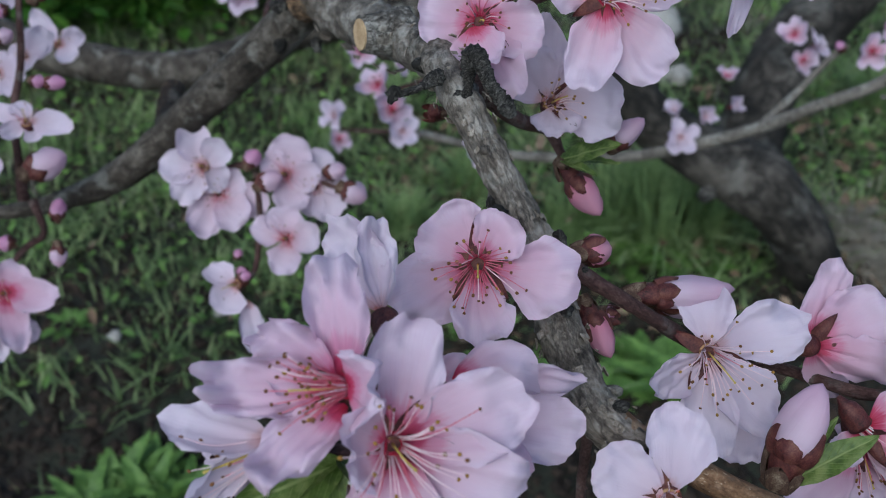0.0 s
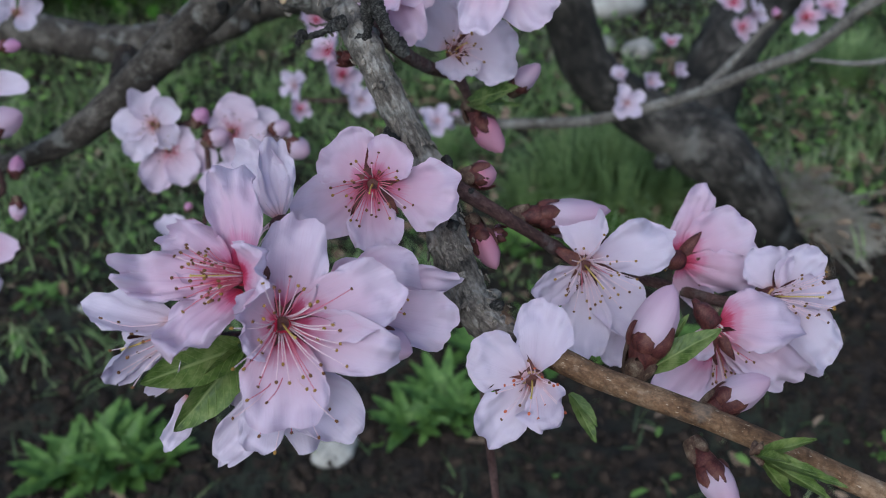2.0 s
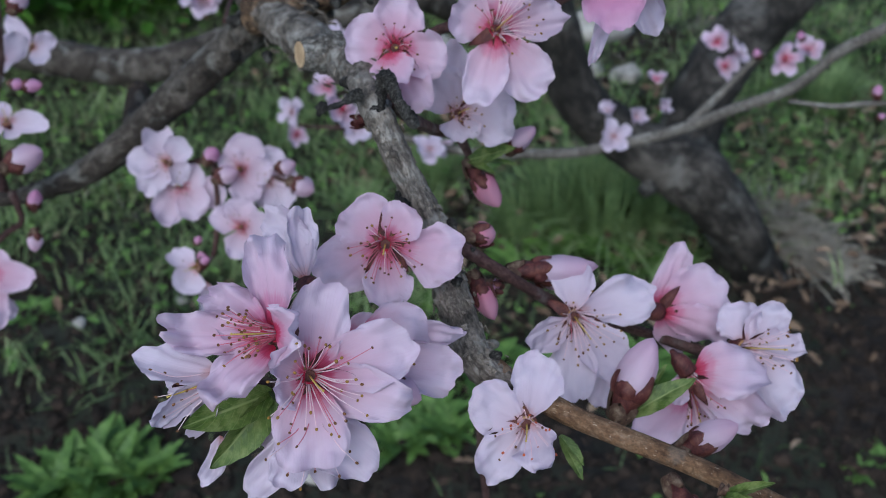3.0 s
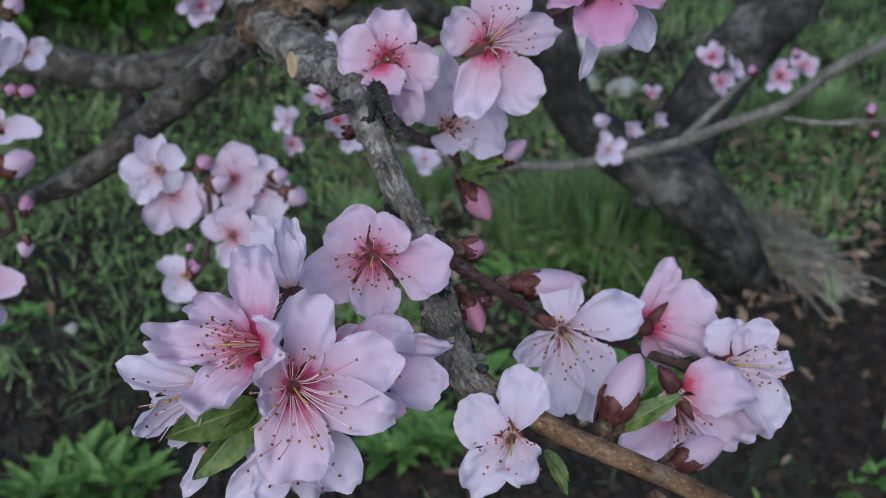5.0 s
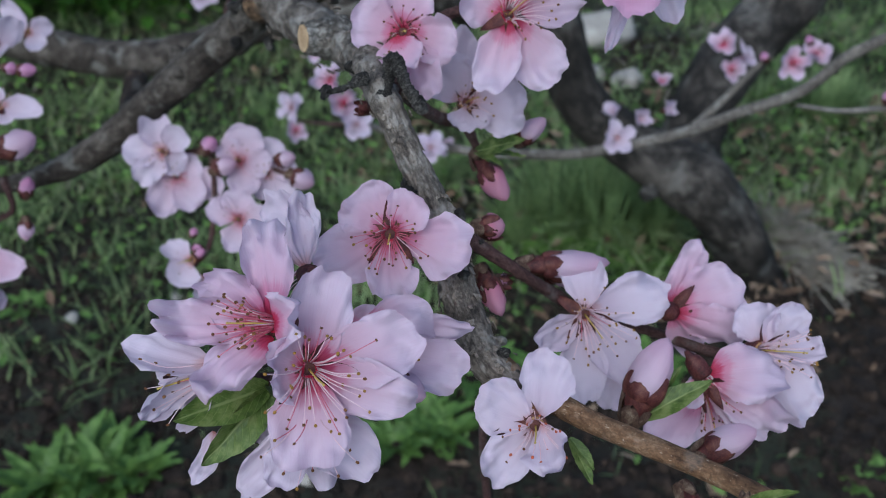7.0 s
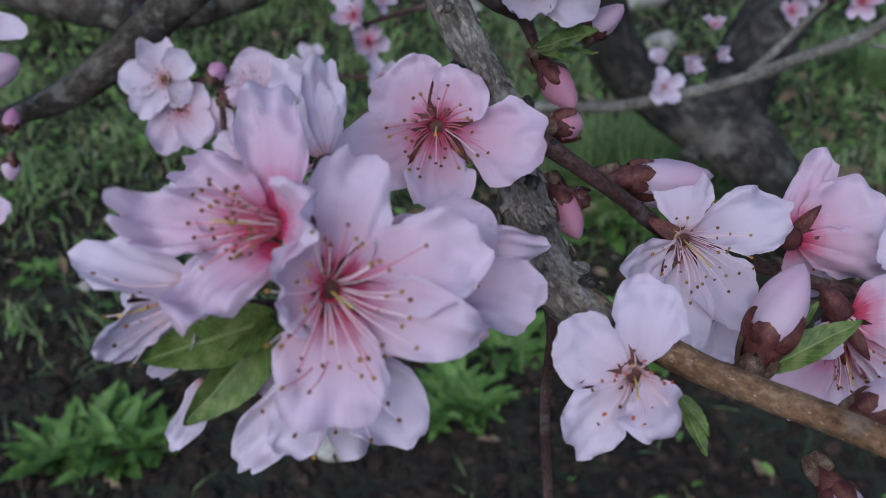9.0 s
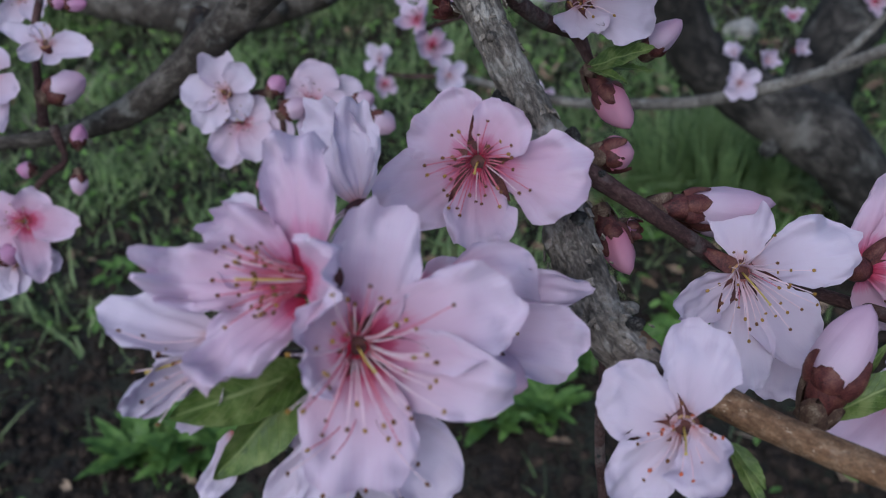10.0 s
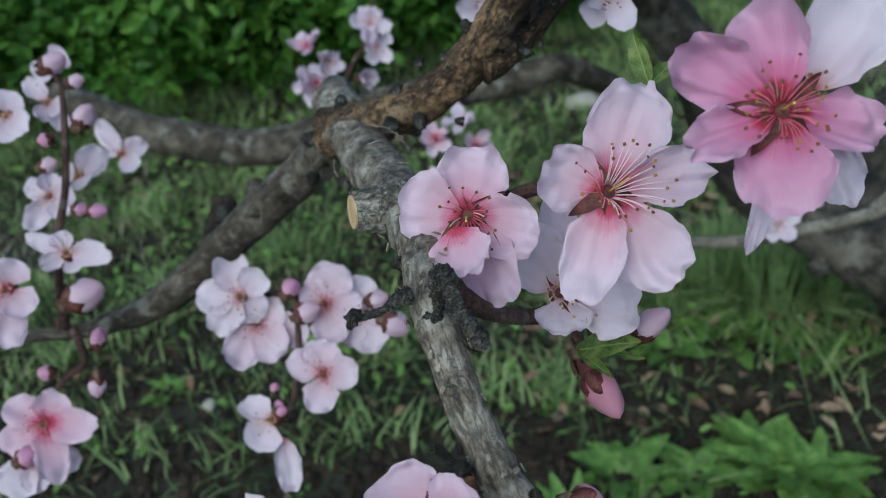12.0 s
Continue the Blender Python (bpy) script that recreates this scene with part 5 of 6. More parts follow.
blossom("pink blossom with crimped petals and dark anthers", (-0.0325, 0.128, 0.5216), [
    ((-0.01443, 0.00657, 0.00415), 0.0098, (-0.16, -0.76, 0.63), dict(rl=1.3, cup=0.25, ruffle=0.42, crown=0.42)),
    ((-0.01998, -0.00054, 0.00098), 0.0089, (0.05, -0.66, 0.75), dict(rr=1.1, rl=0.6, cup=0.3, ruffle=0.42, notch=0.08, crown=0.42)),
    ((-0.01107, -0.01069, -0.00656), 0.0084, (-0.07, -0.47, 0.88), dict(bow=-0.10, cup=0.2, rr=0.6, bend=-0.06, ruffle=0.40, base=(0.00101, -0.00093, -0.00133))),
    ((0.00564, -0.00492, 0.00518), 0.0115, (-0.76, -0.58, 0.28), dict(cup=0.4, rl=0.7, rr=0.5, curl=0.6, ruffle=0.44)),
    ((-0.00202, 0.01403, 0.01307), 0.0088, (-0.1, -0.69, 0.72), dict(cup=0.22, rl=0.7, ruffle=0.3, crown=0.42))],
    axis=(-0.66, -0.64, 0.45), mat=PETAL_PINK, stamens=46, spread=38, reach=0.0095, lean=(-0.35, 0.02, 0.08), tips=("brown", "brown", "brown", "gold"), red=0.7, sepals=1)
blossom("pale blossom turned away with upright petals", (-0.0288, 0.1465, 0.5185), [
    ((-0.00177, 0.01197, 0.01012), 0.0068, (0.33, -0.58, 0.74), dict(cup=0.2, rl=0.6, crown=0.45, ruffle=0.30)),
    ((-0.01018, 0.01352, 0.00885), 0.0095, (-0.13, -0.61, 0.78), dict(cup=0.15, rr=0.5, bend=-0.1, notch=0.05, crown=0.42, ruffle=0.34))],
    mat=PETAL_WHITE, axis=(-0.25, 0.90, 0.1), stamens=14, reach=0.010, spread=20, lean=(-0.5, -1.6, -0.9), red=0.0, tips=("gold",), sepals=0, pistil=False)
blossom("pale pink blossom turned aside", (-0.0432, 0.1257, 0.5131), [
    ((-0.01509, -0.00014, 0.00503), 0.0076, (0.3, -0.3, 0.9), dict(cup=0.4, rl=0.7, crown=0.62, bend=0.06, notch=0.0, ruffle=0.14, base=(0.00087, -0.00027, 0.00136))),
    ((-0.0119, -0.00805, -0.00452), 0.0063, (0.45, -0.84, 0.3), dict(cup=0.5, rl=1.1, rr=0.7, ruffle=0.31, crown=0.4)),
    ((-0.01128, 0.00137, -0.00327), 0.0048, (-0.27, -0.75, 0.6), dict(cup=0.2)),
    ((-0.00479, -0.00482, -0.01037), 0.0052, (-0.21, -0.85, 0.49), dict(cup=0.4))],
    axis=(-0.75, -0.60, -0.1), mat=PETAL_WHITE, stamens=16, spread=34, reach=0.011, lean=(-0.5, 0, 0.05), tips=("brown",))
blossom("drooping pale blossom under the leaves", (-0.0394, 0.1271, 0.5012), [
    ((-0.0032, -0.00904, -0.00593), 0.0047, (-0.06, -0.53, 0.84), dict(rl=1.0, crown=0.6, notch=0.0, bend=0.08, base=(-0.00494, -0.00213, -0.0013))),
    ((-0.0039, -0.00541, -0.00598), 0.0039, (0.56, -0.76, 0.33), dict(cup=0.3, base=(0.00627, 0.00136, 0.00195))),
    ((-0.00619, -0.00177, -0.00951), 0.0048, (-0.13, -0.96, 0.26), {})],
    mat=PETAL_WHITE, axis=(-0.331, -0.914, 0.235), stamens=0, pistil=False, sepals=3)
blossom("pale pink blossom seen from the side", (-0.0185, 0.1421, 0.5052), [
    ((0.01483, 0.00248, 0.00179), 0.0096, (-0.03, -0.48, 0.88), dict(cup=-0.3, rl=0.5, ruffle=0.24, bow=-0.14, base=(-0.00114, 0.00144, 0.00206))),
    ((0.01938, 0.00063, -0.00084), 0.0072, (0.04, -0.96, 0.26), dict(cup=0.3, rr=1.5, bow=-0.12, notch=0.0, base=(0.00171, 0.00517, 0.0004))),
    ((0.02182, -0.00118, -0.00168), 0.0112, (0.03, -0.58, 0.81), dict(cup=0.3, rl=1.7, bow=-0.05, crown=0.42, base=(-0.00114, -0.00157, -0.00225))),
    ((0.00986, 0.00289, 0.00239), 0.0060, (-0.11, -0.38, 0.92), dict(cup=0.3, rl=0.8, base=(-0.00505, 0.00297, 0.00075)))],
    axis=(0.75, -0.55, 0.2), stamens=14, spread=30, reach=0.012, lean=(0.5, -0.1, -0.3), tips=("gold",), sepals=4, red=0.1)
blossom("small white-pink blossom with rusty anthers", (0.015, 0.1342, 0.4905), [
    ((0.00376, 0.01093, 0.01038), 0.0107, (-0.07, -0.67, 0.74), dict(cup=0.15, notch=0.0, claw=1.5)),
    ((-0.01141, 0.00417, 0.00421), 0.0113, (-0.01, -0.72, 0.69), dict(cup=0.12, curl=0.25, claw=1.5)),
    ((-0.00975, -0.0077, -0.00752), 0.0094, (0.08, -0.75, 0.66), dict(cup=0.15, ruffle=0.22, notch=0.08, claw=1.5)),
    ((0.00265, -0.0119, -0.00305), 0.0095, (-0.52, -0.32, 0.79), dict(cup=0.55, rl=0.9, curl=0.5, ruffle=0.24, claw=1.5, base=(0.00092, 0.00079, 0.00113)))],
    mat=PETAL_WHITE, axis=(0.05, -0.846, 0.531), stamens=20, spread=50, reach=0.0085, lean=(-0.2, -0.143, -0.205), tips=("rust", "rust", "brown"), red=0.0, sepals=2)
blossom("white-pink blossom with long pale stamens", (0.0296, 0.1723, 0.4873), [
    ((0.00136, 0.01069, 0.00829), 0.0109, (-0.31, -0.56, 0.77), dict(cup=0.3, bow=-0.1, curl=-0.5, notch=0.0, claw=1.5)),
    ((0.02017, 0.00594, 0.00326), 0.0126, (0.14, -0.8, 0.58), dict(cup=0.15, ruffle=0.22, notch=0.09, crown=0.42, claw=1.5)),
    ((0.01201, -0.00913, -0.0113), 0.0130, (0.06, -0.74, 0.67), dict(cup=0.15, claw=1.5)),
    ((-0.00227, -0.01413, -0.01495), 0.0116, (-0.12, -0.71, 0.69), dict(cup=0.1, claw=1.5)),
    ((-0.01171, -0.00752, -0.00376), 0.0089, (0.38, -0.81, 0.45), dict(cup=0.35, rl=1.3, ruffle=0.27, claw=1.5))],
    mat=PETAL_WHITE, axis=(-0.0, -0.843, 0.529), stamens=32, spread=52, reach=0.0125, lean=(0.3, -0.287, -0.41), tips=("gold", "gold", "brown"), red=0.05)
blossom("pale blossom behind a plump bud", (0.0396, 0.1753, 0.4689), [
    ((-0.00204, -0.00785, -0.00772), 0.0109, (-0.15, -0.67, 0.72), dict(cup=0.1)),
    ((0.0034, -0.00689, -0.00809), 0.0086, (-0.14, -0.78, 0.61), {})],
    mat=PETAL_WHITE, axis=(0, -0.958, 0.285), stamens=0, pistil=False, sepals=2)
blossom("rose pink blossom showing its dark red sepals", (0.0514, 0.179, 0.4829), [
    ((0.00625, 0.01186, 0.01346), 0.0082, (0.06, -0.76, 0.64), dict(cup=-0.3, rl=0.3, crown=0.66, notch=0.0, bend=-0.06)),
    ((0.01651, 0.00165, 0.00759), 0.0151, (-0.26, -0.66, 0.71), dict(cup=-0.15, bow=-0.06, ruffle=0.26, notch=0.07, crown=0.42)),
    ((0.01842, -0.00595, -0.00152), 0.0103, (-0.28, -0.93, 0.25), dict(cup=-0.25, bow=-0.10, ruffle=0.26)),
    ((-0.00278, 0.00775, -0.00114), 0.0086, (-0.65, -0.12, 0.75), {}),
    ((0.00828, -0.00205, -0.01164), 0.0085, (0.09, -0.97, 0.24), {})],
    axis=(0.50, 0.66, -0.5), mat=PETAL_BLUSH, stamens=8, reach=0.009)
blossom("pale blossom with frilly petals", (0.0689, 0.1639, 0.484), [
    ((-0.00177, 0.0081, 0.00808), 0.0104, (-0.46, -0.68, 0.58), dict(cup=0.2, ruffle=0.34, notch=0.08)),
    ((0.00821, 0.00585, 0.00836), 0.0087, (-0.1, -0.76, 0.64), dict(cup=0.3, rl=0.6, ruffle=0.34)),
    ((0.01342, -0.00226, 0.00201), 0.0076, (-0.21, -0.46, 0.87), dict(cup=0.4, rr=0.8, ruffle=0.34)),
    ((0.00862, -0.01181, -0.00989), 0.0142, (-0.29, -0.73, 0.62), dict(cup=0.15, ruffle=0.29, crown=0.42)),
    ((-0.00124, -0.00356, -0.00857), 0.0093, (-0.35, -0.85, 0.4), {})],
    mat=PETAL_WHITE, axis=(0.362, -0.733, 0.576), stamens=26, spread=40, reach=0.012, lean=(0.7, -0.1, 0.05), tips=("gold", "brown"), red=0.05)
blossom("pink blossom with overlapping broad petals", (0.0546, 0.1576, 0.482), [
    ((0.0171, -0.00221, 0.00381), 0.0134, (-0.25, -0.58, 0.78), dict(cup=-0.2, rr=0.5, ruffle=0.29, bow=-0.1, claw=3.0)),
    ((0.01676, -0.00995, -0.00549), 0.0108, (-0.32, -0.81, 0.49), dict(cup=0.2, rl=0.5, ruffle=0.29)),
    ((0.01547, -0.0056, -0.01149), 0.0094, (0.04, -0.87, 0.49), dict(cup=0.2)),
    ((-0.00507, -0.00373, -0.00533), 0.0060, (-0.22, -0.69, 0.69), dict(cup=0.3))],
    axis=(0.5, -0.3, -0.6), mat=PETAL_PALE, stamens=18, spread=34, reach=0.012, lean=(0.9, -0.3, -0.1), tips=("gold", "brown"), red=0.1)
blossom("pink blossom hanging face down", (0.057, 0.1609, 0.4745), [
    ((-0.01329, -0.00894, -0.00928), 0.0104, (-0.12, -0.62, 0.77), dict(cup=0.25, notch=0.0)),
    ((0.00215, -0.0067, -0.01131), 0.0105, (-0.21, -0.86, 0.47), dict(cup=0.35)),
    ((0.01267, -0.00546, -0.00954), 0.0089, (0.01, -0.86, 0.51), dict(cup=0.3)),
    ((-0.00208, 0.00605, -0.00356), 0.0068, (-0.87, -0.01, 0.48), {})],
    axis=(0.165, -0.85, -0.4), mat=PETAL_PINK, stamens=20, spread=34, reach=0.010, lean=(0.1, -0.344, -0.6), red=0.7, sepals=5)
blossom("small pink blossom on the upper twig", (-0.0131, 0.2205, 0.5361), [
    ((-0.01271, 0.00028, 0.00214), 0.0139, (0.05, -0.92, 0.39), dict(cup=0.15, crown=0.5, claw=1.8)),
    ((0.00252, 0.00833, 0.01015), 0.0134, (0.11, -0.78, 0.61), dict(cup=0.22, notch=0.05, claw=1.8)),
    ((0.01368, -0.00391, -0.00209), 0.0119, (-0.14, -0.8, 0.59), dict(cup=0.35, rl=0.8, claw=1.8)),
    ((0.00548, -0.01104, -0.01228), 0.0119, (-0.05, -0.75, 0.66), dict(cup=0.2, claw=1.8)),
    ((0.00355, -0.00926, -0.00625), 0.0112, (-0.12, -0.59, 0.8), dict(cup=0.3, curl=0.6, ruffle=0.24, claw=2.6, base=(-0.00195, -0.00494, 0.00166)))],
    axis=(-0.05, -0.757, 0.651), mat=PETAL_BLUSH, stamens=20, spread=50, reach=0.008, lean=(0.2, -0.25, -0.3), tips=("brown",), red=0.7)
blossom("large pale pink blossom on the upper twig", (0.0123, 0.2193, 0.5409), [
    ((0.00525, 0.01366, 0.01588), 0.0145, (0.17, -0.77, 0.61), dict(cup=0.22, notch=0.0, crown=0.52, claw=1.8)),
    ((-0.01211, -0.00115, 0.00575), 0.0125, (0.2, -0.95, 0.24), dict(cup=0.25, curl=0.4, ruffle=0.22, claw=1.8)),
    ((-0.00453, -0.01287, -0.01488), 0.0127, (0.03, -0.76, 0.65), dict(cup=0.15, notch=0.05, claw=1.8)),
    ((0.01056, -0.00849, -0.01464), 0.0137, (-0.01, -0.87, 0.49), dict(cup=0.12, crown=0.42, claw=1.8)),
    ((0.01708, 0.00479, 0.00212), 0.0102, (0.22, -0.92, 0.34), dict(cup=0.2, ruffle=0.29, notch=0.08, claw=1.8))],
    axis=(0.15, -0.743, 0.64), stamens=32, spread=54, reach=0.011, lean=(0.25, 0.029, 0.041), tips=("brown", "gold"), red=0.3)
blossom("white-pink blossom half hidden behind another", (0.0028, 0.2271, 0.5139), [
    ((0.00056, -0.0081, -0.0046), 0.0116, (-0.05, -0.5, 0.87), dict(cup=0.3, curl=0.3, claw=1.8)),
    ((0.01559, -0.00588, 0.00033), 0.0152, (-0.32, -0.82, 0.47), dict(cup=0.15, crown=0.4)),
    ((-0.00245, 0.01357, 0.01414), 0.0102, (-0.05, -0.73, 0.69), dict(cup=0.2, notch=0.0)),
    ((-0.00954, 0.00797, 0.00964), 0.0138, (-0.11, -0.82, 0.56), dict(cup=0.15)),
    ((0.01283, 0.00753, 0.00378), 0.0142, (0.28, -0.77, 0.57), dict(cup=0.1))],
    mat=PETAL_WHITE, axis=(0.1, -0.7, 0.66), stamens=16, spread=42, reach=0.009, lean=(0.35, -0.1, -0.1), tips=("gold",), red=0.1, sepals=4)
blossom("deep rose pink blossom with a crimson heart", (0.0367, 0.2032, 0.5625), [
    ((-0.0152, 0.00185, 0.0095), 0.0103, (0.06, -0.96, 0.28), dict(cup=0.2, ruffle=0.29, claw=1.6)),
    ((-0.0026, 0.00975, 0.01411), 0.0122, (-0.2, -0.82, 0.53), dict(cup=0.2, claw=1.6)),
    ((0.01555, 0.00033, -0.00434), 0.0091, (0.17, -0.83, 0.53), dict(cup=0.3, rr=0.8, ruffle=0.29, claw=1.6)),
    ((-0.00089, -0.01094, -0.01113), 0.0144, (-0.17, -0.7, 0.7), dict(cup=0.12, ruffle=0.22, crown=0.42, claw=1.6)),
    ((-0.01463, -0.00753, -0.00152), 0.0086, (0.26, -0.65, 0.71), dict(cup=0.3, rl=0.8, ruffle=0.26, claw=1.6))],
    axis=(0, -0.758, 0.652), mat=PETAL_ROSE, stamens=34, spread=60, reach=0.0070, lean=(0.1, -0.1, -0.1), tips=("gold", "brown"), red=1.0)
blossom("pale blossom behind the deep rose one", (0.0432, 0.2115, 0.5566), [
    ((0.00668, -0.00354, -0.01323), 0.0078, (-0.1, -0.97, 0.21), dict(cup=0.15, ruffle=0.26)),
    ((-0.00462, -0.00978, -0.01004), 0.0038, (-0.08, -0.69, 0.71), dict(crown=0.65, notch=0.0, cup=0.3, base=(-0.00516, -0.00057, -0.00678))),
    ((0.00825, 0.00703, 0.014), 0.0134, (-0.37, -0.72, 0.58), dict(cup=0.3, rl=0.5, ruffle=0.22, base=(-0.00038, 0.00017, 0.00413)))],
    mat=PETAL_WHITE, axis=(0.2, 0.6, -0.5), stamens=0, pistil=False)

# ---- the near buds ----
bud("small dark pink bud on the twig", (0.0037, 0.1786, 0.5067), (0.0108, 0.1791, 0.5075), 0.0062, BUD_PINK, 0.55)
bud("closed pink bud hanging below the twig", (0.005, 0.1745, 0.4991), (0.01, 0.1666, 0.4914), 0.0058, BUD_PINK, 0.5)
bud("brown scaly young bud beside a pink one", (0.0082, 0.1761, 0.4945), (0.0116, 0.1757, 0.4939), 0.0040, PETAL_ROSE, 0.9)
bud("long pale pink bud with dark calyx", (0.0141, 0.1787, 0.4964), (0.0365, 0.1839, 0.4935), 0.0064, PETAL_BLUSH, 0.46)
bud("pale pink bud lying beside another", (0.0168, 0.1829, 0.4936), (0.035, 0.1856, 0.4872), 0.0070, PETAL_BLUSH, 0.48)
bud("plump pale pink bud with a dark calyx", (0.0368, 0.1464, 0.4799), (0.0444, 0.1549, 0.4956), 0.0092, PETAL_BLUSH, 0.44, ridges=0.3)
bud("pink bud opening from hairy red scales", (0.0489, 0.1375, 0.4777), (0.0608, 0.1389, 0.4849), 0.0068, PETAL_BLUSH, 0.42)
bud("closed pink bud below the upper blossoms", (0.0058, 0.2294, 0.4974), (0.0138, 0.217, 0.4901), 0.0074, BUD_PINK, 0.66)
bud("pink bud peeking from behind a blossom", (0.0169, 0.2293, 0.5007), (0.024, 0.2278, 0.509), 0.0060, PETAL_BLUSH, 0.3)
bud("pale pink bud peeking from the cluster", (-0.014, 0.1362, 0.5002), (-0.0064, 0.1316, 0.5007), 0.0062, PETAL_BLUSH, 0.35)
bud("dark red closed bud beside the cluster", (-0.0295, 0.1431, 0.5135), (-0.0275, 0.1457, 0.5207), 0.0045, CALYX, 0.9)
bud("dark bud behind the branch", (-0.0214, 0.2191, 0.5158), (-0.0245, 0.2176, 0.5171), 0.0040, CALYX, 0.9)
bud("fat brown bud hanging under the shoot", (0.0495, 0.1425, 0.4631), (0.0557, 0.129, 0.458), 0.0072, PETAL_BLUSH, 0.62)

# ---- the near leaves ----
leaf_shoot("two young folded green leaves under the blossoms", (-0.0346, 0.1283, 0.5063), [((-0.0152, -0.0090, 0.0005), 0.0092, (0.15, -0.75, 0.65), 0.7, -0.06), ((-0.0108, -0.0112, -0.0090), 0.0086, (0.40, -0.82, 0.40), 0.8, 0.10), ((0.0038, -0.0062, 0.0017), 0.004, (0.518, -0.561, 0.646), 0.6, 0.1)])
leaf_shoot("small green leaf tips beside the blossom", (0.0224, 0.137, 0.484), [((0.0053, -0.0043, -0.0044), 0.0030, (0.424, -0.512, 0.747), 0.5, 0.1), ((0.005, -0.0061, -0.0069), 0.0034, (0.444, -0.792, 0.419), 0.5, 0.1)])
leaf_shoot("young green leaf beside the plump bud", (0.0391, 0.1471, 0.4792), [((0.0142, 0.002, 0.0095), 0.0058, (-0.207, -0.482, 0.851), 0.4, 0.05), ((0.0088, 0.0066, 0.0095), 0.0030, (-0.207, -0.382, 0.901), 0.6, 0.05)])
leaf_shoot("small green leaf below the upper blossoms", (0.0054, 0.2278, 0.4986), [((0.0124, -0.0066, 0.008), 0.0060, (0, -0.5, 0.87), 0.3, 0.05), ((0.0136, -0.0038, 0.0015), 0.003, (0, -0.174, 0.985), 0.4, 0.05), ((0.0071, -0.0106, 0.0023), 0.0028, (0, -0.39, 0.92), 0.4, 0.05)])
leaf_shoot("fresh green leaf shoot with grey bud scales on the young shoot", (0.0495, 0.1128, 0.4934), [((0.0085, -0.0013, 0.0047), 0.0027, (-0.18, -0.38, 0.91), 0.9, -0.05), ((0.0142, -0.0044, -0.003), 0.0025, (-0.18, -0.38, 0.91), 0.9, 0.06), ((0.0075, -0.0056, 0.0022), 0.0027, (-0.18, -0.38, 0.91), 0.9, 0.06), ((0.0124, -0.0043, -0.0062), 0.0030, (-0.18, -0.38, 0.91), 0.9, 0.06), ((0.0065, -0.0021, -0.0081), 0.0034, (-0.18, -0.38, 0.91), 0.9, 0.06), ((0.0035, -0.0055, 0.0042), 0.0021, (-0.18, -0.38, 0.91), 0.9, -0.05)], scales=6)
leaf_shoot("pointed green leaf above the upper blossom", (0.0199, 0.2333, 0.5546), [((-0.003, 0.0048, 0.0083), 0.0042, (-0.436, -0.59, 0.679), 0.5, 0.02), ((0.0043, 0.0056, 0.0018), 0.0034, (0.218, -0.465, 0.858), 0.5, 0.05)])


# ---- blossoms further back: three kinds, then copies ----
def far_blossom(label, size, opening, mat, seed):
    rnd = random.Random(seed)
    owner = thing("peach_blossom", (0, 0, -1), label, "blossom", "blossoms further back")
    for k in range(5):
        a = math.tau * k / 5 + rnd.uniform(-0.15, 0.15)
        up = opening + rnd.uniform(-0.55, 0.6)
        tip = Vector((math.cos(a), math.sin(a), up)).normalized() * size / 2 * rnd.uniform(0.85, 1.15)
        me = finish(petal(tip.length, size * 0.37 * rnd.uniform(0.8, 1.15), 0.25, 0.12, rnd.uniform(0, 0.7), rl=rnd.uniform(0, 0.9), rr=rnd.uniform(0, 0.6), ruffle=0.2, seed=seed + k * 1.7, ns=9, nu=10), "petal", mat)
        part("petal", me, owner, m=frame_for(tip, (0, 0, 1), rnd.uniform(-28, 28)))
    part("calyx", CUP_MESH, owner, "dark red bell-shaped calyx")
    part("throat", THROAT_MESH, owner, "crimson throat")
    add_stamens(owner, (0, 0, 1), 14, 42, size * 0.28, (0, 0, 0), seed, ("brown",), joined=True)
    return owner


KINDS = [far_blossom("pale pink peach blossom in a cluster behind", 0.028, 0.35, PETAL_WHITE, 41),
         far_blossom("pink peach blossom in a cluster behind", 0.026, 0.5, PETAL_PALE, 42),
         far_blossom("half-open pale blossom in a cluster behind", 0.026, 1.0, PETAL_WHITE, 43)]


def place_far(kind, at, face, spin, size=1.0):
    ob = copy_thing(KINDS[kind], Matrix.Translation(at) @ frame_for(Vector(face).orthogonal(), face) @ Matrix.Rotation(radians(spin), 4, "Z") @ Matrix.Scale(size, 4))
    return ob


place_far(1, (-0.0651, 0.476, 0.4032), (-0.21, -0.66, 0.72), 10, 1)
place_far(1, (-0.0581, 0.4687, 0.3928), (0.1, -0.95, 0.31), 50, 0.95)
place_far(0, (-0.1219, 0.6657, 0.2906), (-0.21, -0.66, 0.72), 0, 0.95)
place_far(1, (-0.1187, 0.6554, 0.2759), (0.1, -0.95, 0.28), 30, 0.9)
place_far(0, (-0.0696, 0.6402, 0.2891), (0, -0.92, 0.4), 20, 1)
place_far(0, (-0.0127, 0.6302, 0.2747), (-0.1, -0.82, 0.57), 45, 1)
place_far(1, (-0.0062, 0.6402, 0.2716), (0.45, -0.73, 0.51), 5, 0.9)
place_far(0, (-0.1539, 0.5812, 0.414), (-0.2, -0.8, 0.56), 10, 1)
place_far(0, (-0.1627, 0.5924, 0.4125), (0.52, -0.56, 0.65), 30, 0.8)
place_far(1, (0.1871, 0.6008, 0.3722), (-0.19, -0.68, 0.71), 20, 1)
place_far(1, (0.1921, 0.591, 0.3582), (0, -0.95, 0.31), 60, 0.9)
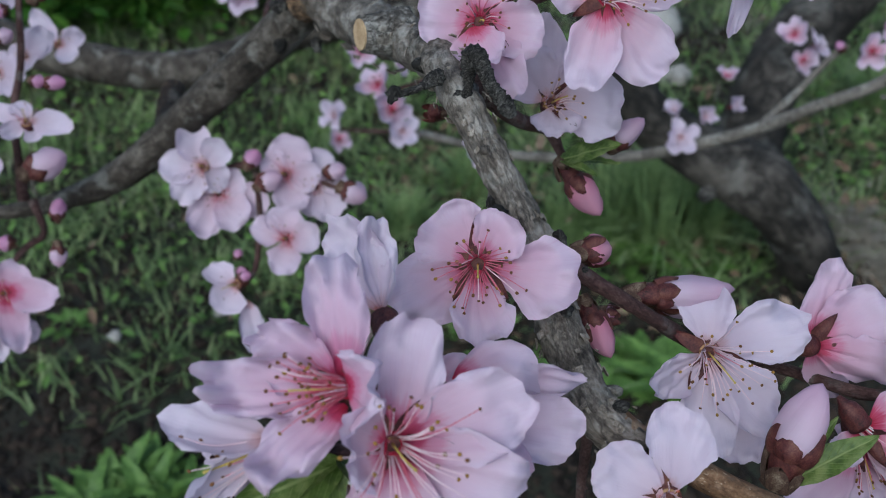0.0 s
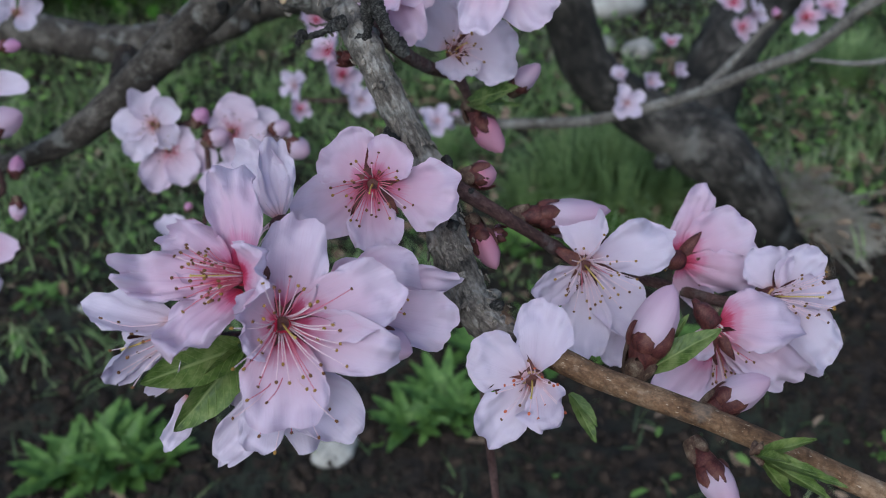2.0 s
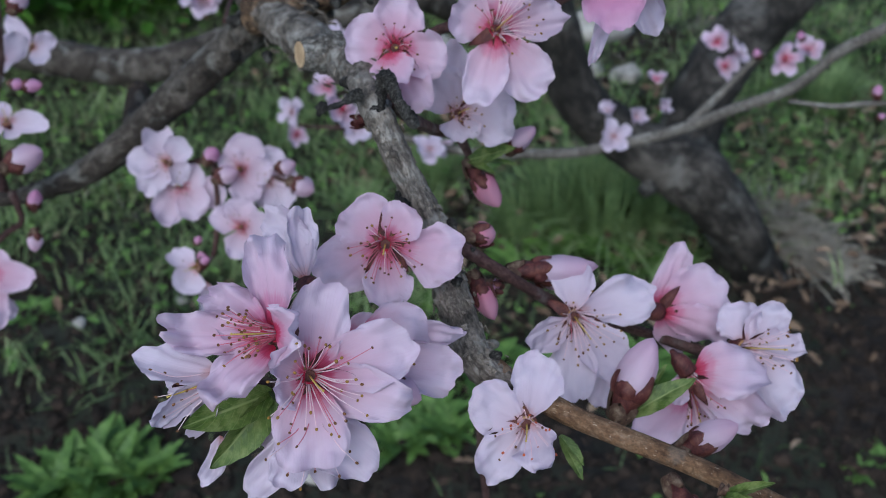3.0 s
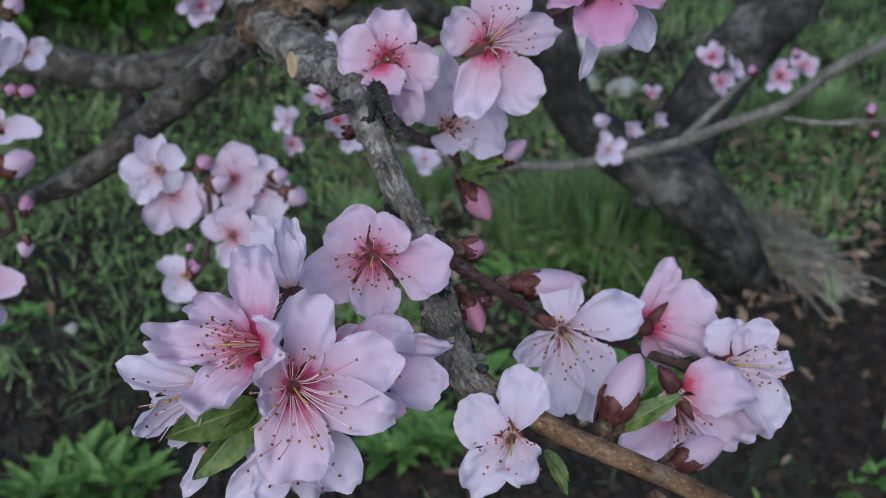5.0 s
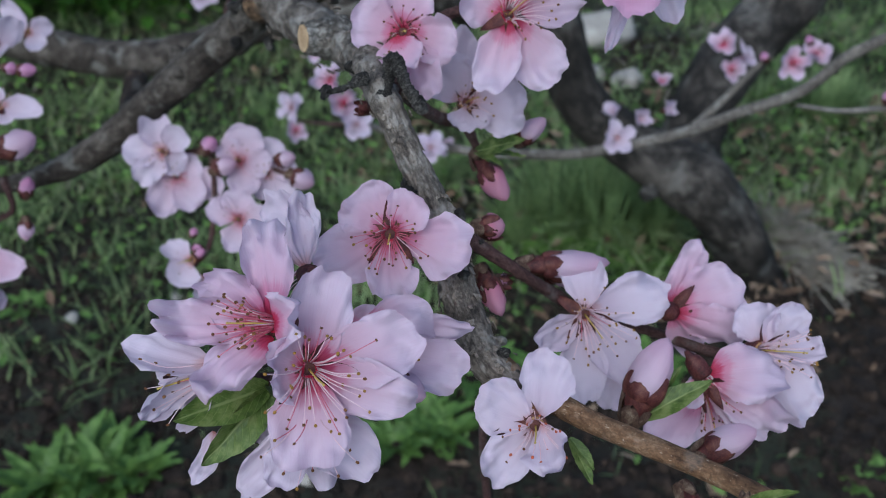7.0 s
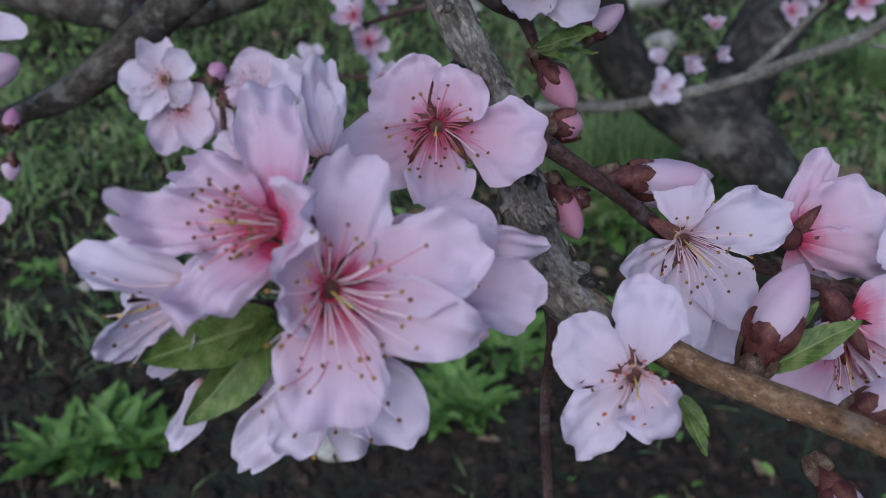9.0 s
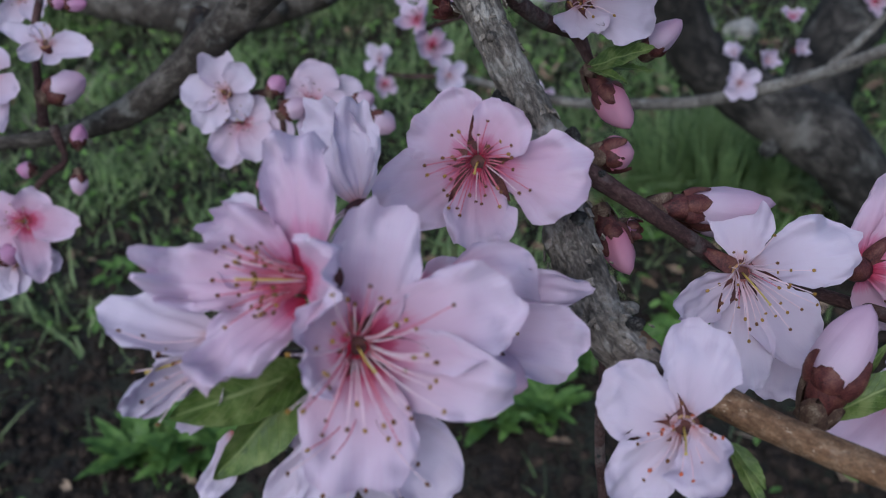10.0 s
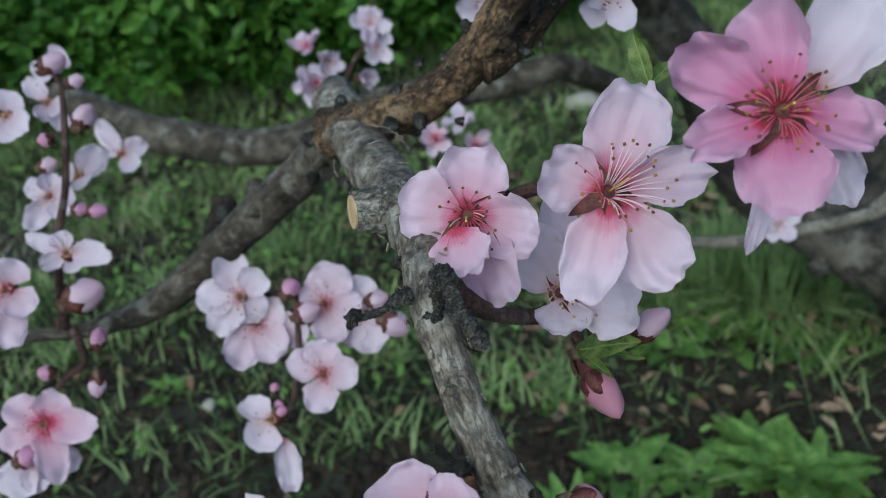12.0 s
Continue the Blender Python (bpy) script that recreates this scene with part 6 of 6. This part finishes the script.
place_far(0, (0.2023, 0.601, 0.3637), (0.53, -0.69, 0.49), 10, 0.8)
place_far(1, (0.221, 0.5612, 0.3766), (-0.2, -0.86, 0.48), 0, 1.05)
place_far(1, (0.2376, 0.569, 0.3791), (0.31, -0.64, 0.7), 40, 0.9)
place_far(0, (0.1187, 0.5818, 0.3102), (-0.19, -0.9, 0.39), 15, 0.95)
place_far(2, (0.1348, 0.5892, 0.3208), (0.2, -0.74, 0.64), 35, 0.85)
place_far(2, (0.1517, 0.5886, 0.3286), (0.58, -0.6, 0.56), 35, 0.75)
place_far(2, (0.1155, 0.5915, 0.324), (-0.35, -0.4, 0.85), 5, 0.8)
place_far(1, (0.1477, 0.5957, 0.3474), (0.12, -0.33, 0.94), 5, 0.75)
place_far(1, (-0.1572, 0.5874, 0.4387), (-0.06, -0.52, 0.85), 10, 1)
place_far(2, (-0.1459, 0.5834, 0.429), (0.48, -0.84, 0.26), 40, 1)
place_far(2, (-0.1263, 0.5806, 0.4185), (0.9, -0.44, 0.01), 0, 0.9)
place_far(0, (-0.1183, 0.5899, 0.4492), (0.16, -0.62, 0.77), 70, 0.9)
place_far(0, (-0.1154, 0.5823, 0.4364), (0.33, -0.94, -0.02), 20, 0.8)
place_far(1, (-0.1527, 0.5757, 0.4191), (0.01, -0.99, -0.13), 5, 0.9)
place_far(0, (-0.0403, 0.4887, 0.4925), (0.13, -0.99, 0.01), 5, 1.12)
place_far(0, (0.014, 0.326, 0.5413), (0.13, -0.99, 0.01), 5, 0.75)
place_far(1, (-0.0852, 0.5761, 0.38), (-0.15, -0.77, 0.62), 20, 1)
place_far(1, (-0.0618, 0.5768, 0.3737), (0.46, -0.8, 0.38), 50, 1)
place_far(0, (-0.072, 0.5926, 0.3828), (0.24, -0.26, 0.93), 0, 0.8)
# clusters on the twigs behind
blossom("pale pink peach blossom in a cluster behind", (-0.1144, 0.3289, 0.4413), [
    ((-0.00655, 0.00741, 0.01359), 0.0131, (0.36, -0.74, 0.57), dict(cup=0.25)),
    ((-0.01549, -0.00235, 0.00118), 0.0131, (0.17, -0.81, 0.57), dict(cup=0.25)),
    ((0.00819, 0.00528, 0.00754), 0.0119, (0.21, -0.89, 0.4), dict(cup=0.25)),
    ((-0.00905, -0.0102, -0.0093), 0.0119, (0.35, -0.78, 0.52), dict(cup=0.25)),
    ((0.00761, -0.00033, -0.00851), 0.0110, (0.46, -0.77, 0.44), dict(cup=0.25))],
    axis=(0, -0.80, 0.60), mat=PETAL_WHITE, stamens=10, spread=45, reach=0.007, tips=("gold", "brown"), red=0.1, sepals=0, group="blossoms further back", fine=(11, 12))
blossom("pink peach blossom with a brown heart behind", (-0.1102, 0.3276, 0.4305), [
    ((-0.00845, -0.01115, -0.01097), 0.0140, (0.33, -0.78, 0.53), dict(cup=0.25)),
    ((0.00856, -0.0072, -0.01013), 0.0148, (0.26, -0.67, 0.7), dict(cup=0.25)),
    ((0.01837, 0.00045, -0.00504), 0.0125, (0.19, -0.76, 0.62), dict(cup=0.25)),
    ((0.00873, 0.00588, 0.00455), 0.0117, (0.27, -0.81, 0.52), dict(cup=0.25)),
    ((-0.00799, 0.00434, 0.00363), 0.0101, (0.02, -0.62, 0.79), dict(cup=0.25))],
    axis=(0, -0.80, 0.60), mat=PETAL_FAR, stamens=10, spread=45, reach=0.007, tips=("gold", "brown"), red=0.1, sepals=0, group="blossoms further back", fine=(11, 12))
blossom("pink peach blossom with a brown heart behind", (-0.0857, 0.3329, 0.4348), [
    ((0.00286, 0.00837, 0.01214), 0.0168, (0.28, -0.82, 0.5), dict(cup=0.25)),
    ((0.01318, 0.00097, -0.00261), 0.0120, (0.17, -0.79, 0.59), dict(cup=0.25)),
    ((0.00283, -0.00943, -0.01182), 0.0120, (0.27, -0.72, 0.64), dict(cup=0.25)),
    ((-0.00757, 0.00225, 0.00587), 0.0112, (0.24, -0.76, 0.6), dict(cup=0.25))],
    axis=(0, -0.80, 0.60), mat=PETAL_FAR, stamens=10, spread=45, reach=0.007, tips=("gold", "brown"), red=0.1, sepals=0, group="blossoms further back", fine=(11, 12))
blossom("half-open pale blossom in a cluster behind", (-0.0751, 0.3335, 0.4287), [
    ((0.00815, -0.00726, -0.01009), 0.0128, (0.19, -0.72, 0.67), dict(cup=0.25)),
    ((0.00263, 0.00923, 0.01167), 0.0125, (0.25, -0.79, 0.56), dict(cup=0.25)),
    ((-0.00273, -0.00724, -0.00854), 0.0104, (0.26, -0.78, 0.58), dict(cup=0.25)),
    ((0.01234, 0.00292, 0.00069), 0.0097, (0.16, -0.8, 0.58), dict(cup=0.25))],
    axis=(0, -0.80, 0.60), mat=PETAL_WHITE, stamens=10, spread=45, reach=0.007, tips=("gold", "brown"), red=0.1, sepals=0, group="blossoms further back", fine=(11, 12))
blossom("pink peach blossom in a cluster behind", (-0.0841, 0.3127, 0.4198), [
    ((-0.0014, 0.00713, 0.00967), 0.0136, (0.3, -0.75, 0.59), dict(cup=0.25)),
    ((0.01216, 0.00123, -0), 0.0128, (0.08, -0.77, 0.64), dict(cup=0.25)),
    ((-0.00091, -0.00995, -0.00958), 0.0124, (0.3, -0.68, 0.67), dict(cup=0.25)),
    ((-0.01212, 0.00193, 0.00492), 0.0113, (0.16, -0.71, 0.68), dict(cup=0.25))],
    axis=(0, -0.80, 0.60), mat=PETAL_FAR, stamens=10, spread=45, reach=0.007, tips=("gold", "brown"), red=0.1, sepals=0, group="blossoms further back", fine=(11, 12))
blossom("white blossom seen from the side behind", (-0.1034, 0.3055, 0.4052), [
    ((-0.01074, 0.00418, 0.00611), 0.0103, (0.18, -0.63, 0.75), dict(cup=0.25)),
    ((-0.00532, -0.00793, -0.00693), 0.0146, (0.31, -0.73, 0.6), dict(cup=0.4)),
    ((0.0042, -0.01126, -0.01697), 0.0095, (0.35, -0.74, 0.58), dict(cup=0.4, base=(0.0034, -0.00233, -0.00469)))],
    axis=(-0.6, -0.7, 0.2), mat=PETAL_WHITE, stamens=4, spread=45, reach=0.007, tips=("gold", "brown"), red=0.1, sepals=0, group="blossoms further back", fine=(11, 12))
blossom("pink peach blossom with a crimson heart behind", (-0.1881, 0.3011, 0.406), [
    ((0.00328, 0.0078, 0.00925), 0.0126, (0.5, -0.74, 0.45), dict(cup=0.25)),
    ((0.01966, 0.00235, -0.00248), 0.0134, (0.17, -0.71, 0.68), dict(cup=0.3, notch=0.0, crown=0.6)),
    ((0.00554, -0.01259, -0.01758), 0.0126, (0.53, -0.6, 0.6), dict(cup=0.3, notch=0.0, crown=0.6)),
    ((-0.01346, 0.0033, 0.00934), 0.0134, (0.36, -0.58, 0.73), dict(cup=0.25)),
    ((-0.01522, -0.00823, -0.00618), 0.0130, (0.25, -0.83, 0.49), dict(cup=0.25))],
    axis=(0, -0.80, 0.60), mat=PETAL_BLUSH, stamens=10, spread=45, reach=0.007, tips=("gold", "brown"), red=0.1, sepals=0, group="blossoms further back", fine=(11, 12))
blossom("pale blossom under the pink one behind", (-0.1958, 0.298, 0.3905), [
    ((-0.01129, -0.00904, -0.00867), 0.0149, (0.32, -0.83, 0.45), dict(cup=0.25)),
    ((0.01598, 0.00462, -0.00343), 0.0109, (0.34, -0.66, 0.67), dict(cup=0.25)),
    ((-0.00185, -0.005, -0.01096), 0.0104, (0.52, -0.81, 0.28), dict(cup=0.25))],
    axis=(0, -0.80, 0.60), mat=PETAL_WHITE, stamens=4, spread=45, reach=0.007, tips=("gold", "brown"), red=0.1, sepals=0, group="blossoms further back", fine=(11, 12))
blossom("pink peach blossom behind", (-0.1859, 0.3085, 0.46), [
    ((0.00828, -0.00444, -0.00763), 0.0133, (0.36, -0.58, 0.73), dict(cup=0.25)),
    ((0.00309, -0.01205, -0.01597), 0.0132, (0.56, -0.61, 0.57), dict(cup=0.25)),
    ((0.00183, 0.00662, 0.00786), 0.0133, (0.57, -0.69, 0.45), dict(cup=0.25)),
    ((-0.01252, -0.00143, 0.00168), 0.0125, (0.17, -0.8, 0.58), dict(cup=0.25))],
    axis=(0, -0.80, 0.60), mat=PETAL_FAR, stamens=10, spread=45, reach=0.007, tips=("gold", "brown"), red=0.1, sepals=0, group="blossoms further back", fine=(11, 12))
blossom("half-open white blossom seen from the side behind", (-0.1737, 0.3285, 0.4612), [
    ((-0.01472, 0.00129, 0.0066), 0.0071, (0.22, -0.74, 0.64), dict(cup=0.3, crown=0.6, notch=0.0)),
    ((0.01653, 0.00131, -0.00124), 0.0091, (0.11, -0.83, 0.54), dict(cup=0.3, crown=0.65, notch=0.0)),
    ((-0.00372, 0.00552, 0.006), 0.0083, (0.4, -0.54, 0.74), dict(cup=0.25)),
    ((-0.00792, -0.00593, -0.003), 0.0067, (0.43, -0.79, 0.42), dict(cup=0.25)),
    ((0.00363, -0.0019, -0.00596), 0.0079, (0.49, -0.7, 0.52), dict(cup=0.25))],
    axis=(0.1, -0.2, 0.97), mat=PETAL_WHITE, stamens=8, spread=45, reach=0.007, tips=("gold", "brown"), red=0.1, sepals=0, group="blossoms further back", fine=(11, 12))
blossom("white blossom in a cluster behind", (-0.199, 0.3659, 0.4635), [
    ((-0.00939, 0.00137, 0.00507), 0.0096, (0.23, -0.75, 0.62), dict(cup=0.25)),
    ((0.00968, 0.00203, 0.00202), 0.0118, (0.12, -0.93, 0.35), dict(cup=0.25)),
    ((-0.00785, -0.00898, -0.00966), 0.0096, (0.49, -0.8, 0.35), dict(cup=0.25)),
    ((0.00701, -0.00508, -0.00635), 0.0087, (0.26, -0.59, 0.76), dict(cup=0.25)),
    ((-0.00055, 0.00669, 0.00683), 0.0097, (0.54, -0.58, 0.61), dict(cup=0.25))],
    axis=(0, -0.80, 0.60), mat=PETAL_WHITE, stamens=6, spread=45, reach=0.007, tips=("gold", "brown"), red=0.1, sepals=0, group="blossoms further back", fine=(11, 12))
blossom("white blossom in a cluster behind", (-0.1991, 0.388, 0.4604), [
    ((0.01025, 0.00758, 0.00861), 0.0134, (0.4, -0.87, 0.3), dict(cup=0.25)),
    ((-0.00589, -0.00002, 0.00181), 0.0102, (0.17, -0.82, 0.54), dict(cup=0.25)),
    ((0.00374, -0.00353, -0.00292), 0.0101, (0.18, -0.51, 0.84), dict(cup=0.25))],
    axis=(0, -0.80, 0.60), mat=PETAL_WHITE, stamens=4, spread=45, reach=0.007, tips=("gold", "brown"), red=0.1, sepals=0, group="blossoms further back", fine=(11, 12))
blossom("white blossom in a cluster behind", (-0.2064, 0.4374, 0.4458), [
    ((-0.01207, 0.00633, 0.01363), 0.0099, (0.31, -0.73, 0.61), dict(cup=0.25)),
    ((0.01144, 0.00432, 0.00316), 0.0099, (0.25, -0.91, 0.33), dict(cup=0.25)),
    ((0.00704, -0.00393, -0.00644), 0.0115, (0.23, -0.7, 0.68), dict(cup=0.25)),
    ((-0.00562, 0.00159, 0.00235), 0.0089, (0.05, -0.76, 0.64), dict(cup=0.25))],
    axis=(0.4, -0.6, 0.6), mat=PETAL_WHITE, stamens=4, spread=45, reach=0.007, tips=("gold", "brown"), red=0.1, sepals=0, group="blossoms further back", fine=(11, 12))
blossom("white blossom in a cluster behind", (-0.1991, 0.3855, 0.4941), [
    ((-0.008, 0.00416, 0.00897), 0.0083, (0.32, -0.71, 0.62), dict(cup=0.25)),
    ((0.00654, -0.00173, -0.00286), 0.0100, (0.07, -0.78, 0.63), dict(cup=0.25)),
    ((-0.00198, -0.00589, -0.00481), 0.0083, (0.62, -0.61, 0.5), dict(cup=0.25)),
    ((0.00854, -0.00572, -0.00969), 0.0074, (0.31, -0.68, 0.67), dict(cup=0.25))],
    axis=(0, -0.80, 0.60), mat=PETAL_WHITE, stamens=4, spread=45, reach=0.007, tips=("gold", "brown"), red=0.1, sepals=0, group="blossoms further back", fine=(11, 12))
blossom("white blossom in a cluster behind", (-0.2037, 0.4028, 0.5036), [
    ((-0.00676, -0.0038, -0.00381), 0.0094, (0.39, -0.9, 0.21), dict(cup=0.25)),
    ((0.0063, 0.00325, 0.0031), 0.0108, (0.36, -0.91, 0.21), dict(cup=0.25)),
    ((0.00493, -0.00225, -0.00317), 0.0090, (0.11, -0.72, 0.68), dict(cup=0.25))],
    axis=(0, -0.80, 0.60), mat=PETAL_WHITE, stamens=3, spread=45, reach=0.007, tips=("gold", "brown"), red=0.1, sepals=0, group="blossoms further back", fine=(11, 12))
blossom("pale blossom in a cluster behind", (-0.2026, 0.3638, 0.4988), [
    ((0.00141, 0.00521, 0.00767), 0.0116, (0.58, -0.72, 0.38), dict(cup=0.25)),
    ((0.00905, -0.00253, -0.00489), 0.0111, (0.15, -0.74, 0.65), dict(cup=0.25)),
    ((-0.00362, -0.00641, -0.00698), 0.0124, (0.58, -0.73, 0.36), dict(cup=0.25))],
    axis=(0, -0.80, 0.60), mat=PETAL_WHITE, stamens=4, spread=45, reach=0.007, tips=("gold", "brown"), red=0.1, sepals=0, group="blossoms further back", fine=(11, 12))
bud("round pink bud in a cluster behind", (-0.0991, 0.3306, 0.4396), (-0.0939, 0.3324, 0.4457), 0.007, PETAL_ROSE, 0.35, "buds further back", 2)
bud("round pink bud in a cluster behind", (-0.0956, 0.3266, 0.434), (-0.0854, 0.3269, 0.4378), 0.008, PETAL_BLUSH, 0.35, "buds further back", 2)
bud("round pink bud in a cluster behind", (-0.0653, 0.3303, 0.4304), (-0.0552, 0.3259, 0.4277), 0.009, PETAL_BLUSH, 0.35, "buds further back", 2)
bud("round pink bud in a cluster behind", (-0.072, 0.3373, 0.4317), (-0.0634, 0.3369, 0.4347), 0.007, PETAL_BLUSH, 0.35, "buds further back", 2)
bud("round pink bud in a cluster behind", (-0.1025, 0.3074, 0.4065), (-0.0978, 0.3065, 0.4087), 0.004, PETAL_ROSE, 0.35, "buds further back", 2)
bud("round pink bud in a cluster behind", (-0.1034, 0.3114, 0.4122), (-0.1015, 0.3117, 0.4162), 0.0035, PETAL_ROSE, 0.35, "buds further back", 2)
bud("round pink bud in a cluster behind", (-0.1751, 0.3177, 0.4466), (-0.1595, 0.3215, 0.4514), 0.0115, PETAL_BLUSH, 0.35, "buds further back", 2)
bud("round pink bud in a cluster behind", (-0.1871, 0.37, 0.513), (-0.1769, 0.3723, 0.5172), 0.008, PETAL_BLUSH, 0.35, "buds further back", 2)
bud("round pink bud in a cluster behind", (-0.1776, 0.3684, 0.5077), (-0.1704, 0.3688, 0.5097), 0.0055, PETAL_BLUSH, 0.35, "buds further back", 2)
bud("round pink bud in a cluster behind", (-0.1745, 0.36, 0.4936), (-0.1682, 0.364, 0.5015), 0.008, PETAL_BLUSH, 0.35, "buds further back", 2)
bud("round pink bud in a cluster behind", (-0.1878, 0.3506, 0.4831), (-0.1806, 0.3514, 0.4858), 0.006, PETAL_BLUSH, 0.35, "buds further back", 2)
bud("round pink bud in a cluster behind", (-0.1691, 0.3178, 0.4262), (-0.1666, 0.321, 0.434), 0.006, PETAL_ROSE, 0.35, "buds further back", 2)
bud("round pink bud in a cluster behind", (-0.1688, 0.3135, 0.4193), (-0.1679, 0.3071, 0.4129), 0.0065, PETAL_BLUSH, 0.35, "buds further back", 2)
bud("round pink bud in a cluster behind", (-0.1833, 0.3116, 0.4209), (-0.1891, 0.3093, 0.4229), 0.006, PETAL_ROSE, 0.35, "buds further back", 2)
bud("round pink bud in a cluster behind", (-0.1721, 0.3444, 0.4685), (-0.163, 0.3442, 0.4691), 0.0055, PETAL_ROSE, 0.35, "buds further back", 2)
bud("round pink bud in a cluster behind", (-0.1761, 0.3444, 0.4698), (-0.17, 0.3433, 0.4698), 0.005, PETAL_ROSE, 0.35, "buds further back", 2)
bud("round pink bud in a cluster behind", (-0.1826, 0.3573, 0.4919), (-0.1874, 0.3543, 0.4925), 0.0055, PETAL_ROSE, 0.35, "buds further back", 2)
bud("round pink bud in a cluster behind", (-0.198, 0.2921, 0.3951), (-0.1897, 0.2939, 0.3991), 0.008, PETAL_ROSE, 0.35, "buds further back", 2)
bud("round pink bud in a cluster behind", (-0.1015, 0.3124, 0.4061), (-0.1028, 0.3096, 0.4059), 0.006, PETAL_ROSE, 0.35, "buds further back", 2)
bud("round pink bud in a cluster behind", (0.2095, 0.5751, 0.3704), (0.2058, 0.5771, 0.3767), 0.006, PETAL_ROSE, 0.35, "buds further back", 2)
bud("round pink bud in a cluster behind", (0.2339, 0.5722, 0.3837), (0.2321, 0.5741, 0.3899), 0.006, PETAL_ROSE, 0.35, "buds further back", 2)
bud("round pink bud in a cluster behind", (0.2451, 0.4777, 0.3883), (0.2458, 0.4809, 0.3963), 0.006, PETAL_ROSE, 0.35, "buds further back", 2)
bud("round pink bud in a cluster behind", (0.2451, 0.4713, 0.379), (0.249, 0.4713, 0.3826), 0.004, PETAL_ROSE, 0.35, "buds further back", 2)
branch("cluster_twig", "thin dark red-brown twig among blossoms", [((-0.1298, 0.3473, 0.4286), 0.0022), ((-0.1118, 0.3369, 0.4347), 0.0016), ((-0.0992, 0.3356, 0.4381), 0.0015), ((-0.0905, 0.3369, 0.4347), 0.0013), ((-0.0744, 0.3359, 0.4298), 0.0011), ((-0.0646, 0.3322, 0.4279), 0.001)], BARK_TWIG, "twig", 5, 8, 0.1, 300, 2, 72.0)
branch("cluster_twig", "thin dark red-brown twig among blossoms", [((-0.0976, 0.3369, 0.4347), 0.0013), ((-0.0957, 0.3262, 0.4247), 0.0012), ((-0.0956, 0.3157, 0.4149), 0.0012), ((-0.0973, 0.3104, 0.4073), 0.0011), ((-0.1031, 0.3064, 0.4016), 0.001)], BARK_TWIG, "twig", 5, 8, 0.1, 300, 2, 73.0)
branch("cluster_twig", "thin dark red-brown twig among blossoms", [((-0.18, 0.3203, 0.4334), 0.0022), ((-0.1805, 0.3279, 0.4492), 0.0016), ((-0.1823, 0.337, 0.4602), 0.0015), ((-0.1801, 0.349, 0.4744), 0.0014), ((-0.1803, 0.3598, 0.4895), 0.0013), ((-0.181, 0.3686, 0.5034), 0.0011), ((-0.1838, 0.3738, 0.5123), 0.001)], BARK_TWIG, "twig", 5, 8, 0.1, 300, 2, 74.0)
branch("cluster_twig", "thin dark red-brown twig among blossoms", [((-0.1775, 0.3219, 0.4334), 0.0018), ((-0.1743, 0.3165, 0.422), 0.0013), ((-0.181, 0.3137, 0.4178), 0.0012), ((-0.1862, 0.3091, 0.4123), 0.0011), ((-0.1901, 0.3027, 0.4016), 0.001)], BARK_TWIG, "twig", 5, 8, 0.1, 300, 2, 75.0)
branch("cluster_twig", "thin dark red-brown twig among blossoms", [((-0.1292, 0.5228, 0.4233), 0.0016), ((-0.1328, 0.5833, 0.4248), 0.0012), ((-0.1196, 0.591, 0.442), 0.0011), ((-0.1164, 0.5972, 0.46), 0.0011)], BARK_TWIG, "twig", 5, 8, 0.1, 300, 2, 76.0)
branch("cluster_twig", "thin dark red-brown twig among blossoms", [((-0.0255, 0.4603, 0.4156), 0.0016), ((-0.0523, 0.4796, 0.3997), 0.0013), ((-0.0653, 0.4787, 0.3949), 0.0011)], BARK_TWIG, "twig", 5, 8, 0.1, 300, 2, 77.0)
branch("cluster_twig", "thin dark red-brown twig among blossoms", [((-0.0647, 0.658, 0.2796), 0.002), ((-0.1014, 0.663, 0.278), 0.0015), ((-0.1218, 0.6645, 0.2802), 0.0012)], BARK_TWIG, "twig", 5, 8, 0.1, 300, 2, 78.0)
for ob in KINDS:
    for o in (*ob.children_recursive, ob):
        bpy.data.objects.remove(o)
